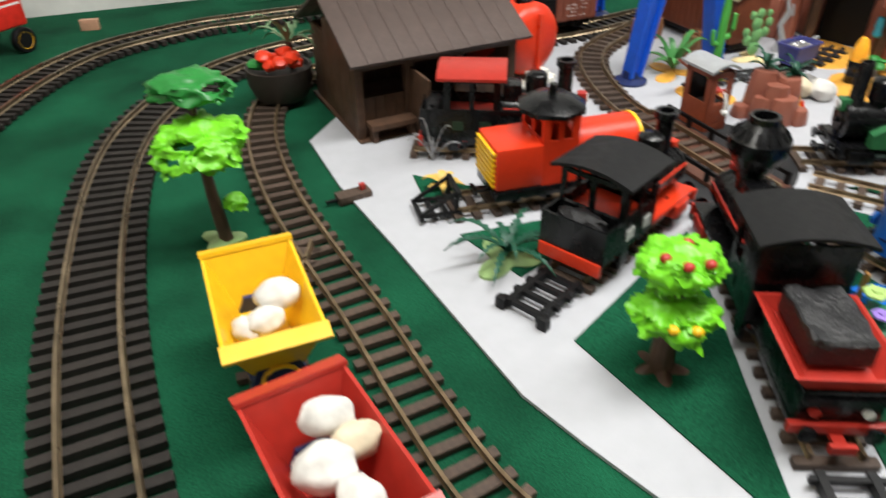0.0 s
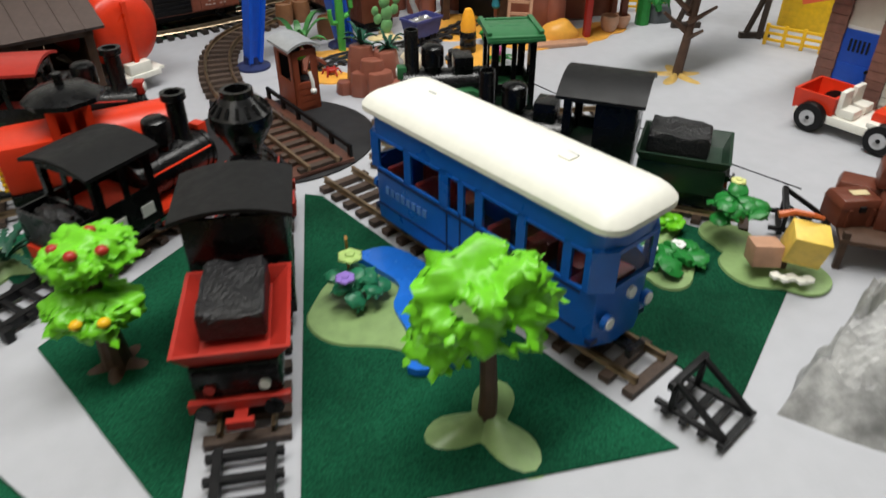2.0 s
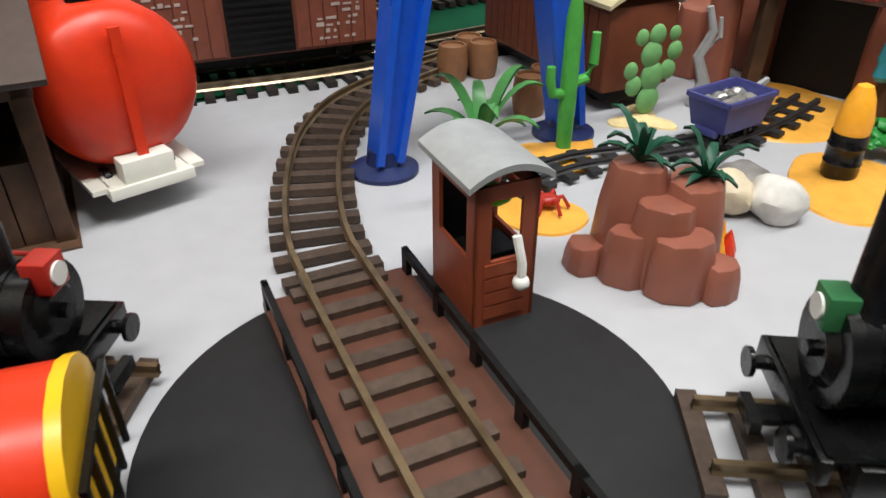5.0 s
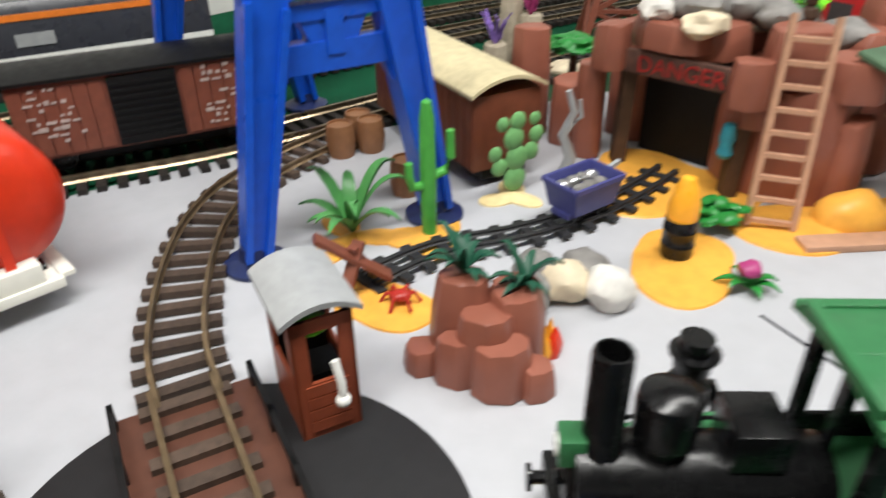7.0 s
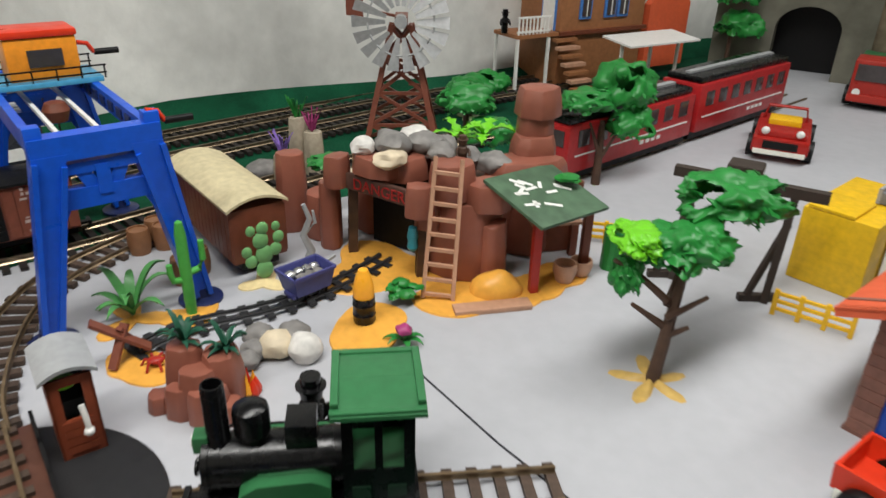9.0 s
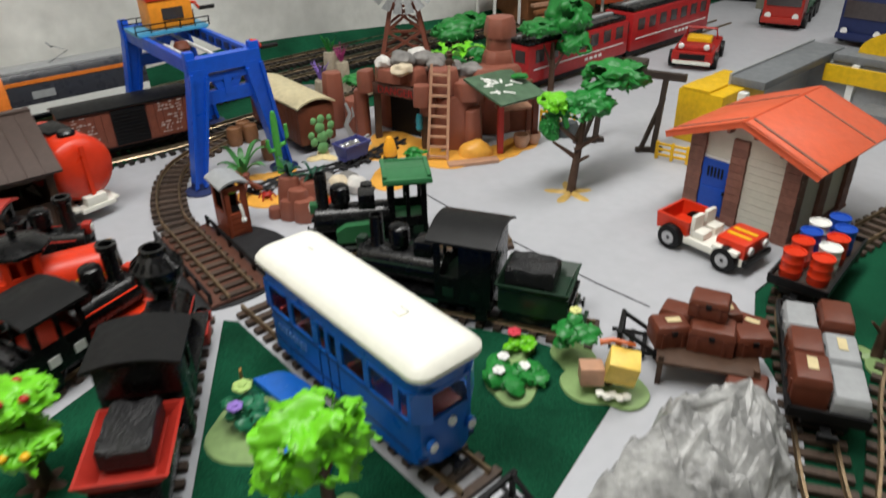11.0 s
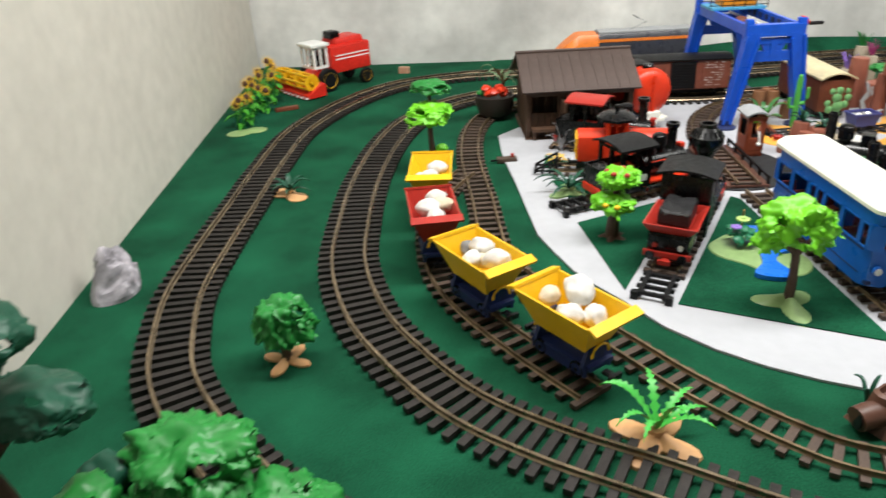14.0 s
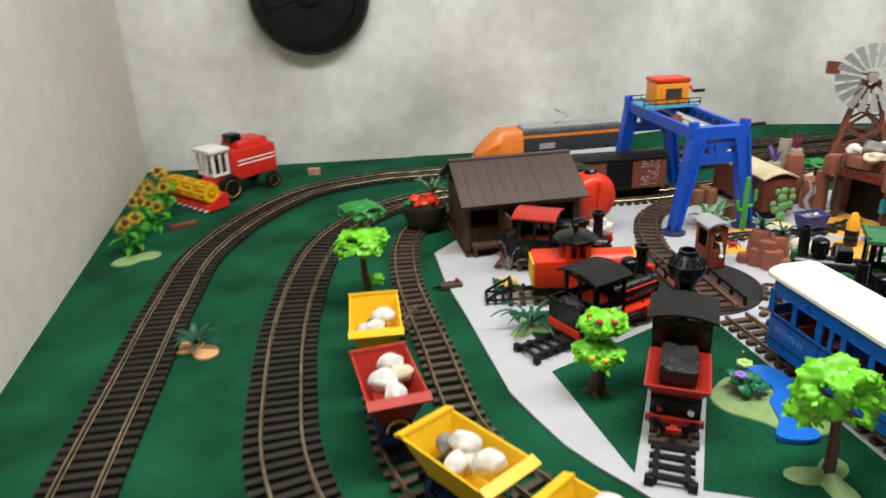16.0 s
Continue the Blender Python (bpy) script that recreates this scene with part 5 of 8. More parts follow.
def lobes(bm, n, r, h, seed=0, depth=0.35, wob=0.0):
    """A low moulded base with n lobes."""
    steps = 40
    rings = []
    for k, (f, z) in enumerate(((1.0, 0.0), (0.98, min(h * 0.3, 0.003)), (0.75, h * 0.42), (0.45, h * 0.68), (0.2, h), (0.02, h))):
        ring = []
        for i in range(steps):
            a = 2 * math.pi * i / steps
            rr = r * (1 - depth + depth * math.cos(n * a + seed)) * (1 + 0.18 * noise.noise(Vector((math.cos(a) * 1.3, math.sin(a) * 1.3, seed))))
            ring.append(bm.verts.new((rr * f * math.cos(a), rr * f * math.sin(a), z)))
        rings.append(ring)
    for a, b in zip(rings, rings[1:]):
        for i in range(steps):
            bm.faces.new((a[i], a[(i + 1) % steps], b[(i + 1) % steps], b[i]))
    bm.faces.new(rings[0])
    bm.faces.new(rings[-1])
    return bm


def frond(bm, base, az, length, width, rise, droop, teeth=0, segs=7):
    """A curved leaf blade with a folded midrib, smooth or toothed."""
    d = Vector((math.cos(az), math.sin(az), 0))
    s = Vector((-math.sin(az), math.cos(az), 0))
    prev = None
    n = segs if not teeth else teeth * 2
    for i in range(n + 1):
        u = i / n
        p = Vector(base) + d * length * u + Z * (rise * u * (2 - u) - droop * u * u)
        w = width * (math.sin(math.pi * min(1, 0.12 + 0.88 * u)) ** 0.8) * (1 - 0.25 * u)
        if teeth and i % 2:
            w *= 0.35
        w = max(w, 0.0004)
        ring = [bm.verts.new(p + s * w / 2 + Z * w * 0.12), bm.verts.new(p - Z * 0.0002), bm.verts.new(p - s * w / 2 + Z * w * 0.12), bm.verts.new(p - Z * 0.0016)]
        if prev:
            for a, b in ((0, 1), (1, 2), (2, 3), (3, 0)):
                bm.faces.new((prev[a], prev[b], ring[b], ring[a]))
        prev = ring
    return bm


def tree(name, x, y, label, base_m, base, trunk, crowns, limbs=(), group="", turn=0.0):
    t = thing(name, x, y, 0.0005, turn, label, "toy tree", group or "toy trees")
    n, r, h, dep = base
    if n:
        part("base", lobes(B(), n, r, h, x * 7, dep), base_m, t, "")
    bm = tube(B(), trunk[0], trunk[1], 10, trunk[2])
    for l in limbs:
        tube(bm, l, trunk[2] * 0.9, 7, trunk[2] * 0.45)
    part("trunk", bm, trunk[3] if len(trunk) > 3 else BARK, t)
    for k, (c, m) in enumerate(crowns):
        part("crown", crown(*c), m, t).data.set_sharp_from_angle(angle=radians(78))
    return t


LZ = 0.0052
tree("tree", 0.429, 0.337, "lime green plastic tree on a pale three-lobed base", PALE, (3, 0.046, 0.016, 0.32), ([(0, 0, 0.004), (0.001, 0, 0.03), (0.0, 0.001, 0.06), (-0.002, 0, 0.085)], 0.0062, 0.0042),
     [((-0.004, 0.0, 0.102, 0.038, 0.036, 0.036, 11, 9, 120, 0.013, 5), LIME), ((-0.030, -0.006, 0.082, 0.018, 0.017, 0.014, 12, 2, 40, 0.011), LIME)], [[(0, 0, 0.07), (-0.02, -0.004, 0.085)], [(0, 0, 0.07), (0.014, 0.01, 0.09)]])
tree("tree", 0.198, 0.443, "two-tiered green plastic fruit tree with red and yellow fruit", BARK, (5, 0.026, 0.012, 0.25), ([(0, 0, 0.004), (0, 0, 0.03), (0.002, 0, 0.055), (0.002, 0.004, 0.09)], 0.010, 0.004),
     [((0.002, 0.008, 0.088, 0.028, 0.026, 0.018, 21, 1, 60, 0.010, 5), LIME), ((-0.002, -0.004, 0.056, 0.028, 0.026, 0.017, 22, 0, 80, 0.012, 5), LIME)])
fruit_root = bpy.data.objects["tree.001"]
for fx, fy, fz, fm in ((0.000, -0.014, 0.103, RED), (0.016, -0.008, 0.101, RED), (-0.012, -0.004, 0.103, RED), (0.006, 0.012, 0.104, RED), (-0.006, -0.027, 0.062, YELLOW), (0.010, -0.027, 0.061, YELLOW)):
    part("fruit", ball(B(), 0.0042, fx, fy, fz, (1, 1, 0.8), 2), fm, fruit_root)
tree("tree", -0.172, 0.612, "green plastic tree with a lime lower and a darker upper crown", PALE, (3, 0.024, 0.006, 0.25), ([(0.004, 0, 0.003), (0.0, 0.0, 0.05), (-0.004, 0.004, 0.09), (-0.004, 0.010, 0.135)], 0.0065, 0.003),
     [((0.004, -0.010, 0.104, 0.038, 0.034, 0.024, 31, 5, 90, 0.012, 5), LIME), ((-0.004, 0.014, 0.146, 0.036, 0.026, 0.015, 32, 2, 50, 0.010), LEAF), ((0.018, 0.004, 0.040, 0.011, 0.010, 0.010, 33, 1, 20, 0.008), LIME)])
tree("tree", 0.823, 0.856, "plastic tree with a bare brown trunk and broad green crowns", mat("ochre_base", (0.55, 0.36, 0.10), 0.45), (5, 0.047, 0.008, 0.40), ([(0, 0, 0.002), (0.004, 0, 0.04), (0.010, 0.004, 0.075), (0.016, 0.008, 0.11)], 0.0068, 0.0042),
     [((0.076, 0.050, 0.156, 0.050, 0.042, 0.026, 41, 4, 90, 0.013, 5), LEAF), ((0.02, 0.018, 0.128, 0.040, 0.034, 0.024, 42, 5, 90, 0.013, 5), LEAF), ((-0.022, 0.026, 0.134, 0.022, 0.030, 0.013, 43, 2, 50, 0.012, 5), LIME),
      ((-0.03, 0.020, 0.101, 0.014, 0.016, 0.022, 44, 2, 30, 0.010, 5), LEAF)],
     [[(0.002, 0, 0.05), (0.022, -0.006, 0.062)], [(0.003, 0.004, 0.08), (0.03, 0.03, 0.115), (0.055, 0.045, 0.145)], [(0.003, 0.004, 0.085), (-0.02, 0.014, 0.105), (-0.042, 0.024, 0.118)], [(0.003, 0.004, 0.06), (-0.03, 0.004, 0.085)], [(0.002, 0, 0.07), (0.036, -0.004, 0.09)]])
tree("tree", -0.094, -0.258, "large dark green plastic tree with three pierced crowns", PALE, (4, 0.045, 0.006, 0.2), ([(0, 0, 0.003), (-0.008, -0.004, 0.05), (-0.016, -0.010, 0.095), (-0.014, -0.014, 0.13)], 0.0105, 0.006),
     [((-0.004, 0.006, 0.190, 0.052, 0.040, 0.026, 51, 22, 20, 0.008, 5), DARKLEAF), ((0.016, 0.030, 0.125, 0.046, 0.034, 0.022, 52, 18, 20, 0.008, 5), DARKLEAF), ((-0.030, -0.050, 0.132, 0.046, 0.036, 0.028, 53, 18, 20, 0.008, 5), DARKLEAF),
      ((-0.034, -0.060, 0.070, 0.030, 0.028, 0.02, 54, 10, 20, 0.008, 5), DARKLEAF)],
     [[(-0.012, -0.008, 0.08), (0.010, 0.020, 0.115)], [(-0.012, -0.008, 0.08), (-0.03, -0.04, 0.115)], [(-0.012, -0.012, 0.12), (-0.008, 0.0, 0.17)]])
tree("tree", 0.012, -0.188, "bright green plastic tree with a broad drooping crown", TAN, (4, 0.03, 0.005, 0.3), ([(0, 0, 0.003), (0.002, 0, 0.03), (0.0, 0.004, 0.055)], 0.007, 0.005),
     [((0.004, 0.010, 0.062, 0.056, 0.044, 0.030, 61, 7, 150, 0.014, 5), LEAF)])
tree("tree", -0.040, -0.245, "green plastic bush tree with an open hollow crown", TAN, (4, 0.025, 0.005, 0.3), ([(0, 0, 0.003), (0.0, 0, 0.03)], 0.007, 0.005),
     [((0.006, 0.0, 0.040, 0.028, 0.030, 0.030, 62, 4, 50, 0.010), LEAF), ((-0.006, 0.030, 0.040, 0.026, 0.024, 0.026, 64, 2, 40, 0.010), DARKLEAF)])
tree("tree", 0.092, -0.168, "bright green plastic bush with a pierced crown", TAN, (4, 0.03, 0.005, 0.3), ([(0, 0, 0.003), (0.0, 0, 0.02)], 0.007, 0.005),
     [((0.0, -0.006, 0.028, 0.044, 0.040, 0.026, 63, 6, 130, 0.013, 5), LEAF), ((-0.056, -0.030, 0.030, 0.034, 0.03, 0.024, 65, 2, 90, 0.013), DARKLEAF)])
tree("bush", -0.056, 0.024, "green plastic bush with pierced crown on a tan base", TAN, (4, 0.030, 0.008, 0.38), ([(0, 0, 0.003), (0.0, 0, 0.03)], 0.006, 0.004),
     [((0.0, 0.004, 0.046, 0.033, 0.030, 0.034, 71, 5, 110, 0.012, 5), LEAF)])


def frond_plant(name, x, y, z, label, base, fronds, material, seed=1, group="plastic plants", base_m=TAN, stem=None, turn=0):
    t = thing(name, x, y, z, turn, label, "toy plant", group)
    rnd = random.Random(seed)
    if base:
        part("base", lobes(B(), *base), base_m, t)
    if stem:
        part("stem", lathe(B(), [(stem[0], 0.002), (stem[0] * 0.8, stem[1] * 0.5), (stem[0] * 0.9, stem[1]), (0, stem[1])], 14), BARK if len(stem) < 3 else stem[2], t)
    n, ln, w, rise, droop, teeth, z0 = fronds
    for k in range(n):
        az = 2 * math.pi * k / n + rnd.uniform(-0.25, 0.25)
        f = rnd.uniform(0.75, 1.15)
        part("leaf", frond(B(), (0, 0, z0), az, ln * f, w, rise * rnd.uniform(0.5, 1.3), droop * f, teeth), material, t)
    return t


frond_plant("palm_plant", -0.347, 0.418, 0.0005, "small green agave plant on an orange-tan base", (2, 0.040, 0.006, 0.5, 0.35), (11, 0.034, 0.009, 0.030, 0.012, 0, 0.008), DARKLEAF, 2, stem=(0.007, 0.012, TAN))
frond_plant("fern_plant", 0.334, 0.052, 0.0005, "bright green toothed fern on a tan four-lobed base", (4, 0.046, 0.012, 0.9, 0.32), (9, 0.052, 0.012, 0.050, 0.016, 9, 0.012), mat("fern_green", (0.06, 0.42, 0.06), 0.4, stain=0.1), 3, stem=(0.009, 0.016, TAN))
frond_plant("fern_plant", 0.094, 0.578, GZ, "dark green spreading fern on a pale green base", (3, 0.034, 0.008, 0.3, 0.3), (13, 0.056, 0.010, 0.030, 0.022, 8, 0.010), DARKLEAF, 4, base_m=PALE)
frond_plant("agave_plant", 0.349, 1.040, GZ, "green agave plant on a sand-coloured base", (3, 0.042, 0.005, 0.2, 0.4), (15, 0.040, 0.011, 0.046, 0.011, 0, 0.006), mat("agave_green", (0.07, 0.26, 0.07), 0.4, stain=0.15), 5, base_m=SAND)
frond_plant("fern_plant", 0.505, 0.178, 0.0005, "small dark green grass tuft beside the stump", None, (6, 0.018, 0.005, 0.030, 0.004, 0, 0.002), DARKLEAF, 6)
frond_plant("fern_plant", 0.560, 0.186, 0.0005, "small dark green fern beside the stump", None, (8, 0.028, 0.008, 0.028, 0.012, 5, 0.004), LEAF, 7)
# grey dead shrubs and gold flowers by the buffer stop
frond_plant("dead_shrub", 0.020, 0.772, GZ, "silvery grey dry plastic shrub", None, (10, 0.028, 0.004, 0.050, 0.006, 4, 0.0), mat("silver_twig", (0.35, 0.35, 0.36), 0.5), 8)
frond_plant("flower_clump", 0.034, 0.706, GZ, "golden yellow plastic flowers", None, (8, 0.024, 0.010, 0.018, 0.008, 0, 0.002), mat("gold_flower", (0.62, 0.42, 0.10), 0.5), 9)


def stump():
    t = thing("tree_stump", 0.522, 0.156, 0.0005, 20, "hollow brown plastic tree stump lying on the felt", "tree stump")
    bm = B()
    lathe(bm, [(0.030, 0), (0.024, 0.010), (0.019, 0.022), (0.017, 0.034), (0.013, 0.036), (0.011, 0.030), (0, 0.028)], 20)
    for v in bm.verts:
        a = math.atan2(v.co.y, v.co.x)
        v.co.x *= 1.05 + 0.22 * math.sin(3 * a) * (1 - v.co.z / 0.04)
        v.co.y *= 0.85 + 0.16 * math.cos(4 * a)
    part("trunk", bm, mat("stump_brown", (0.12, 0.055, 0.035), 0.42, stain=0.25, stain_scale=40, bump=0.3, bump_scale=150), t)
    bm = tube(B(), [(0.004, 0, 0.014), (-0.022, -0.008, 0.016), (-0.034, -0.012, 0.014)], 0.013, 12, 0.012)
    part("hollow_branch", bm, mat("stump_brown_dark", (0.10, 0.045, 0.03), 0.42, stain=0.2), t)
    part("hole", cyl(B(), 0.009, 0.001, -0.0345, -0.0122, 0.014, "x", 16), BLACKM, t)
    return t


stump()


def leafy_bush(name, x, y, z, label, base_m, r, h, m1, seed, flowers=()):
    t = thing(name, x, y, z, seed * 17, label, "toy bush", "plastic bushes")
    if base_m:
        part("base", lobes(B(), 2, r * 1.15, 0.006, seed, 0.15), base_m, t)
    rnd = random.Random(seed)
    for k in range(16):
        a, rr = rnd.uniform(0, 6.28), r * math.sqrt(rnd.random()) * 0.8
        bm = crown(0, 0, 0, r * 0.34, r * 0.34, r * 0.16, seed + k, 0, 14, r * 0.28, 2)
        part("leaf_clump", bm, m1, t, m=pose(rr * math.cos(a), rr * math.sin(a), 0.006 + h * rnd.uniform(0.3, 1) * (1 - 0.5 * rr / r), rnd.uniform(-25, 25), rnd.uniform(-25, 25), 0))
    for fx, fy, fz, fr, fm in flowers:
        bm = B()
        for k in range(6):
            a = k * 1.047
            ball(bm, fr * 0.55, fx + fr * 0.6 * math.cos(a), fy + fr * 0.6 * math.sin(a), fz, (1, 1, 0.5), 1)
        ball(bm, fr * 0.5, fx, fy, fz + fr * 0.2, (1, 1, 0.6), 1)
        part("flower", bm, fm, t)
    return t


leafy_bush("bush", 0.618, 0.182, 0.0005, "round green plastic bush on a dark base", BARK, 0.030, 0.026, LEAF, 3, ())
leafy_bush("flower_bush", 0.366, 0.474, 0.012, "green plastic bush with violet and yellow-green flowers by the pond", None, 0.024, 0.012, mat("teal_leaf", (0.02, 0.17, 0.08), 0.4, stain=0.1), 5,
           ((-0.010, 0.008, 0.024, 0.007, PURPLE), (0.014, 0.004, 0.026, 0.009, mat("pale_lime_flower", (0.42, 0.60, 0.18), 0.45))))
leafy_bush("flower_bush", 0.684, 0.490, LZ, "tall green leafy bush with pale yellow flowers", PALE, 0.026, 0.050, LEAF, 7, ((0.008, -0.006, 0.052, 0.006, mat("pale_yellow_flower", (0.65, 0.66, 0.25), 0.45)),))
leafy_bush("daisy_patch", 0.614, 0.474, LZ, "pale green mound with white daisies", PALE, 0.032, 0.008, LEAF, 9,
           ((-0.010, -0.004, 0.016, 0.006, WHITE), (0.012, -0.014, 0.016, 0.006, WHITE), (0.012, 0.010, 0.018, 0.006, WHITE)))
leafy_bush("toadstool_patch", 0.634, 0.516, LZ, "pink-red toadstool among green leaves", PALE, 0.018, 0.010, LIME, 11, ((0.004, -0.004, 0.022, 0.007, PINK),))


def pond():
    t = thing("pond", 0.392, 0.455, LZ, 0, "blue toy pond between pale green plastic banks", "pond")
    part("bank", lobes(B(), 2, 0.070, 0.005, 0.9, 0.22), PALE, t)
    pts = [(-0.024, 0.074), (0.006, 0.078), (0.030, 0.050), (0.038, 0.020), (0.024, 0.002), (0.020, -0.022), (0.042, -0.052), (0.026, -0.068), (-0.002, -0.066), (0.004, -0.034), (-0.002, 0.000), (0.006, 0.026), (-0.008, 0.050)]
    ln = [p for p, d in smooth_line(pts + [pts[0]], 0.006)][:-1]
    part("water", prism(B(), [(p.x, p.y) for p in ln], 0.001, 0.0068), WATER, t, "glossy bright blue water surface")
    part("reed", bar(B(), (-0.030, 0.050, 0.004), (-0.030, 0.048, 0.040), 0.005, 0.002), mat("reed_brown", (0.35, 0.17, 0.04), 0.5), t)
    return t


pond()


def crumpled(name, x, y, z, pts, ridge, label, seed, m, rough=0.012):
    """A heap of crumpled paper over an outline, rising to a ridge between two points."""
    bm = B()
    rings = []
    n = 110
    r0, r1 = Vector((*ridge[0][:2], 0)), Vector((*ridge[1][:2], 0))
    dense = [p for p, d in smooth_line(pts + [pts[0]], 0.003)]
    idx = [dense[int(i * len(dense) / n) % len(dense)] for i in range(n)]
    for k in range(25):
        f = k / 24
        ring = []
        for p in idx:
            u = max(0.0, min(1.0, (p - r0).dot(r1 - r0) / max(1e-9, (r1 - r0).length_squared)))
            q = p.lerp(r0.lerp(r1, u), f * 0.97)
            h = (ridge[0][2] + (ridge[1][2] - ridge[0][2]) * u) * (1 - (1 - f) ** 1.5)
            v = Vector((q.x, q.y, h))
            if k:
                fold = 1 - 2 * abs(noise.noise(v * 24 + Vector((0, seed, 0))))
                crease = 1 - 2 * abs(noise.noise(v * 58 + Vector((seed, 0, 4))))
                c = 0.9 * fold + 0.55 * crease + 0.25 * noise.noise(v * 150)
                side = noise.noise(v * 40 + Vector((7, seed, 0)))
                v += Vector((0.5 * c + 0.5 * side, 0.5 * c - 0.5 * side, 0.75 * c)) * rough * min(1.0, 0.35 + k / 8)
                v.z = max(v.z, 0.001)
            ring.append(bm.verts.new(v))
        rings.append(ring)
    for a, b in zip(rings, rings[1:]):
        for i in range(n):
            bm.faces.new((a[i], a[(i + 1) % n], b[(i + 1) % n], b[i]))
    bm.faces.new(rings[-1])
    bm.faces.new(rings[0])
    me_ob = solo(name, bm, m, x, y, z, 0, label, "toy rock", "paper rocks")
    for p in me_ob.data.polygons:
        p.use_smooth = False
    return me_ob


crumpled("paper_rock", 0, 0, GZ, [(0.610, 0.308), (0.655, 0.268), (0.712, 0.236), (0.768, 0.258), (0.790, 0.300), (0.806, 0.345), (0.775, 0.380), (0.735, 0.380), (0.675, 0.352)], ((0.705, 0.330, 0.053), (0.762, 0.338, 0.057)),
         "large crumpled grey paper rock standing on the board", 3, CREPE, 0.0165)
crumpled("paper_rock", 0, 0, 0.0003, [(-0.395, 0.045), (-0.360, 0.025), (-0.335, 0.050), (-0.345, 0.085), (-0.385, 0.100), (-0.405, 0.075)], ((-0.376, 0.058, 0.060), (-0.368, 0.074, 0.058)), "small crumpled grey rock against the wall", 5,
         mat("violet_grey_rock", (0.36, 0.34, 0.37), 0.6, var=0.4, scale=60, bump=0.6, bump_scale=80, stain=0.3, stain_scale=40), 0.010)


# ---- chests on the loading bench ----
def bench():
    t = thing("loading_bench", 0.800, 0.445, GZ, -30, "low dark brown loading bench with thin legs", "bench")
    part("top", box(B(), 0.092, 0.070, 0.004, 0, 0, 0.024, 0.0006), mat("bench_brown", (0.07, 0.035, 0.02), 0.6), t)
    for sx in (1, -1):
        for sy in (1, -1):
            part("leg", box(B(), 0.005, 0.005, 0.034 if sy < 0 else 0.024, sx * 0.042, sy * 0.032, 0), WOOD, t)
    return t


bench()
for i, (x, y, z, a, l, w, h, st) in enumerate(((0.768, 0.464, 0.0315, -8, 0.034, 0.026, 0.024, 1), (0.803, 0.446, 0.0315, -34, 0.042, 0.030, 0.026, 0), (0.836, 0.432, 0.0315, -18, 0.032, 0.026, 0.022, 0),
                                               (0.788, 0.482, 0.0315, -44, 0.034, 0.024, 0.024, 0), (0.828, 0.470, 0.0315, -10, 0.032, 0.024, 0.024, 1), (0.806, 0.462, 0.0590, -38, 0.036, 0.026, 0.020, 0),
                                               (0.866, 0.476, GZ, -50, 0.034, 0.026, 0.026, 1), (0.848, 0.508, GZ, -16, 0.034, 0.026, 0.024, 1), (0.812, 0.396, GZ, -40, 0.036, 0.028, 0.026, 0))):
    crate(x, y, z, a, CB, l, w, h, PAPER if st else None, "chests at the bench")


def feeder():
    t = thing("garden_box", 0.698, 0.440, LZ, -25, "yellow and brown toy garden boxes on a pale mound", "toy box")
    part("mound", lobes(B(), 2, 0.044, 0.006, 0.4, 0.2), PALE, t)
    part("yellow_box", box(B(), 0.028, 0.024, 0.026, 0.006, 0, 0.018, 0.0015), mat("pale_yellow_plastic", (0.80, 0.55, 0.10), 0.4), t, m=pose(0, 0, 0.004, 12, 8, 0))
    part("brown_box", box(B(), 0.022, 0.020, 0.018, -0.018, -0.006, 0.012, 0.001), LIGHTWOOD, t, m=pose(0, 0, 0, -8, 0, 10))
    part("post", cyl(B(), 0.004, 0.024, 0.0, 0, 0.002, "z", 8), BARK, t)
    part("lizard", tube(B(), [(-0.012, 0.004, 0.050), (0.0, 0.006, 0.053), (0.012, 0.002, 0.054), (0.020, 0.004, 0.051)], 0.003, 8, 0.0015), mat("rust_orange", (0.55, 0.12, 0.03), 0.4), t)
    bm = B()
    for k in range(5):
        ball(bm, 0.005, -0.008 + 0.006 * k, -0.020 - 0.003 * (k % 2), 0.010, (1, 1, 0.6), 1)
    part("blossom", bm, CREAM, t)
    return t


feeder()


def flower_pot():
    t = thing("flower_bowl", -0.186, 0.946, 0.0, 0, "dark round bowl with orange flowers and palm leaves", "flower bowl")
    part("bowl", lathe(B(), [(0.020, 0.003), (0.034, 0.012), (0.042, 0.032), (0.043, 0.052), (0.039, 0.052), (0.036, 0.046), (0, 0.046)], 28), mat("dark_brown_bowl", (0.03, 0.022, 0.018), 0.55, stain=0.2), t)
    for k in range(9):
        a = k * 0.7
        part("blossom", ball(B(), 0.011, 0.006 + 0.020 * math.cos(a), -0.012 + 0.014 * math.sin(a), 0.060 + 0.004 * (k % 3), (1, 1, 0.7), 2, 0.3, k), ORANGE, t)
    part("leaf_ball", ball(B(), 0.012, -0.024, -0.010, 0.056, (1.2, 1, 0.6), 2, 0.3, 4), LEAF, t)
    rnd = random.Random(4)
    for k in range(10):
        part("palm_leaf", frond(B(), (0.014, 0.014, 0.074), k * 0.63, 0.050, 0.012, rnd.uniform(0.02, 0.065), 0.024, 6), mat("grey_green_leaf", (0.12, 0.20, 0.10), 0.5) if k == 0 else bpy.data.materials["grey_green_leaf"], t)
    part("palm_stem", tube(B(), [(0.014, 0.014, 0.044), (0.014, 0.014, 0.078)], 0.004, 8), BARK, t)
    return t


flower_pot()
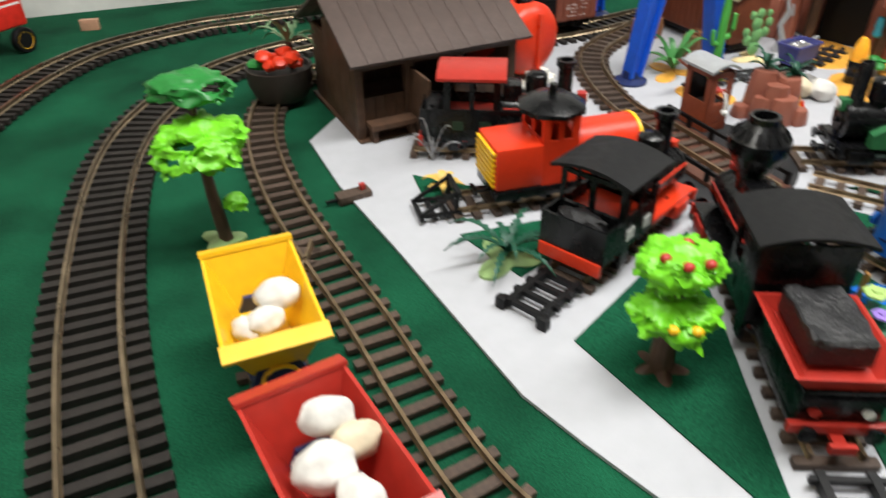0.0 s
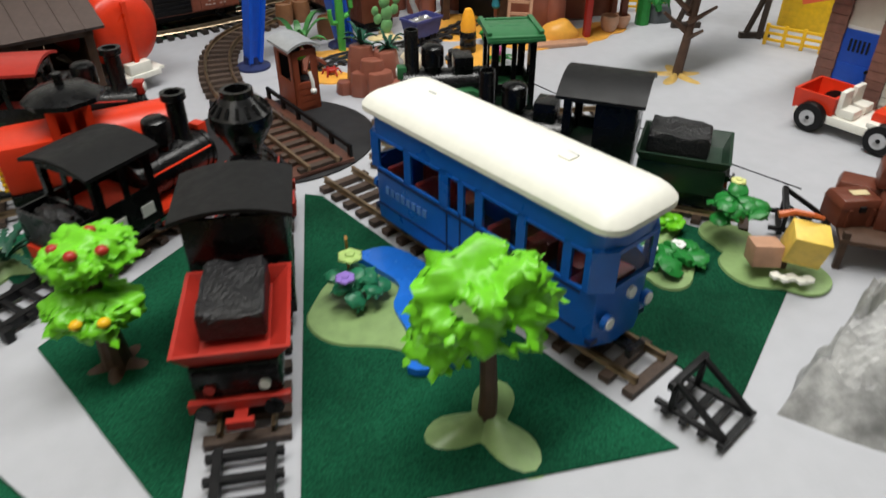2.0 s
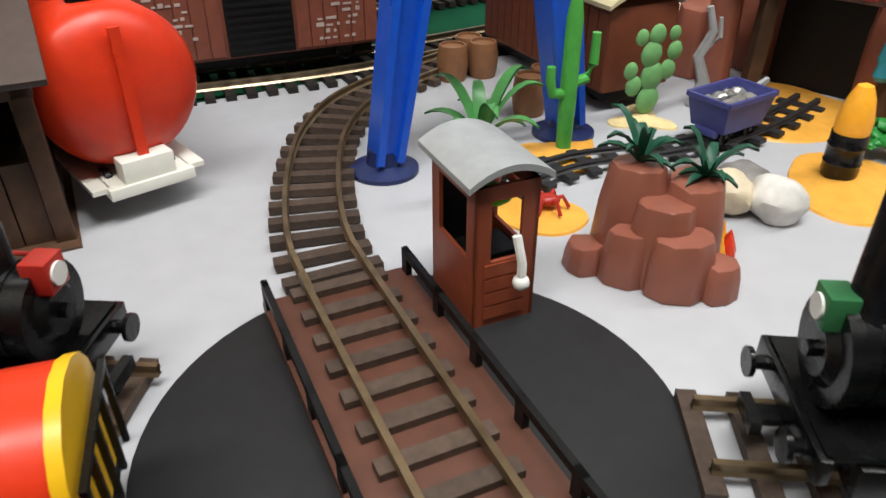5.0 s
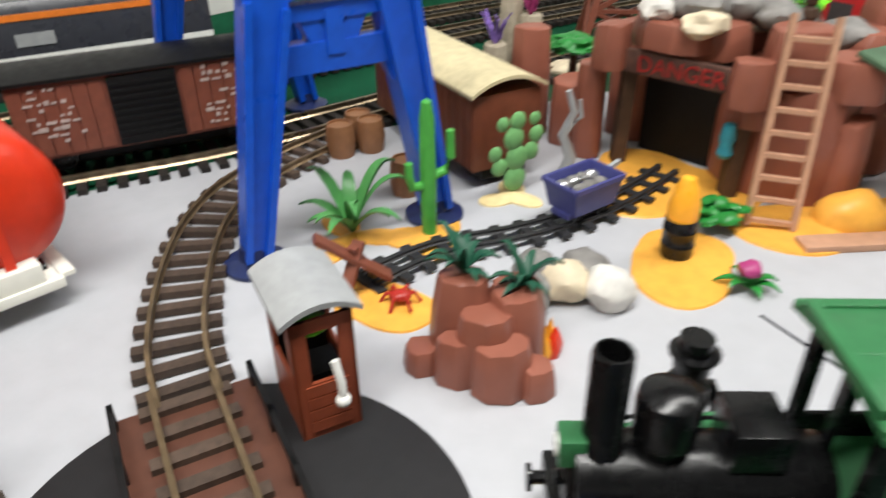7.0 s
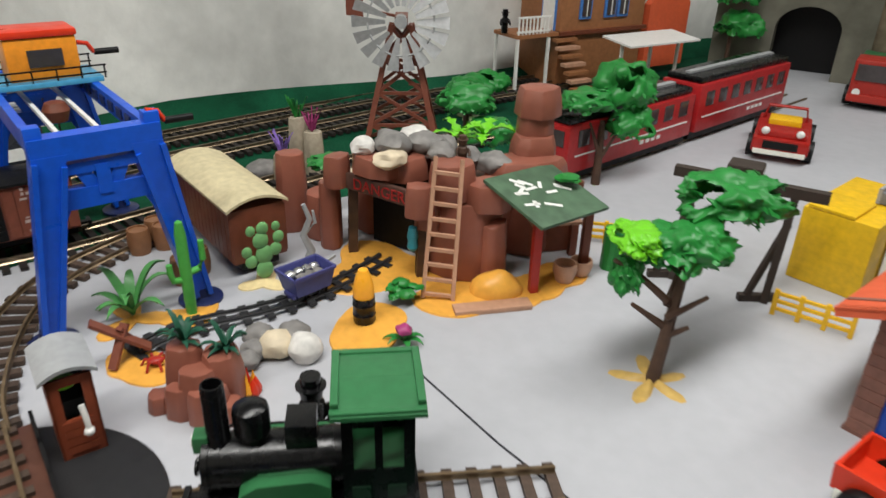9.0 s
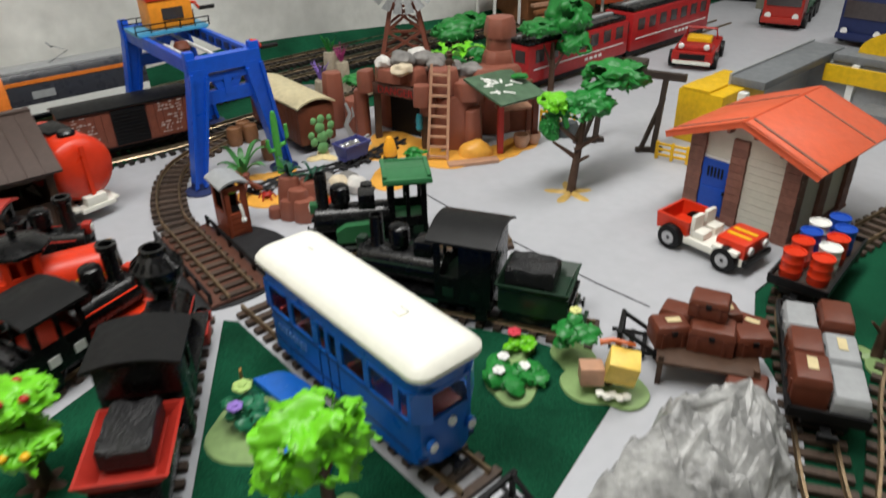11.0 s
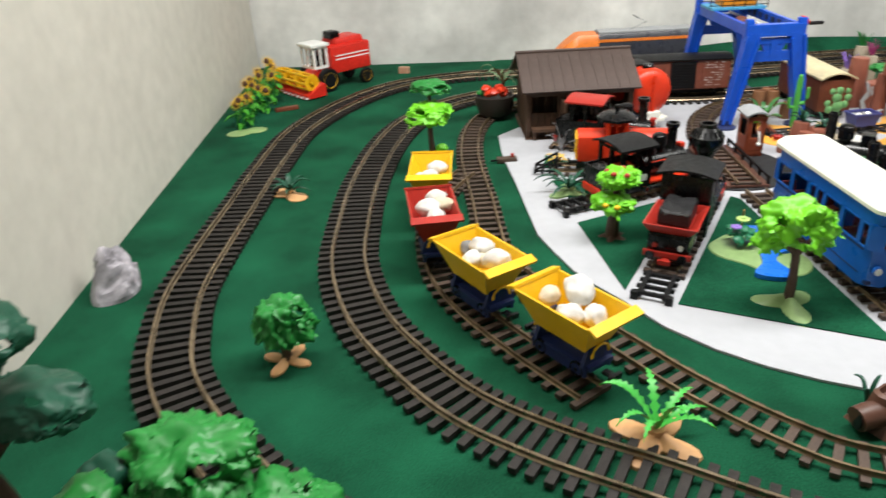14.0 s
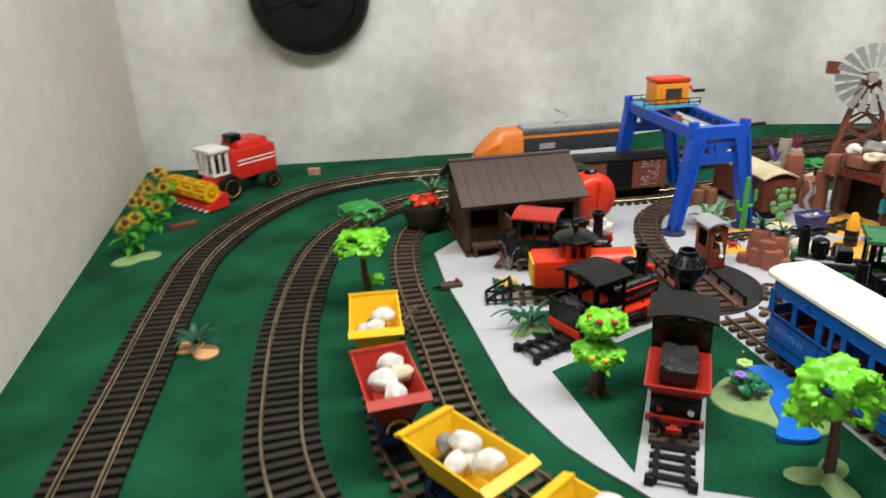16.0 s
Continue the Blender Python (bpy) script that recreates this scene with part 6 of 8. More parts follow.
sw = thing("switch_motor", -0.058, 0.690, 0.0, 30, "flat dark switch motor box with a red lever", "switch motor")
part("case", box(B(), 0.036, 0.016, 0.009, 0, 0, 0.001, 0.001), TIE2, sw)
part("lever", box(B(), 0.006, 0.005, 0.007, 0.010, 0, 0.010, 0.001), RED, sw)
part("rod", bar(B(), (-0.03, 0, 0.005), (-0.015, 0, 0.005), 0.003), BLACKM, sw)
solo("wood_block", box(B(), 0.030, 0.012, 0.018, 0, 0, 0, 0.001), LIGHTWOOD, -0.594, 1.274, 0, 15, "small bare wooden block by the wall", "wood block")


def rail_fence(x, y, turn, L, label, z=0.0005, h=0.022, panels=3):
    t = thing("yellow_fence", x, y, z, turn, label, "toy fence", "yellow fences")
    for k in range(panels + 1):
        part("post", box(B(), 0.005, 0.004, h, -L / 2 + L * k / panels, 0, 0, 0.0005), YELLOW, t)
    for f in (0.3, 0.6, 0.9):
        part("rail", box(B(), L, 0.003, 0.0035, 0, 0, h * f - 0.003), YELLOW, t)
    return t


rail_fence(0.625, 0.086, 18, 0.125, "low yellow plastic rail fence on the felt")
rail_fence(1.030, 0.915, -48, 0.075, "low yellow plastic rail fence beside the frame", GZ, 0.030)
rail_fence(0.905, 1.130, -20, 0.060, "low yellow plastic rail fence behind the mine", GZ, 0.030)
tree("dead_tree", 0.975, 0.420, "bare twisted toy tree on a pale green base", PALE, (3, 0.028, 0.006, 0.3), ([(0, 0, 0.004), (0.002, 0.002, 0.02), (-0.002, 0, 0.04), (0.004, 0.002, 0.055)], 0.006, 0.003), [],
     [[(0, 0, 0.02), (0.014, 0.004, 0.036), (0.020, 0.002, 0.05)], [(0, 0, 0.03), (-0.014, 0.004, 0.046)], [(0, 0, 0.035), (0.002, -0.012, 0.05)]])


# ---- red harvester and sunflowers by the wall ----
HRED = mat("signal_red_plastic", (0.62, 0.025, 0.015), 0.35, stain=0.05)


def harvester():
    t = thing("combine_harvester", -0.712, 1.105, 0.0, -112, "red toy combine harvester with white cab roof and yellow wheels", "toy harvester")
    part("body", box(B(), 0.125, 0.085, 0.070, -0.030, 0, 0.040, 0.006), HRED, t)
    part("grain_tank", box(B(), 0.090, 0.070, 0.018, -0.036, 0, 0.108, 0.004, taper=0.9), HRED, t)
    part("exhaust_box", box(B(), 0.030, 0.034, 0.018, 0.000, 0.004, 0.124, 0.002), BLACK, t)
    for s in (1, -1):
        for k in range(2):
            part("side_stripe", box(B(), 0.105, 0.001, 0.003, -0.034, s * 0.0430, 0.074 + 0.009 * k), WHITE, t)
        part("body_panel", box(B(), 0.060, 0.002, 0.030, -0.05, s * 0.0428, 0.044, 0.0006), HRED, t)
    cab_shell(t, WHITE, 0.034, 0.078, 0.060, 0.058, 0.064, 0.112)
    part("cab_roof", box(B(), 0.056, 0.070, 0.009, 0.057, 0, 0.112, 0.003), WHITE, t)
    g = part("cab_pane", box(B(), 0.040, 0.054, 0.044, 0.056, 0, 0.066), GLASS, t)
    g.visible_shadow = False
    part("seat", box(B(), 0.016, 0.02, 0.03, 0.048, 0, 0.060, 0.002), BLACKM, t)
    for x, r, w in ((0.050, 0.030, 0.020), (-0.074, 0.020, 0.012)):
        for s in (1, -1):
            bm = lathe(B(), [(r * 0.66, 0), (r * 0.92, 0), (r, w * 0.2), (r, w * 0.8), (r * 0.92, w), (r * 0.66, w)], 26, m=pose(0, 0, 0, -90 * s, 0, 0))
            wl = part("wheel", bm, BLACKM, t, m=pose(x, s * 0.036, r))
            part("rim", lathe(B(), [(0.0, w * 0.7), (r * 0.2, w * 0.9), (r * 0.4, w * 0.6), (r * 0.66, w * 1.05), (r * 0.66, w * 0.5)], 20, m=pose(0, 0, 0, -90 * s, 0, 0)), YELLOW, wl)
    bm = prism(B(), [(-0.02, 0), (0.032, 0), (0.032, 0.006), (-0.008, 0.030), (-0.02, 0.030)], -0.085, 0.085, m=Matrix.Translation((0.105, 0, 0.004)) @ pose(0, 0, 0, 90, 0, 0))
    head = part("cutter_table", bm, HRED, t)
    for k in range(16):
        part("tooth", box(B(), 0.010, 0.005, 0.003, 0.140, -0.078 + 0.0104 * k, 0.003), WHITE if k % 2 else RED, head)
    reel = part("reel", cyl(B(), 0.004, 0.160, 0.118, -0.080, 0.040, "y", 10), YELLOW, t)
    for k in range(6):
        a = k * 1.047
        part("reel_bar", cyl(B(), 0.003, 0.150, 0.118 + 0.019 * math.cos(a), -0.075, 0.040 + 0.019 * math.sin(a), "y", 8), YELLOW, reel)
    for y in (-0.075, -0.025, 0.025, 0.075):
        part("reel_disc", lathe(B(), [(0.012, 0), (0.020, 0), (0.020, 0.003), (0.012, 0.003), (0.012, 0)], 18, m=Matrix.Translation((0.118, y, 0.040)) @ pose(0, 0, 0, 90, 0, 0)), YELLOW, reel)
    part("feeder_house", bar(B(), (0.050, 0, 0.050), (0.10, 0, 0.022), 0.05, 0.022), HRED, t)
    return t


harvester()
rnd = random.Random(12)
SUNLEAF = mat("sunflower_leaf_plastic", (0.05, 0.30, 0.02), 0.4, var=0.15)
SEEDH = mat("sunflower_heart", (0.07, 0.025, 0.01), 0.7)
for i in range(19):
    f = i / 18
    x, y = -0.690 - 0.125 * f + rnd.uniform(-0.015, 0.015), 0.700 + 0.300 * f + rnd.uniform(-0.02, 0.02)
    h = rnd.uniform(0.055, 0.105) * (0.75 + 0.35 * f)
    t = thing("sunflower", x, y, 0.0, rnd.uniform(-75, -25), "yellow plastic sunflower on a green leafy stalk", "sunflower", "sunflowers")
    part("stalk", tube(B(), [(0, 0, 0), (0.001, 0, h * 0.5), (0.005, 0, h)], 0.0022, 8), LEAF, t)
    for k in range(5):
        part("leaf", frond(B(), (0, 0, h * (0.12 + 0.16 * k)), k * 2.4, 0.030, 0.012, 0.012, 0.017, 0, 5), SUNLEAF, t)
    bm = B()
    for k in range(12):
        a = k * 0.5236
        q = [(0.000, 0.005 * math.cos(a - 0.25), 0.005 * math.sin(a - 0.25)), (0.001, 0.0160 * math.cos(a), 0.0160 * math.sin(a)), (0.000, 0.005 * math.cos(a + 0.25), 0.005 * math.sin(a + 0.25)), (-0.002, 0.006 * math.cos(a), 0.006 * math.sin(a))]
        vs = [bm.verts.new(p) for p in q]
        bm.faces.new(vs[:3])
        bm.faces.new((vs[0], vs[3], vs[1]))
        bm.faces.new((vs[1], vs[3], vs[2]))
    hd = part("petal_ring", bm, YELLOW, t, m=pose(0.007, 0, h, 0, -20, 0))
    part("heart", ball(B(), 0.0068, 0, 0, 0, (0.4, 1, 1), 2), SEEDH, hd)
part_base = solo("leaf_base", lobes(B(), 2, 0.045, 0.004, 0.2, 0.3), PALE, -0.665, 0.690, 0.0005, 60, "flat pale green plastic plant base", "plant base")
solo("garden_bench", box(B(), 0.055, 0.016, 0.008, 0, 0, 0, 0.001), BROWN, -0.690, 0.860, 0, 50, "low brown plastic plank by the sunflowers", "plank")


# ---- round black wheel hanging on the wall ----
def wall_wheel():
    d = Vector((4.3, 1.725, 0)).normalized()
    ang = math.degrees(math.atan2(d.y, d.x))
    t = thing("wall_wheel", -0.617, 1.393, 0.436, ang, "black rubber-tyred spoked wheel fixed to the wall", "wheel")
    m = pose(0, 0, 0, 90, 0, 0)
    part("tyre", lathe(B(), [(0.118, 0.0), (0.142, 0.004), (0.150, 0.02), (0.142, 0.036), (0.118, 0.04), (0.112, 0.02)], 48, m=m), BLACKM, t)
    part("hub", lathe(B(), [(0.030, 0.0), (0.030, 0.03), (0.012, 0.034), (0.0, 0.034)], 24, m=m), BLACKM, t)
    for k in range(6):
        a = k * 1.047 + 0.3
        part("spoke", bar(B(), (0.025 * math.cos(a), -0.014, 0.025 * math.sin(a)), (0.116 * math.cos(a), -0.014, 0.116 * math.sin(a)), 0.020, 0.010), BLACKM, t)
    part("rim_plate", lathe(B(), [(0.115, 0.002), (0.115, 0.006), (0.0, 0.006), (0.0, 0.002)], 36, m=m), mat("dark_rim", (0.24, 0.24, 0.24), 0.5), t)
    return t


wall_wheel()

# ---- desert corner and gold mine ----
def rock_block(bm, x, y, z, sx, sy, sz, turn, taper, seed):
    """A chunky faceted boulder with rounded edges."""
    rnd = random.Random(seed)
    n = 8
    out = []
    for k in range(n):
        a = 2 * math.pi * (k + rnd.uniform(-0.22, 0.22)) / n
        out.append((math.cos(a) * sx / 2 * rnd.uniform(0.92, 1.1), math.sin(a) * sy / 2 * rnd.uniform(0.92, 1.1)))
    low = [bm.verts.new((px, py, 0)) for px, py in out]
    mid = [bm.verts.new((px * (1 + taper) / 2 * 1.03, py * (1 + taper) / 2 * 1.03, sz * 0.6)) for px, py in out]
    high = [bm.verts.new((px * taper, py * taper, sz * rnd.uniform(0.94, 1.04))) for px, py in out]
    fs = [bm.faces.new(low), bm.faces.new(high)]
    for a, b in ((low, mid), (mid, high)):
        for i in range(n):
            fs.append(bm.faces.new((a[i], a[(i + 1) % n], b[(i + 1) % n], b[i])))
    es = list({e for f in fs for e in f.edges})
    r = bmesh.ops.bevel(bm, geom=es, offset=min(sx, sy, sz) * 0.09, segments=2, profile=0.6, affect="EDGES")
    vs = list({v for f in r["faces"] for v in f.verts} | {v for v in low + mid + high if v.is_valid})
    bmesh.ops.transform(bm, matrix=pose(x, y, z, 0, 0, turn), verts=vs)
    return bm


def mine():
    t = thing("gold_mine", 0.66, 1.10, GZ, 0, "terracotta plastic gold mine hill with a timbered tunnel", "toy mine")
    def rb(*a):
        part("boulder", rock_block(B(), *a), ROCKR, t)
    # free column, low wall beside it
    rb(-0.150, 0.138, 0, 0.042, 0.040, 0.106, 10, 0.86, 1)
    rb(-0.112, 0.110, 0, 0.046, 0.040, 0.062, 20, 0.9, 2)
    rb(-0.104, 0.080, 0, 0.028, 0.034, 0.084, 0, 0.92, 3)
    # the round hill with its stepped upper blocks
    rb(0.040, 0.010, 0, 0.104, 0.110, 0.094, 15, 0.95, 5)
    rb(0.068, 0.050, 0, 0.100, 0.090, 0.100, 40, 0.95, 6)
    rb(0.066, -0.034, 0, 0.040, 0.034, 0.072, 8, 0.84, 17)
    rb(0.064, -0.026, 0.086, 0.054, 0.050, 0.030, 12, 0.92, 7)
    rb(0.024, -0.014, 0.094, 0.058, 0.048, 0.042, 30, 0.88, 8)
    rb(-0.014, -0.026, 0.080, 0.034, 0.034, 0.036, 15, 0.86, 18)
    rb(-0.002, -0.014, 0.060, 0.030, 0.034, 0.034, 35, 0.9, 19)
    # mass over the tunnel
    rb(-0.034, 0.050, 0.102, 0.100, 0.070, 0.028, -38, 0.9, 9)
    rb(-0.096, 0.060, 0.086, 0.034, 0.032, 0.038, -30, 0.88, 10)
    rb(-0.056, 0.030, 0.108, 0.060, 0.032, 0.022, -38, 0.86, 20)
    rb(0.034, 0.094, 0.0, 0.100, 0.080, 0.112, 5, 0.94, 11)
    rb(-0.040, 0.126, 0.0, 0.070, 0.060, 0.108, 5, 0.92, 12)
    # the tall pillar at the back
    rb(0.128, 0.050, 0.0, 0.090, 0.085, 0.110, 10, 0.84, 13)
    rb(0.120, 0.026, 0.100, 0.104, 0.062, 0.022, 4, 0.84, 14)
    rb(0.136, 0.052, 0.116, 0.066, 0.056, 0.026, 30, 0.80, 21)
    rb(0.140, 0.060, 0.132, 0.050, 0.046, 0.036, 10, 0.90, 15)
    rb(0.141, 0.060, 0.162, 0.060, 0.058, 0.034, 25, 0.82, 16)
    # sand aprons
    part("sand_floor", lobes(B(), 3, 0.080, 0.004, 1.2, 0.18), SAND, t, "yellow sand in the tunnel mouth", m=pose(-0.056, 0.010, 0))
    part("sand_mound", ball(B(), 0.030, 0.064, -0.070, 0.002, (1.0, 0.7, 0.9), 3, 0.12, 2, 2), SAND, t)
    part("sand_step", lobes(B(), 2, 0.075, 0.006, 0.0, 0.3), SAND, t, m=pose(0.050, -0.072, 0, 0, 0, 5))
    part("sand_step", lobes(B(), 2, 0.058, 0.005, 0.0, 0.3), SAND, t, m=pose(0.134, -0.050, 0, 0, 0, 32))
    # timber portal, turned towards the mine track
    d = Vector((0.070, -0.074, 0)).normalized()
    f = Vector((-d.y, d.x, 0)) * -1
    ang = math.degrees(math.atan2(d.y, d.x))
    for p in ((-0.080, 0.058), (-0.010, -0.016)):
        q = Vector((*p, 0))
        part("portal_post", bar(B(), q, q + Vector((0, 0, 0.090)) - f * 0.004, 0.013, 0.011), WOOD, t)
    c = Vector((-0.045, 0.021, 0)) + f * 0.008
    part("portal_sign", box(B(), 0.098, 0.006, 0.019, 0, 0, 0, 0.001), mat("sign_board", (0.075, 0.035, 0.025), 0.6, var=0.3), t, "dark sign board over the tunnel", m=pose(c.x, c.y, 0.086, 0, 0, ang))
    cu = bpy.data.curves.new("sign_text", "FONT")
    cu.body, cu.size, cu.extrude, cu.align_x = "DANGER", 0.0185, 0.0006, "CENTER"
    tx = new("sign_text", cu)
    tx.data.materials.append(mat("dull_red_letters", (0.30, 0.015, 0.012), 0.5))
    tx.parent = t
    tx.matrix_basis = pose(c.x + f.x * 0.0035, c.y + f.y * 0.0035, 0.0890, 90, 0, ang)
    # matt black sheet behind the portal stands in for the tunnel's shade
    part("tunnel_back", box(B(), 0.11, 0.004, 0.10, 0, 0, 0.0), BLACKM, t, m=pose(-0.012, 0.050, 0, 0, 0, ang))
    part("lantern", lathe(B(), [(0.004, 0), (0.0065, 0.004), (0.005, 0.012), (0.0065, 0.016), (0.0045, 0.028), (0, 0.030)], 14, -0.020, -0.020, 0.036), mat("teal_lantern", (0.03, 0.25, 0.33), 0.4), t)
    # ladder
    l0, l1, r0, r1 = Vector((-0.017, -0.070, 0.004)), Vector((0.001, -0.036, 0.150)), Vector((0.013, -0.082, 0.004)), Vector((0.026, -0.050, 0.150))
    part("ladder_rail", bar(B(), l0, l1, 0.004), LIGHTWOOD, t)
    part("ladder_rail", bar(B(), r0, r1, 0.004), LIGHTWOOD, t)
    for k in range(9):
        g = 0.03 + 0.108 * k
        part("rung", bar(B(), l0.lerp(l1, g), r0.lerp(r1, g), 0.0036), LIGHTWOOD, t)
    part("plank", box(B(), 0.084, 0.018, 0.006, 0, 0, 0.0, 0.001), LIGHTWOOD, t, m=pose(0.052, -0.100, 0, 0, 0, 1))
    # lean-to shack
    for x, y in ((0.105, -0.074), (0.176, -0.040), (0.182, 0.010)):
        part("shack_post", bar(B(), (x, y, 0), (x, y, 0.096), 0.009), RED if (x, y) == (0.105, -0.074) else BROWN, t)
    roof = part("shack_roof", box(B(), 0.104, 0.092, 0.004, 0, 0, 0, 0.0006), mat("faded_green_roof", (0.07, 0.13, 0.075), 0.6, var=0.25, scale=60, stain=0.2), t, "dull green board roof", m=pose(0.118, -0.053, 0.106, 15, 2, 28))
    rw = random.Random(8)
    for k in range(13):
        x, y, a = rw.uniform(-0.034, 0.030), rw.uniform(-0.026, 0.030), rw.uniform(-1.2, 1.2)
        h = rw.uniform(0.005, 0.010)
        bm = bar(B(), (x - h * math.cos(a), y - h * math.sin(a), 0.0044), (x + h * math.cos(a), y + h * math.sin(a), 0.0044), 0.0042, 0.0006)
        part("painted_mark", bm, WHITE, roof)
    part("shack_wall", box(B(), 0.07, 0.004, 0.085, 0.146, 0.020, 0.002), BROWN, t)
    part("shack_shelf", box(B(), 0.06, 0.03, 0.003, 0.146, -0.014, 0.058), LIGHTWOOD, t)
    part("roof_leaf", ball(B(), 0.012, 0.150, -0.034, 0.118, (1.2, 1, 0.3), 2, 0.5, 4, 4), LEAF, t)
    return t


mine()
for x, y, z, r, s, mm in ((0.594, 1.150, 0.136, 0.014, 2, STONEW), (0.628, 1.146, 0.138, 0.020, 3, STONEG), (0.664, 1.146, 0.138, 0.018, 4, STONEG), (0.621, 1.112, 0.132, 0.015, 5, STONEC), (0.690, 1.158, 0.128, 0.016, 6, STONEG),
                          (0.678, 1.118, 0.136, 0.015, 7, STONEG), (0.742, 1.128, 0.116, 0.017, 8, STONEG), (0.656, 1.166, 0.140, 0.016, 9, STONEW), (0.716, 1.150, 0.116, 0.017, 12, STONEG)):
    solo("pebble", ball(B(), r, 0, 0, 0, (1.3, 1, 0.75), 3, 0.3, s, 1.5), mm, x, y, GZ + z, s * 40, "rounded grey pebble on the mine hill", "stone", "pebbles on the mine")
for x, y, r, s, mm in ((0.490, 0.955, 0.0165, 2, STONEC), (0.517, 0.945, 0.0165, 3, STONEW), (0.506, 0.972, 0.015, 4, STONEG), (0.472, 0.952, 0.013, 5, STONEG), (0.474, 0.972, 0.015, 6, STONEG), (0.465, 0.938, 0.011, 8, STONEG)):
    solo("pebble", ball(B(), r, 0, 0, 0, (1.1, 1, 0.8), 3, 0.22, s, 1.5), mm, x, y, GZ + r * 0.7, s * 40, "smooth rounded pebble on the board", "stone", "pebbles by the mine track")

frond_plant("mine_shrub", 0.745, 1.185, GZ + 0.125, "lime green leaves on top of the mine", None, (7, 0.040, 0.022, 0.020, 0.014, 4, 0.006), LIME, 21)
frond_plant("mine_shrub", 0.720, 1.205, GZ + 0.115, "lime green leaves on top of the mine", None, (6, 0.035, 0.020, 0.024, 0.012, 4, 0.006), LIME, 22)
tree("bush", 0.765, 1.36, "dark green plastic bush behind the mine", PALE, (3, 0.03, 0.004, 0.3), ([(0, 0, 0.003), (0, 0, 0.08), (0, 0, 0.12)], 0.006, 0.004), [((0, 0, 0.13, 0.040, 0.034, 0.026, 81, 4, 50, 0.012), LEAF), ((0.03, -0.03, 0.09, 0.034, 0.03, 0.026, 82, 3, 50, 0.012), LEAF)])
tree("bush", 0.560, 1.270, "green plastic leaf plate behind the mine column", PALE, (3, 0.02, 0.004, 0.3), ([(0, 0, 0.003), (0, 0, 0.07)], 0.005, 0.004), [((0, 0, 0.078, 0.026, 0.024, 0.010, 83, 1, 40, 0.010), LEAF)])
tree("tree", 0.965, 1.330, "green plastic tree before the red train", PALE, (3, 0.02, 0.004, 0.3), ([(0, 0, 0.003), (0.002, 0.004, 0.06), (0.004, 0.01, 0.10)], 0.007, 0.004),
     [((-0.030, 0.0, 0.132, 0.040, 0.036, 0.018, 84, 2, 60, 0.012), LEAF), ((0.044, 0.030, 0.140, 0.046, 0.040, 0.044, 85, 5, 100, 0.014), LEAF), ((0.050, 0.010, 0.090, 0.034, 0.03, 0.03, 86, 4, 60, 0.013), LEAF)], [[(0, 0, 0.04), (0.03, 0.01, 0.08)], [(0, 0, 0.05), (-0.02, 0, 0.10)]])


def planter_rock():
    t = thing("planter_rock", 0.430, 0.888, GZ, -14, "terracotta plastic rock planter with two spiky green plants", "planter rock")
    for a in ((-0.014, 0.010, 0, 0.044, 0.040, 0.058, 0, 0.66, 1), (0.016, 0.010, 0, 0.040, 0.042, 0.052, 20, 0.72, 2), (0.002, -0.006, 0, 0.036, 0.032, 0.044, 10, 0.80, 3), (0.012, -0.016, 0, 0.036, 0.028, 0.033, 25, 0.84, 6),
              (0.030, -0.014, 0, 0.024, 0.024, 0.020, 30, 0.8, 4), (-0.034, -0.004, 0, 0.024, 0.024, 0.015, 0, 0.8, 5), (-0.012, -0.012, 0, 0.028, 0.020, 0.030, 5, 0.8, 7)):
        part("boulder", rock_block(B(), *a), ROCKR, t)
    for k, (x, y, z) in enumerate(((-0.013, 0.012, 0.056), (0.020, 0.014, 0.050))):
        rnd = random.Random(k)
        for j in range(12):
            part("leaf", frond(B(), (x, y, z), j * 0.524 + rnd.uniform(-0.2, 0.2), 0.020 * rnd.uniform(0.7, 1.1), 0.006, rnd.uniform(0.006, 0.030), 0.006, 0, 4), DARKLEAF, t)
    return t


planter_rock()


def flat_sand(x, y, n, r, turn, label):
    return solo("sand_patch", lobes(B(), n, r, 0.005, x * 9, 0.2), SAND, x, y, GZ, turn, label, "sand patch", "sand patches")


flat_sand(0.580, 0.985, 2, 0.054, 30, "flat yellow sand patch of moulded plastic")
flat_sand(0.370, 0.955, 2, 0.040, 60, "flat yellow sand patch of moulded plastic")
flat_sand(0.404, 1.034, 3, 0.034, 0, "flat yellow sand patch under the tall cactus")
solo("sand_patch", lobes(B(), 3, 0.030, 0.005, 2.0, 0.3), mat("pale_sand", (0.72, 0.58, 0.30), 0.5), 0.476, 1.096, GZ, 0, "pale sand base of the flat-padded cactus", "sand patch", "sand patches")

t = thing("saguaro_cactus", 0.406, 1.036, GZ + 0.004, 25, "tall bright green plastic cactus with two arms", "cactus", "cacti", scale=1.14)
CACT = mat("cactus_green", (0.07, 0.36, 0.06), 0.4, stain=0.1, bump=0.2, bump_scale=90)
part("stem", lathe(B(), [(0.0046, 0), (0.0052, 0.03), (0.0048, 0.078), (0.0032, 0.089), (0, 0.091)], 16), CACT, t)
part("arm", tube(B(), [(0, 0, 0.040), (0.012, 0, 0.042), (0.016, 0, 0.050), (0.016, 0, 0.068)], 0.0036, 10, 0.0026), CACT, t)
part("arm", tube(B(), [(0, 0, 0.034), (-0.011, 0, 0.036), (-0.013, 0, 0.044), (-0.013, 0, 0.052)], 0.0034, 10, 0.0026), CACT, t)
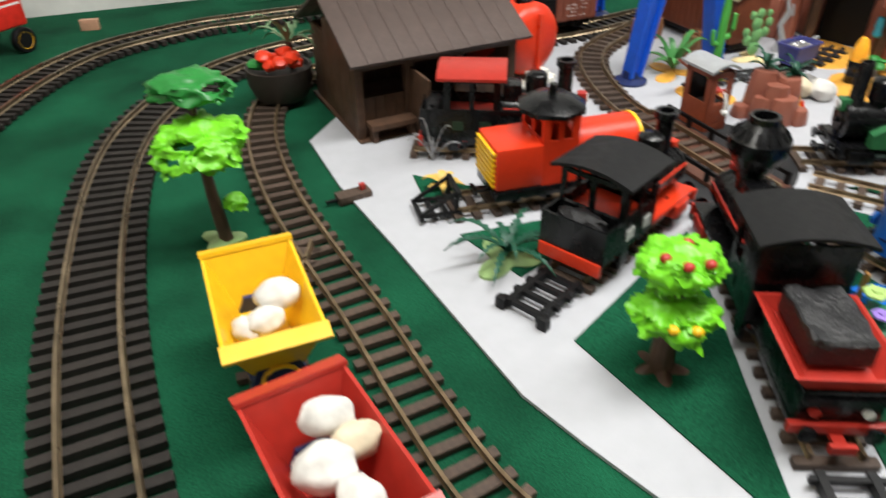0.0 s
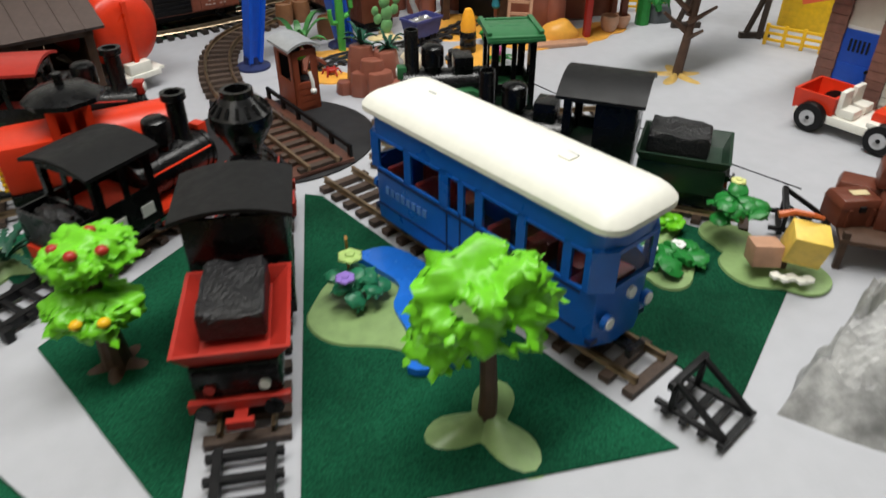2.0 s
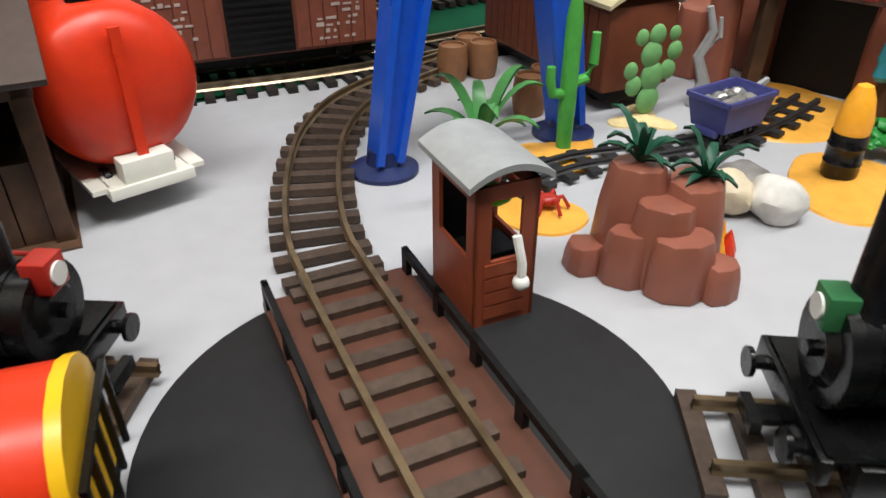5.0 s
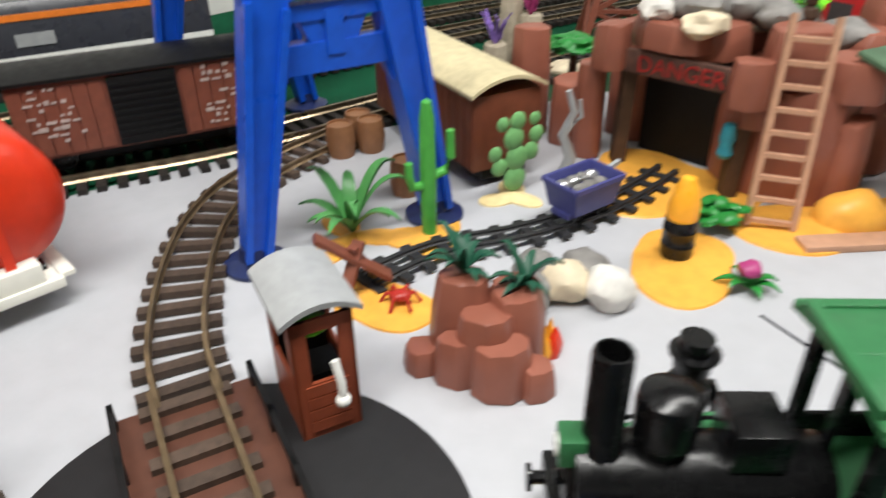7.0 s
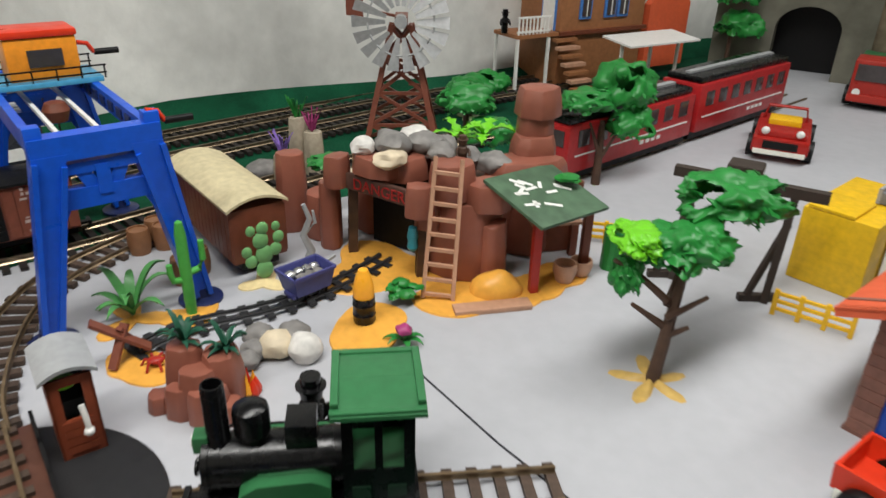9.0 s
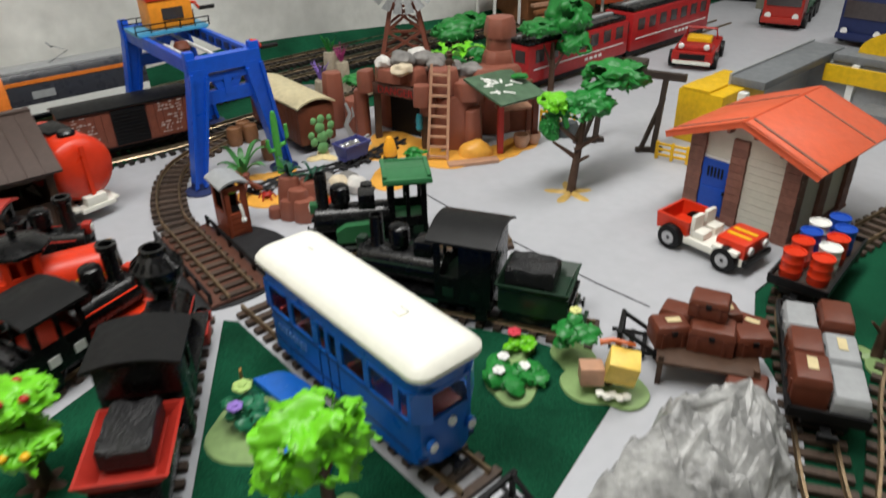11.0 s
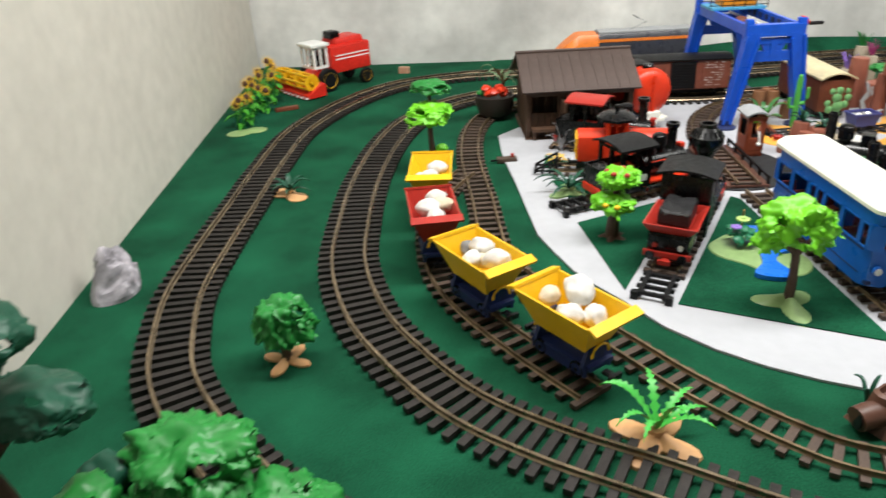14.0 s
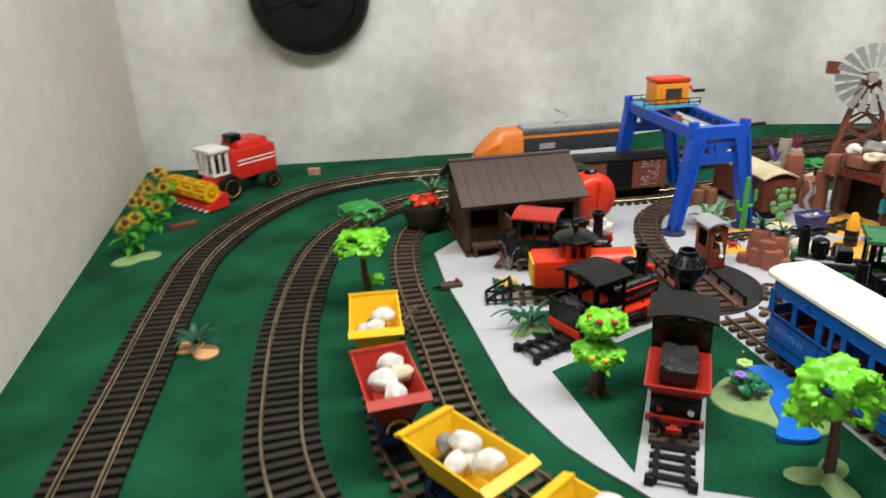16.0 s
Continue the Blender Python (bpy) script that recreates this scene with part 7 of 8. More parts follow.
t = thing("pad_cactus", 0.478, 1.098, GZ + 0.004, 20, "pale green plastic cactus of flat round pads", "cactus", "cacti")
PADM = mat("pad_green", (0.16, 0.38, 0.14), 0.45, stain=0.1)
for x, z, r in ((0, 0.012, 0.010), (0.001, 0.030, 0.010), (-0.002, 0.047, 0.009), (0.001, 0.061, 0.007), (-0.014, 0.024, 0.007), (-0.018, 0.036, 0.006), (0.014, 0.034, 0.007), (0.018, 0.048, 0.0065), (0.016, 0.061, 0.005), (-0.012, 0.060, 0.0055)):
    part("pad", ball(B(), r, x, 0, z, (1, 0.4, 1.15), 2), PADM, t)
t = thing("grey_snag", 0.524, 1.128, GZ, 0, "twisted silver-grey dead branch on a pale base", "dead branch")
part("branch", tube(B(), [(0, 0, 0), (0.006, 0, 0.020), (-0.002, 0, 0.040), (0.006, 0, 0.060), (0.000, 0, 0.078)], 0.006, 9, 0.0025), GREY, t)
part("twig", tube(B(), [(0.002, 0, 0.045), (0.012, 0, 0.055), (0.010, 0, 0.070)], 0.003, 7, 0.0015), GREY, t)

t = thing("amber_torch", 0.5765, 0.992, GZ + 0.004, 0, "amber pointed cap standing on a black drum", "toy lamp", scale=0.93)
part("drum", lathe(B(), [(0.011, 0), (0.012, 0.003), (0.012, 0.010), (0.0126, 0.011), (0.012, 0.012), (0.012, 0.022), (0.0126, 0.023), (0.012, 0.024), (0.012, 0.032), (0, 0.033)], 20), BLACK, t)
part("cap", lathe(B(), [(0.0112, 0.032), (0.0115, 0.042), (0.0085, 0.056), (0.005, 0.064), (0, 0.066)], 20), FLAME, t)
t = thing("camp_fire", 0.4675, 0.900, GZ, 0, "small orange and yellow plastic camp fire", "camp fire")
for k in range(7):
    a = k * 0.9
    part("flame", lathe(B(), [(0.004, 0), (0.005, 0.006), (0.002, 0.014), (0, 0.018 + 0.003 * (k % 3))], 8, 0.006 * math.cos(a), 0.006 * math.sin(a), 0), FLAME if k % 2 else ORANGE, t)
frond_plant("flower_clump", 0.612, 0.953, GZ, "green leaves with a magenta blossom on the sand", None, (7, 0.022, 0.008, 0.016, 0.008, 0, 0.002), LEAF, 31)
solo("blossom", ball(B(), 0.008, 0, 0, 0, (1, 1, 0.7), 2, 0.4, 3, 4), MAGENTA, 0.610, 0.952, GZ + 0.016, 0, "magenta plastic blossom over the leaves", "flower")
leafy_bush("bush", 0.624, 1.034, GZ, "low green plastic bush on the sand", None, 0.020, 0.020, LEAF, 15)
# broken signpost of planks
t = thing("broken_signpost", 0.358, 0.966, GZ + 0.004, 30, "leaning brown broken plank signpost", "signpost", scale=0.82)
part("board", bar(B(), (-0.030, 0.010, 0.052), (0.022, -0.010, 0.010), 0.014, 0.004), RUST, t)
part("prop", bar(B(), (-0.022, -0.012, 0.0), (0.004, 0.004, 0.042), 0.010, 0.004), RUST, t)
part("prop", bar(B(), (0.020, 0.010, 0.0), (-0.004, 0.0, 0.040), 0.008, 0.004), RUST, t)
t = thing("red_crab", 0.384, 0.950, GZ + 0.004, 0, "small red plastic crab on the sand", "toy crab")
part("shell", ball(B(), 0.006, 0, 0, 0.005, (1.3, 1, 0.6), 2), RED, t)
for k in range(6):
    a = k * 1.047
    part("leg", tube(B(), [(0, 0, 0.005), (0.009 * math.cos(a), 0.009 * math.sin(a), 0.007), (0.013 * math.cos(a), 0.013 * math.sin(a), 0.0)], 0.0013, 6), RED, t)
# barrels
for x, y, mm in ((0.331, 1.194, LIGHTWOOD), (0.358, 1.204, LIGHTWOOD), (0.346, 1.222, LIGHTWOOD), (0.404, 1.132, LIGHTWOOD), (0.390, 1.112, LIGHTWOOD)):
    bm = lathe(B(), [(0.0115, 0), (0.0128, 0.006), (0.0138, 0.015), (0.0128, 0.025), (0.0118, 0.031), (0.0105, 0.031), (0.0105, 0.029), (0, 0.029)], 18)
    solo("barrel", bm, mat("barrel_brown", (0.26, 0.12, 0.055), 0.5, stain=0.15) if "barrel_brown" not in bpy.data.materials else bpy.data.materials["barrel_brown"], x, y, GZ, 0, "light brown plastic barrel under the crane", "barrel", "barrels")
# mine track and cart
MT = mat("mine_track_black", (0.02, 0.02, 0.022), 0.5)
track("mine_track", [(0.362, 0.974), (0.409, 1.008), (0.470, 1.026), (0.524, 1.050), (0.572, 1.084), (0.620, 1.130)], 0.016, 0.036, 0.022, "narrow black plastic mine track", MT, MT, base=GZ + 0.001, tie=(0.008, 0.003), rail=(0.003, 0.003))


def mine_cart():
    t = thing("mine_cart", 0.522, 1.050, GZ, 33, "indigo blue plastic mine cart with grey ore", "mine cart", scale=0.82)
    part("tub", hopper(B(), 0.062, 0.042, 0.050, 0.034, 0.020, 0.048, 0.002), INDIGO, t)
    bm = B()
    for s in (1, -1):
        bar(bm, (-0.031, s * 0.021, 0.047), (0.031, s * 0.021, 0.047), 0.003, 0.004)
        bar(bm, (s * 0.031, -0.021, 0.047), (s * 0.031, 0.021, 0.047), 0.003, 0.004)
    part("rim", bm, INDIGO, t)
    part("frame", box(B(), 0.056, 0.022, 0.006, 0, 0, 0.015, 0.001), INDIGO, t)
    for k in range(7):
        part("ore", ball(B(), 0.007, -0.018 + 0.006 * k, 0.008 * (-1) ** k, 0.041, (1.1, 1, 0.8), 2, 0.3, k), STONEG if k % 2 else STEEL, t)
    for x in (-0.016, 0.016):
        for s in (1, -1):
            wheel(t, x, s * 0.009, 0.0075, BLACK, z=0.0155)
    part("handle", bar(B(), (0.031, 0, 0.046), (0.046, 0.0, 0.050), 0.004), GREY, t)
    return t


mine_cart()
t = thing("cactus_statue", 0.874, 1.070, GZ, 0, "bright green plastic plant figure by the mine shack", "toy plant")
part("body", tube(B(), [(0, 0, 0), (0, 0, 0.03), (0, 0, 0.052)], 0.011, 10, 0.010), LEAF, t)
part("arm", tube(B(), [(0, 0, 0.045), (0.016, -0.004, 0.046), (0.024, -0.004, 0.02)], 0.007, 8, 0.005), LEAF, t)
solo("grey_boulder", rock_block(B(), 0, 0, 0, 0.050, 0.034, 0.026, 0, 0.7, 31), mat("slate_rock", (0.07, 0.08, 0.085), 0.6, stain=0.3, stain_scale=30), 0.905, 1.078, GZ, 10, "dark slate boulder by the green plant", "toy rock")
for x, y, h in ((0.808, 1.044, 0.022), (0.832, 1.056, 0.018)):
    solo("basket", lathe(B(), [(0.010, 0), (0.014, h * 0.6), (0.013, h), (0.011, h), (0.010, h * 0.6), (0, h * 0.5)], 16), LIGHTWOOD, x, y, GZ + 0.003, 0, "brown woven toy basket beneath the shack roof", "basket", "baskets")
# stone pillars with coral plants
for x, y, h, mm, s in ((0.545, 1.440, 0.095, MAGENTA, 1), (0.500, 1.410, 0.060, PURPLE, 2), (0.525, 1.460, 0.115, LEAF, 3)):
    t = thing("coral_plant", x, y, 0.0, 0, {1: "magenta", 2: "violet", 3: "green"}[s] + " branching plastic plant on a beige stone pillar", "toy plant", "coral plants")
    part("pillar", rock_block(B(), 0, 0, 0, 0.034, 0.032, h * 0.75, s * 20, 0.85, s), mat("beige_stone", (0.42, 0.36, 0.27), 0.7, stain=0.2, stain_scale=30) if s == 1 else bpy.data.materials["beige_stone"], t)
    bm = B()
    rn = random.Random(s)
    for k in range(26):
        a, q = rn.uniform(0, 6.28), rn.uniform(0.3, 1.0)
        tube(bm, [(0, 0, h * 0.72), (0.006 * math.cos(a), 0.006 * math.sin(a), h * 0.72 + 0.018 * q), (0.018 * q * math.cos(a), 0.018 * q * math.sin(a), h * 0.74 + 0.036 * q)], 0.0016, 5, 0.001)
    tagged(part("coral_twig", bm, mm, t), kind="stuff")
for x, y, mm, r in ((0.470, 1.440, STONEG, 0.024), (0.585, 1.415, STONEC, 0.018)):
    solo("pebble", ball(B(), r, 0, 0, 0, (1.2, 1, 0.6), 3, 0.2, 5, 1.4), mm, x, y, r * 0.5, 20, "grey pebble on the felt by the tracks", "stone", "pebbles by the back track")


# ---- windmill ----
def windmill():
    t = thing("windmill", 0.700, 1.555, 0.0, -10, "brown lattice wind pump with a grey vaned wheel", "windmill")
    H = 0.205
    for sx in (1, -1):
        for sy in (1, -1):
            part("leg", bar(B(), (sx * 0.062, sy * 0.052, 0), (sx * 0.016, sy * 0.014, H), 0.009), RUST, t)
    for k in range(4):
        f0, f1 = k / 4, (k + 1) / 4
        w0, w1 = 0.062 + (0.016 - 0.062) * f0, 0.062 + (0.016 - 0.062) * f1
        d0, d1 = 0.052 + (0.014 - 0.052) * f0, 0.052 + (0.014 - 0.052) * f1
        for s in (1, -1):
            part("brace", bar(B(), (-w0, s * d0, H * f0), (w1, s * d1, H * f1), 0.0055), RUST, t)
            part("brace", bar(B(), (w0, s * d0, H * f0), (-w1, s * d1, H * f1), 0.0055), RUST, t)
            part("brace", bar(B(), (s * w0, -d0, H * f0), (s * w1, d1, H * f1), 0.0055), RUST, t)
        part("girt", bar(B(), (-w1, -d1, H * f1), (w1, -d1, H * f1), 0.005), RUST, t)
    for k in range(12):
        part("ladder_rung", bar(B(), (0.012, -0.048 + 0.0025 * k, 0.012 + 0.015 * k), (0.030, -0.048 + 0.0025 * k, 0.012 + 0.015 * k), 0.003), RUST, t)
    hub = part("hub", cyl(B(), 0.010, 0.024, 0, -0.052, H + 0.012, "y", 14), GREY, t)
    part("axle_box", box(B(), 0.020, 0.05, 0.018, 0, -0.01, H), RUST, t)
    VANE = mat("grey_vane", (0.42, 0.43, 0.44), 0.5)
    for k in range(18):
        a = 2 * math.pi * k / 18
        bm = B()
        u, v = Vector((math.cos(a), 0, math.sin(a))), Vector((-math.sin(a), 0.35, math.cos(a))).normalized()
        for r0, r1, w in ((0.024, 0.076, 0.0),):
            pts = [u * r0 - v * 0.003, u * r0 + v * 0.003, u * r1 + v * 0.010, u * r1 - v * 0.010]
            vs = [bm.verts.new(p) for p in pts] + [bm.verts.new(p + Vector((0, 0.0015, 0))) for p in pts]
            bm.faces.new(vs[:4])
            bm.faces.new(vs[4:])
            for i in range(4):
                bm.faces.new((vs[i], vs[(i + 1) % 4], vs[4 + (i + 1) % 4], vs[4 + i]))
        part("vane", bm, VANE, hub, m=pose(0, -0.050, H + 0.012))
    bm = tube(B(), [(0.052 * math.cos(a), -0.048, H + 0.012 + 0.052 * math.sin(a)) for a in np.linspace(0, 6.283, 30)], 0.0018, 6)
    part("rim", bm, VANE, hub)
    part("tail_boom", bar(B(), (0, 0, H + 0.012), (-0.070, 0.05, H + 0.018), 0.004), RUST, t)
    part("tail_vane", box(B(), 0.036, 0.002, 0.030, -0.080, 0.056, H + 0.004, m=pose(0, 0, 0, 0, 0, -35)), RUST, t)
    return t


windmill()


# ---- red railcar train ----
def red_train():
    ang = math.degrees(math.atan2(1.759 - 1.408, 1.582 - 0.965))
    d = Vector((math.cos(radians(ang)), math.sin(radians(ang)), 0))
    TRED = mat("carmine_red_plastic", (0.42, 0.018, 0.020), 0.35, stain=0.08)
    p0 = Vector((0.890, 1.352, 0))
    for i, L in enumerate((0.34, 0.34)):
        c = p0 + d * (i * 0.355 + 0.17)
        t = thing("red_railcar", c.x, c.y, GZ, ang, "dark red toy railcar with a black roof and white lettering", "toy train", "red train")
        part("body", box(B(), L, 0.080, 0.074 + 0.012 * i, 0, 0, 0.020, 0.004), TRED, t)
        part("roof", box(B(), L - 0.01, 0.070, 0.012, 0, 0, 0.094 + 0.012 * i, 0.004), BLACK, t)
        part("roof_rib", box(B(), L - 0.03, 0.012, 0.004, 0, 0, 0.106 + 0.012 * i), GREY, t)
        part("underframe", box(B(), L, 0.06, 0.014, 0, 0, 0.006), BLACKM, t)
        for s in (1, -1):
            for k in range(7):
                w = part("window", box(B(), 0.026, 0.002, 0.026, -0.135 + 0.045 * k, s * 0.040, 0.060 + 0.006 * i, 0.0005), mat("dark_pane", (0.06, 0.05, 0.05), 0.12) if "dark_pane" not in bpy.data.materials else bpy.data.materials["dark_pane"], t)
            part("white_line", box(B(), L * 0.9, 0.001, 0.0025, 0, s * 0.0405, 0.046), WHITE, t)
            for k in range(4):
                part("side_mark", box(B(), 0.010, 0.001, 0.006, 0.02 + 0.016 * k, s * 0.0405, 0.033), WHITE, t)
            part("end_window", box(B(), 0.002, 0.026, 0.024, -L / 2, s * 0.018, 0.062), bpy.data.materials["dark_pane"], t)
            for x in (-0.12, -0.07, 0.07, 0.12):
                wheel(t, x, s * 0.022, 0.012, BLACK, z=0.013)
    t = thing("railway_track", 0, 0, 0, 0, "straight toy track under the red train", "railway track", "railway tracks")
    q = p0 + d * 0.86
    n = Vector((-d.y, d.x, 0)) * 0.0225
    for s in (1, -1):
        a, b = p0 + n * s, q + n * s
        part("rail", bar(B(), (a.x, a.y, GZ + 0.0025), (b.x, b.y, GZ + 0.0025), 0.003, 0.004), RAIL2, t)


red_train()


# ---- station house on the terrace behind ----
def station():
    t = thing("station_house", 1.175, 1.980, 0.0, 20, "light brown toy station house with blue windows and a porch", "toy house")
    OCH = mat("ochre_plastic", (0.30, 0.125, 0.05), 0.55, stain=0.1)
    part("wall", box(B(), 0.26, 0.16, 0.25, 0.06, 0.06, 0.0, 0.002), OCH, t, "ochre plastic house wall")
    part("roof_slab", box(B(), 0.30, 0.20, 0.02, 0.06, 0.06, 0.25, 0.002), TILE, t)
    SKYB = mat("window_blue", (0.06, 0.20, 0.55), 0.4)
    for x in (0.0, 0.075, 0.115):
        w = part("window", box(B(), 0.034, 0.006, 0.056, x, -0.022, 0.15, 0.001), SKYB, t)
        part("pane", box(B(), 0.024, 0.002, 0.044, x, -0.026, 0.156), bpy.data.materials["dark_pane"], w)
        part("glazing_bar", box(B(), 0.002, 0.002, 0.044, x, -0.0275, 0.156), WHITE, w)
    part("ledge", box(B(), 0.27, 0.17, 0.008, 0.06, 0.055, 0.118), BROWN, t)
    d = part("door", box(B(), 0.004, 0.040, 0.085, -0.072, 0.02, 0.125), WHITE, t)
    part("door_frame", box(B(), 0.004, 0.050, 0.092, -0.0705, 0.02, 0.124), SKYB, t)
    part("porch_floor", box(B(), 0.12, 0.09, 0.008, -0.13, 0.02, 0.118), OCH, t)
    for x, y in ((-0.186, -0.02), (-0.186, 0.06), (-0.10, -0.02)):
        part("porch_post", box(B(), 0.006, 0.006, 0.12, x, y, 0.0), WHITE, t)
    for k in range(9):
        part("baluster", box(B(), 0.003, 0.003, 0.036, -0.186 + 0.010 * k, -0.022, 0.126), WHITE, t)
    for z in (0.130, 0.160):
        part("porch_rail", box(B(), 0.09, 0.004, 0.004, -0.145, -0.022, z), WHITE, t)
    for k in range(7):
        part("step", box(B(), 0.060, 0.018, 0.007, -0.06, -0.030 - 0.012 * k, 0.106 - 0.016 * k), LIGHTWOOD if k % 2 else OCH, t)
    part("platform_roof", box(B(), 0.22, 0.09, 0.004, 0.11, -0.13, 0.115, m=pose(0, 0, 0, 6, 0, 0)), WHITE, t)
    for x in (0.02, 0.11, 0.20):
        part("platform_post", box(B(), 0.006, 0.006, 0.115, x, -0.13, 0.0), WHITE, t)
    part("chalet_front", prism(B(), [(-0.07, 0), (0.07, 0), (0.07, 0.15), (0, 0.22), (-0.07, 0.15)], 0, 0.02, m=Matrix.Translation((0.28, 0.0, 0.02)) @ pose(0, 0, 0, 90, 0, 0)), TILE, t, "orange-red gabled side building")
    return t


station()
tree("bush", 0.86, 1.72, "green plastic bushes before the station porch", PALE, (3, 0.03, 0.004, 0.3), ([(0, 0, 0.003), (0, 0, 0.04)], 0.006, 0.004), [((0, 0, 0.050, 0.045, 0.04, 0.036, 91, 4, 60, 0.014), LEAF), ((0.05, 0.02, 0.060, 0.034, 0.03, 0.03, 92, 3, 50, 0.013), LEAF)])
tree("tree", 1.60, 2.02, "dark green plastic tree by the tunnel", PALE, (3, 0.03, 0.004, 0.3), ([(0, 0, 0.003), (0, 0, 0.08), (0, 0, 0.15)], 0.006, 0.004), [((0, 0, 0.20, 0.05, 0.05, 0.05, 93, 5, 80, 0.016), LEAF), ((0.02, 0, 0.12, 0.05, 0.05, 0.04, 94, 4, 80, 0.016), LEAF)])

# tunnel portal at the end of the room
STONEWALL = mat("portal_stone", (0.15, 0.145, 0.115), 0.85, var=0.2, scale=20, bump=0.4, bump_scale=30, stain=0.25)
arch = [(-0.22, 0), (-0.075, 0), (-0.075, 0.12)] + [(-0.075 * math.cos(a), 0.12 + 0.055 * math.sin(a)) for a in np.linspace(0.2, 2.94, 12)] + [(0.075, 0.12), (0.075, 0), (0.22, 0), (0.22, 0.36), (-0.22, 0.36)]
t = thing("tunnel_portal", 1.80, 1.995, 0, -42, "pale stone-coloured tunnel portal at the end of the track", "tunnel portal")
part("front", prism(B(), arch, 0, 0.05, m=pose(0, 0, 0, 90, 0, 0)), STONEWALL, t)
part("dark_bore", box(B(), 0.2, 0.02, 0.20, 0, 0.06, 0), BLACKM, t)
part("side_rock", rock_block(B(), 0.19, -0.03, 0, 0.10, 0.09, 0.34, 0, 0.9, 3), mat("bark_rock", (0.16, 0.13, 0.09), 0.9, var=0.3, scale=30, bump=0.6, bump_scale=50), t)


# ---- cars, trucks and the yellow workshop on the far side ----
def far_car(x, y, turn, label, body, L=0.15, W=0.075, kind="toy_car"):
    t = thing(kind, x, y, GZ, turn, label, "toy car", "far vehicles")
    part("body", box(B(), L, W, 0.026, 0, 0, 0.014, 0.006), body, t)
    part("nose", box(B(), 0.05, W * 0.86, 0.012, L * 0.30, 0, 0.038, 0.004), body, t)
    part("seat_shell", box(B(), 0.045, W * 0.6, 0.016, -0.02, 0, 0.036, 0.004), YELLOW, t)
    part("grille", box(B(), 0.003, W * 0.6, 0.012, L / 2 + 0.001, 0, 0.024), BLACKM, t)
    part("bumper", box(B(), 0.006, W * 0.9, 0.007, L / 2 + 0.002, 0, 0.014), CREAM, t)
    part("roll_bar", tube(B(), [(-0.05, -W * 0.4, 0.038), (-0.05, -W * 0.35, 0.064), (-0.05, W * 0.35, 0.064), (-0.05, W * 0.4, 0.038)], 0.003, 8), body, t)
    for s in (1, -1):
        part("headlight", ball(B(), 0.007, L * 0.44, s * W * 0.3, 0.050, (0.6, 1, 1), 2), WHITE, t)
        for xx in (-L * 0.32, L * 0.32):
            part("wheel", cyl(B(), 0.018, 0.014, xx, s * W / 2 - (0.007 if s > 0 else 0.007), 0.018, "y", 20), BLACKM, t)
    return t


far_car(1.366, 1.450, -128, "red open toy car with yellow seats", mat("crimson_plastic", (0.36, 0.016, 0.012), 0.35, var=0.1), L=0.18, W=0.09)


def far_truck(x, y, turn, L, W, H, label, body, topm):
    t = thing("toy_truck", x, y, GZ, turn, label, "toy truck", "far vehicles")
    part("cab", box(B(), L * 0.25, W, H * 0.7, L * 0.37, 0, 0.02, 0.006), body, t)
    part("windscreen", box(B(), 0.003, W * 0.85, H * 0.28, L * 0.5, 0, 0.02 + H * 0.34), bpy.data.materials["dark_pane"], t)
    part("bumper", box(B(), 0.012, W, 0.016, L * 0.5, 0, 0.016, 0.002), body, t)
    part("load_bed", box(B(), L * 0.7, W, H * 0.5, -L * 0.14, 0, 0.026, 0.004), topm, t)
    part("chassis", box(B(), L, W * 0.7, 0.016, 0, 0, 0.012), BLACKM, t)
    for xx in (-0.36, -0.2, 0.05, 0.34):
        for s in (1, -1):
            part("wheel", cyl(B(), 0.020, 0.016, xx * L, s * W / 2 - 0.008, 0.020, "y", 20), BLACKM, t)
    for s in (1, -1):
        part("headlight", cyl(B(), 0.008, 0.003, L * 0.505, s * W * 0.34, 0.036, "x", 14), WHITE, t)
    return t


far_truck(1.83, 1.76, -135, 0.30, 0.10, 0.12, "red toy truck carrying dark green foliage", RED, GREENP)
far_truck(1.93, 1.52, -150, 0.34, 0.11, 0.14, "dark blue toy coach with grey windows", NAVY, NAVY)


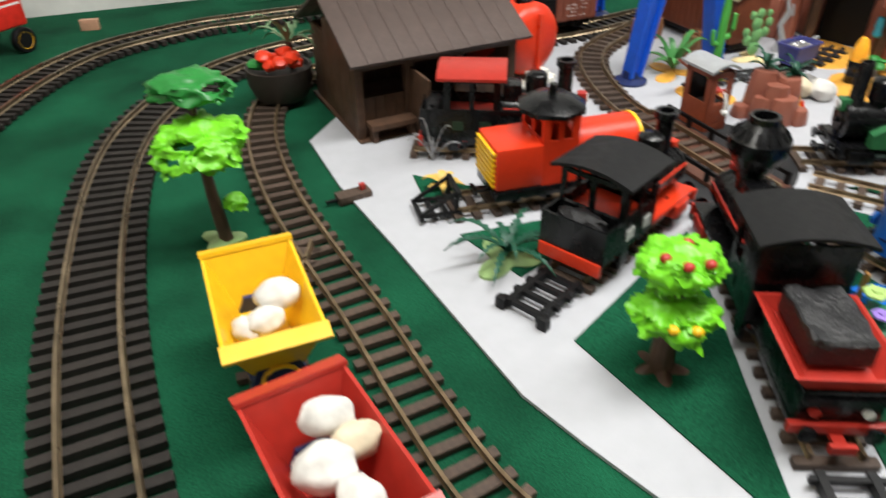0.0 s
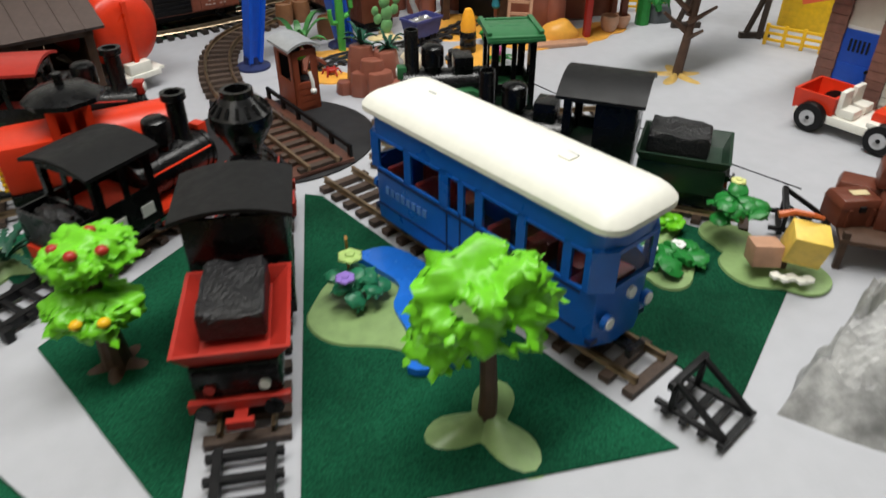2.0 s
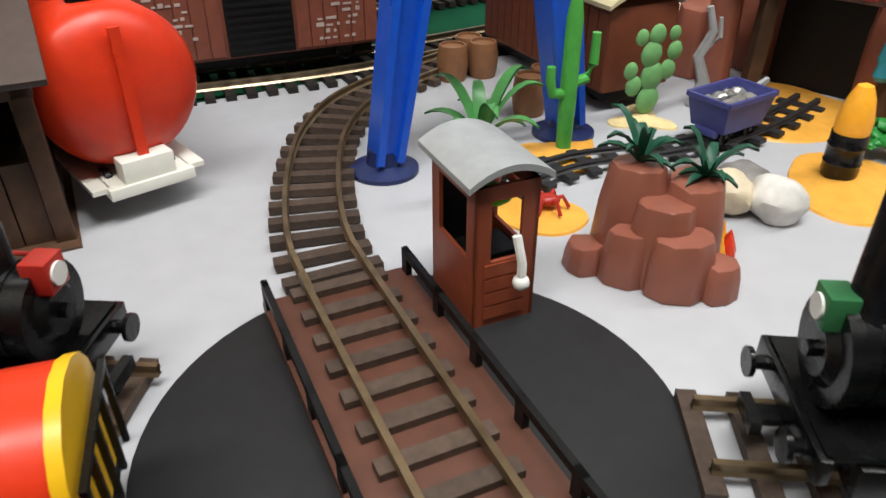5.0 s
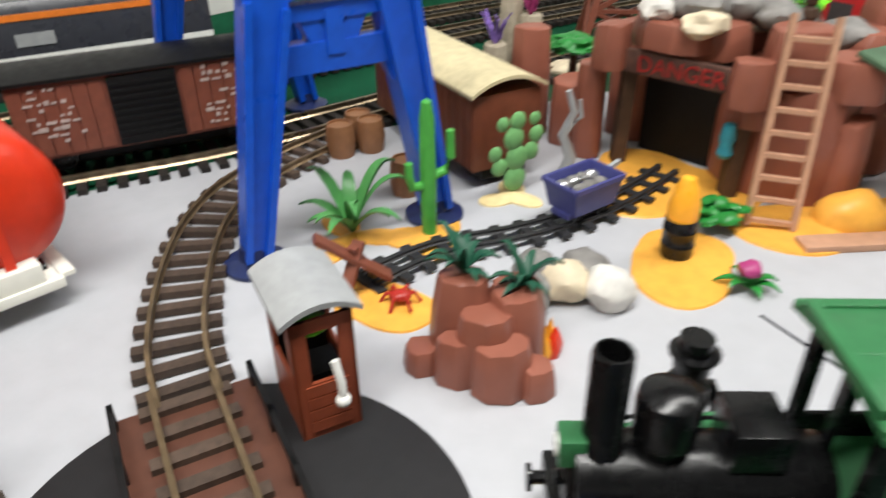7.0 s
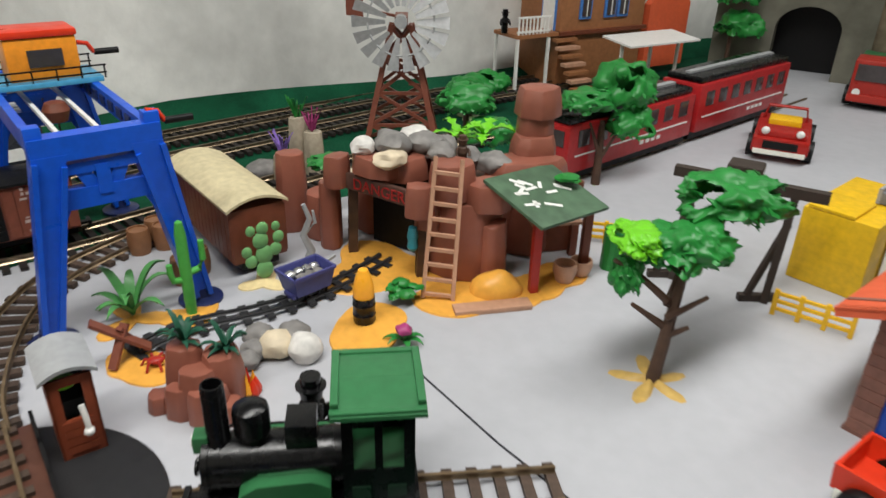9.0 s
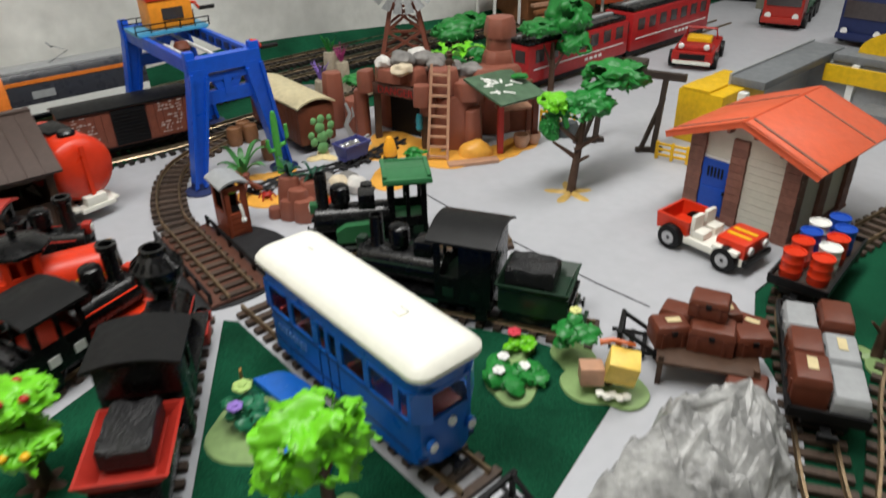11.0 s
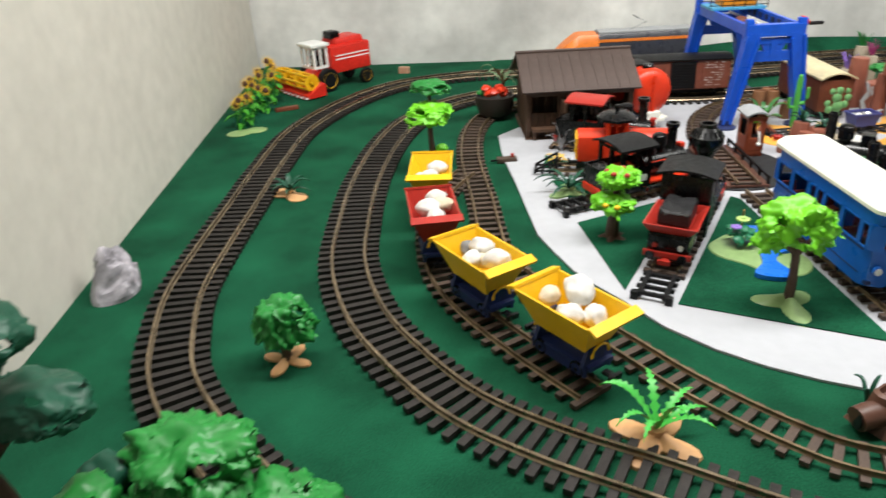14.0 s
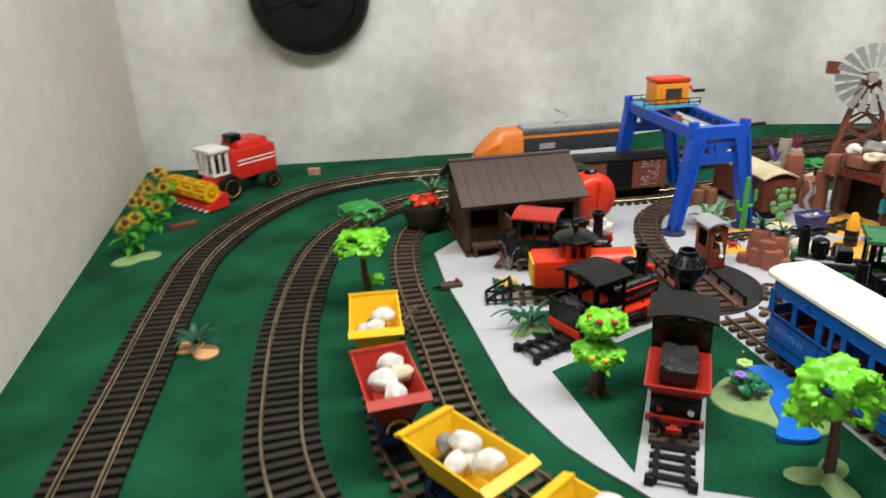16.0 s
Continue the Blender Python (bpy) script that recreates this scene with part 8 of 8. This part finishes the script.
def yellow_shop():
    t = thing("yellow_workshop", 1.074, 1.019, GZ, -60, "open yellow toy workshop with a grey flat roof frame", "toy building")
    YS = mat("deep_yellow_plastic", (0.72, 0.44, 0.01), 0.4, stain=0.06)
    SLATE = mat("slate_grey_plastic", (0.16, 0.17, 0.18), 0.5, stain=0.1)
    part("corner_block", box(B(), 0.080, 0.150, 0.089, 0.040, 0.075, 0.0, 0.002), YS, t)
    part("block_cap", box(B(), 0.050, 0.060, 0.004, 0.030, 0.030, 0.089, 0.001), YS, t)
    part("white_post", box(B(), 0.014, 0.014, 0.088, 0.089, 0.050, 0.0, 0.001), WHITE, t)
    part("back_wall", box(B(), 0.46, 0.010, 0.090, 0.300, 0.338, 0.0), GREY, t)
    part("back_fascia", box(B(), 0.40, 0.006, 0.030, 0.310, 0.318, 0.056), YS, t)
    part("side_wall", box(B(), 0.008, 0.18, 0.088, 0.074, 0.243, 0.0), GREY, t)
    part("roof_side", box(B(), 0.060, 0.320, 0.014, 0.082, 0.230, 0.090, 0.002), SLATE, t)
    part("roof_back", box(B(), 0.430, 0.062, 0.014, 0.330, 0.359, 0.090, 0.002), SLATE, t)
    part("roof_edge", box(B(), 0.004, 0.320, 0.018, 0.052, 0.230, 0.090), GREY, t)
    part("sign_disc", prism(B(), [(0.075 * math.cos(a), 0.045 * math.sin(a)) for a in np.linspace(0, 3.1416, 16)], 0, 0.01, m=Matrix.Translation((0.22, 0.37, 0.104)) @ pose(0, 0, 0, 90, 0, 0)), YS, t)
    for x in (0.16, 0.30, 0.44):
        part("post", box(B(), 0.012, 0.012, 0.09, x, 0.325, 0), WHITE, t)
    part("workbench", box(B(), 0.20, 0.06, 0.036, 0.30, 0.27, 0, 0.002), SLATE, t)
    return t


yellow_shop()


def timber_frame():
    """A dark frame like a mine hoist, standing on two legs."""
    t = thing("timber_hoist", 0.985, 1.005, GZ, -42, "dark brown toy timber hoist frame", "hoist frame")
    DW = mat("black_brown_timber", (0.035, 0.024, 0.018), 0.6)
    for x in (-0.055, 0.045):
        part("leg", bar(B(), (x, -0.012, 0), (x + 0.004, 0.0, 0.125), 0.008), DW, t)
        part("strut", bar(B(), (x - 0.02, -0.02, 0), (x + 0.004, 0.0, 0.09), 0.006), DW, t)
        part("foot_bar", bar(B(), (x - 0.026, -0.022, 0.004), (x + 0.012, 0.0, 0.004), 0.008), DW, t)
    part("cross_beam", bar(B(), (-0.075, 0.0, 0.126), (0.080, 0.0, 0.126), 0.011), DW, t)
    part("pulley", cyl(B(), 0.018, 0.008, 0, -0.004, 0.126, "y", 20), DW, t)
    part("lamp_hood", box(B(), 0.036, 0.030, 0.012, -0.005, 0.012, 0.132, 0.003), DW, t)
    return t


timber_frame()


# ---- express train on the wall-side track ----
def express():
    d = Vector((0.435, 0.214, 0)).normalized()
    ang = math.degrees(math.atan2(d.y, d.x))
    t = thing("express_railcar", -0.028, 1.4435, 0.0, ang + 1.4, "orange, black and white streamlined toy express power car", "toy train")
    EO = mat("express_orange", (0.75, 0.20, 0.03), 0.35)
    EB = mat("express_black", (0.03, 0.032, 0.04), 0.3)
    def hull(z0, z1, grow, x0, x1, nose):
        bm = B()
        secs = []
        for i in range(10):
            f = i / 9
            x = x0 + (x1 - x0) * f
            k = 1.0 if not nose else min(1.0, 0.45 + 0.9 * f ** 0.55)
            zt = z0 + (z1 - z0) * (1.0 if not nose else min(1.0, 0.30 + 1.1 * f ** 0.8))
            w = 0.042 * grow * k
            secs.append([bm.verts.new(p) for p in ((x, -w, z0), (x, -w, z0 + (zt - z0) * 0.75), (x, -w * 0.7, zt), (x, w * 0.7, zt), (x, w, z0 + (zt - z0) * 0.75), (x, w, z0))])
        for a, b in zip(secs, secs[1:]):
            for j in range(6):
                bm.faces.new((a[j], a[(j + 1) % 6], b[(j + 1) % 6], b[j]))
        bm.faces.new(secs[0])
        bm.faces.new(secs[-1])
        return bm
    part("nose", hull(0.026, 0.104, 1.0, -0.185, -0.070, True), EO, t, "sloping orange nose")
    part("body", hull(0.026, 0.104, 1.0, -0.070, 0.185, False), EB, t)
    for s in (1, -1):
        part("orange_band", box(B(), 0.255, 0.002, 0.007, 0.0575, s * 0.0415, 0.086), EO, t)
        part("white_band", box(B(), 0.255, 0.002, 0.018, 0.0575, s * 0.0422, 0.030), WHITE, t)
        part("side_mark", box(B(), 0.040, 0.001, 0.014, -0.01, s * 0.0426, 0.058), GREY, t)
        part("headlight", box(B(), 0.012, 0.016, 0.006, -0.181, s * 0.012, 0.034), WHITE, t)
        for x in (-0.13, -0.09, 0.09, 0.13):
            wheel(t, x, s * 0.023, 0.013, BLACK, z=0.028)
    part("windscreen", box(B(), 0.044, 0.060, 0.003, -0.112, 0, 0.0885, m=pose(0, 0, 0, 0, -34, 0)), bpy.data.materials["dark_pane"], t)
    part("roof", box(B(), 0.25, 0.05, 0.006, 0.058, 0, 0.103, 0.002), GREY, t)
    part("underframe", box(B(), 0.34, 0.06, 0.012, 0.005, 0, 0.016), BLACKM, t)
    part("pantograph", tube(B(), [(0.02, 0, 0.108), (0.06, 0, 0.126), (0.03, 0, 0.140), (0.03, -0.02, 0.141), (0.03, 0.02, 0.141)], 0.0016, 6), GREY, t)
    return t


express()
# wavy felt bank along the back wall
bm = B()
d = Vector((4.3, 1.725, 0)).normalized()
n = Vector((d.y, -d.x, 0))
prev = None
for i in range(60):
    s = 0.75 + i * 0.05
    p = Vector((-1.10, 1.205, 0)) + d * s
    h = 0.0 if s < 0.9 else 0.030 * min(1, (s - 0.9) / 0.6) + 0.010 * math.sin(s * 5.0)
    a = [bm.verts.new(p + n * 0.07 + Z * 0.001), bm.verts.new(p + n * 0.03 + Z * max(0.002, h * 0.7)), bm.verts.new(p + n * 0.004 + Z * max(0.003, h))]
    if prev:
        bm.faces.new((prev[0], prev[1], a[1], a[0]))
        bm.faces.new((prev[1], prev[2], a[2], a[1]))
    prev = a
solo("felt_bank", bm, FELT, label="green felt turned up along the back wall", category="ground", kind="structure")


# ---- dolls as plain shapes ----
def doll(x, y, z, h, turn, label, m):
    bm = B()
    lathe(bm, [(h * 0.13, 0), (h * 0.15, h * 0.1), (h * 0.14, h * 0.4), (h * 0.17, h * 0.45), (h * 0.15, h * 0.62), (h * 0.08, h * 0.68), (h * 0.13, h * 0.72), (h * 0.14, h * 0.84), (h * 0.18, h * 0.86), (h * 0.18, h * 0.88), (h * 0.12, h * 0.89), (h * 0.12, h), (0, h)], 16)
    for s in (1, -1):
        tube(bm, [(0, s * h * 0.15, h * 0.58), (h * 0.05, s * h * 0.21, h * 0.45), (h * 0.12, s * h * 0.2, h * 0.36)], h * 0.05, 8)
    return solo("doll", bm, m, x, y, z, turn, label, "doll", "plastic dolls")


doll(0.520, 0.826, GZ, 0.066, -90, "black plastic doll with a tall hat beside the engine", BLACK)
doll(0.985, 1.930, 0.126, 0.05, -90, "black plastic doll on the station porch", BLACK)
doll(0.702, 1.118, GZ + 0.118, 0.036, -90, "brown plastic doll on top of the mine", BARK)
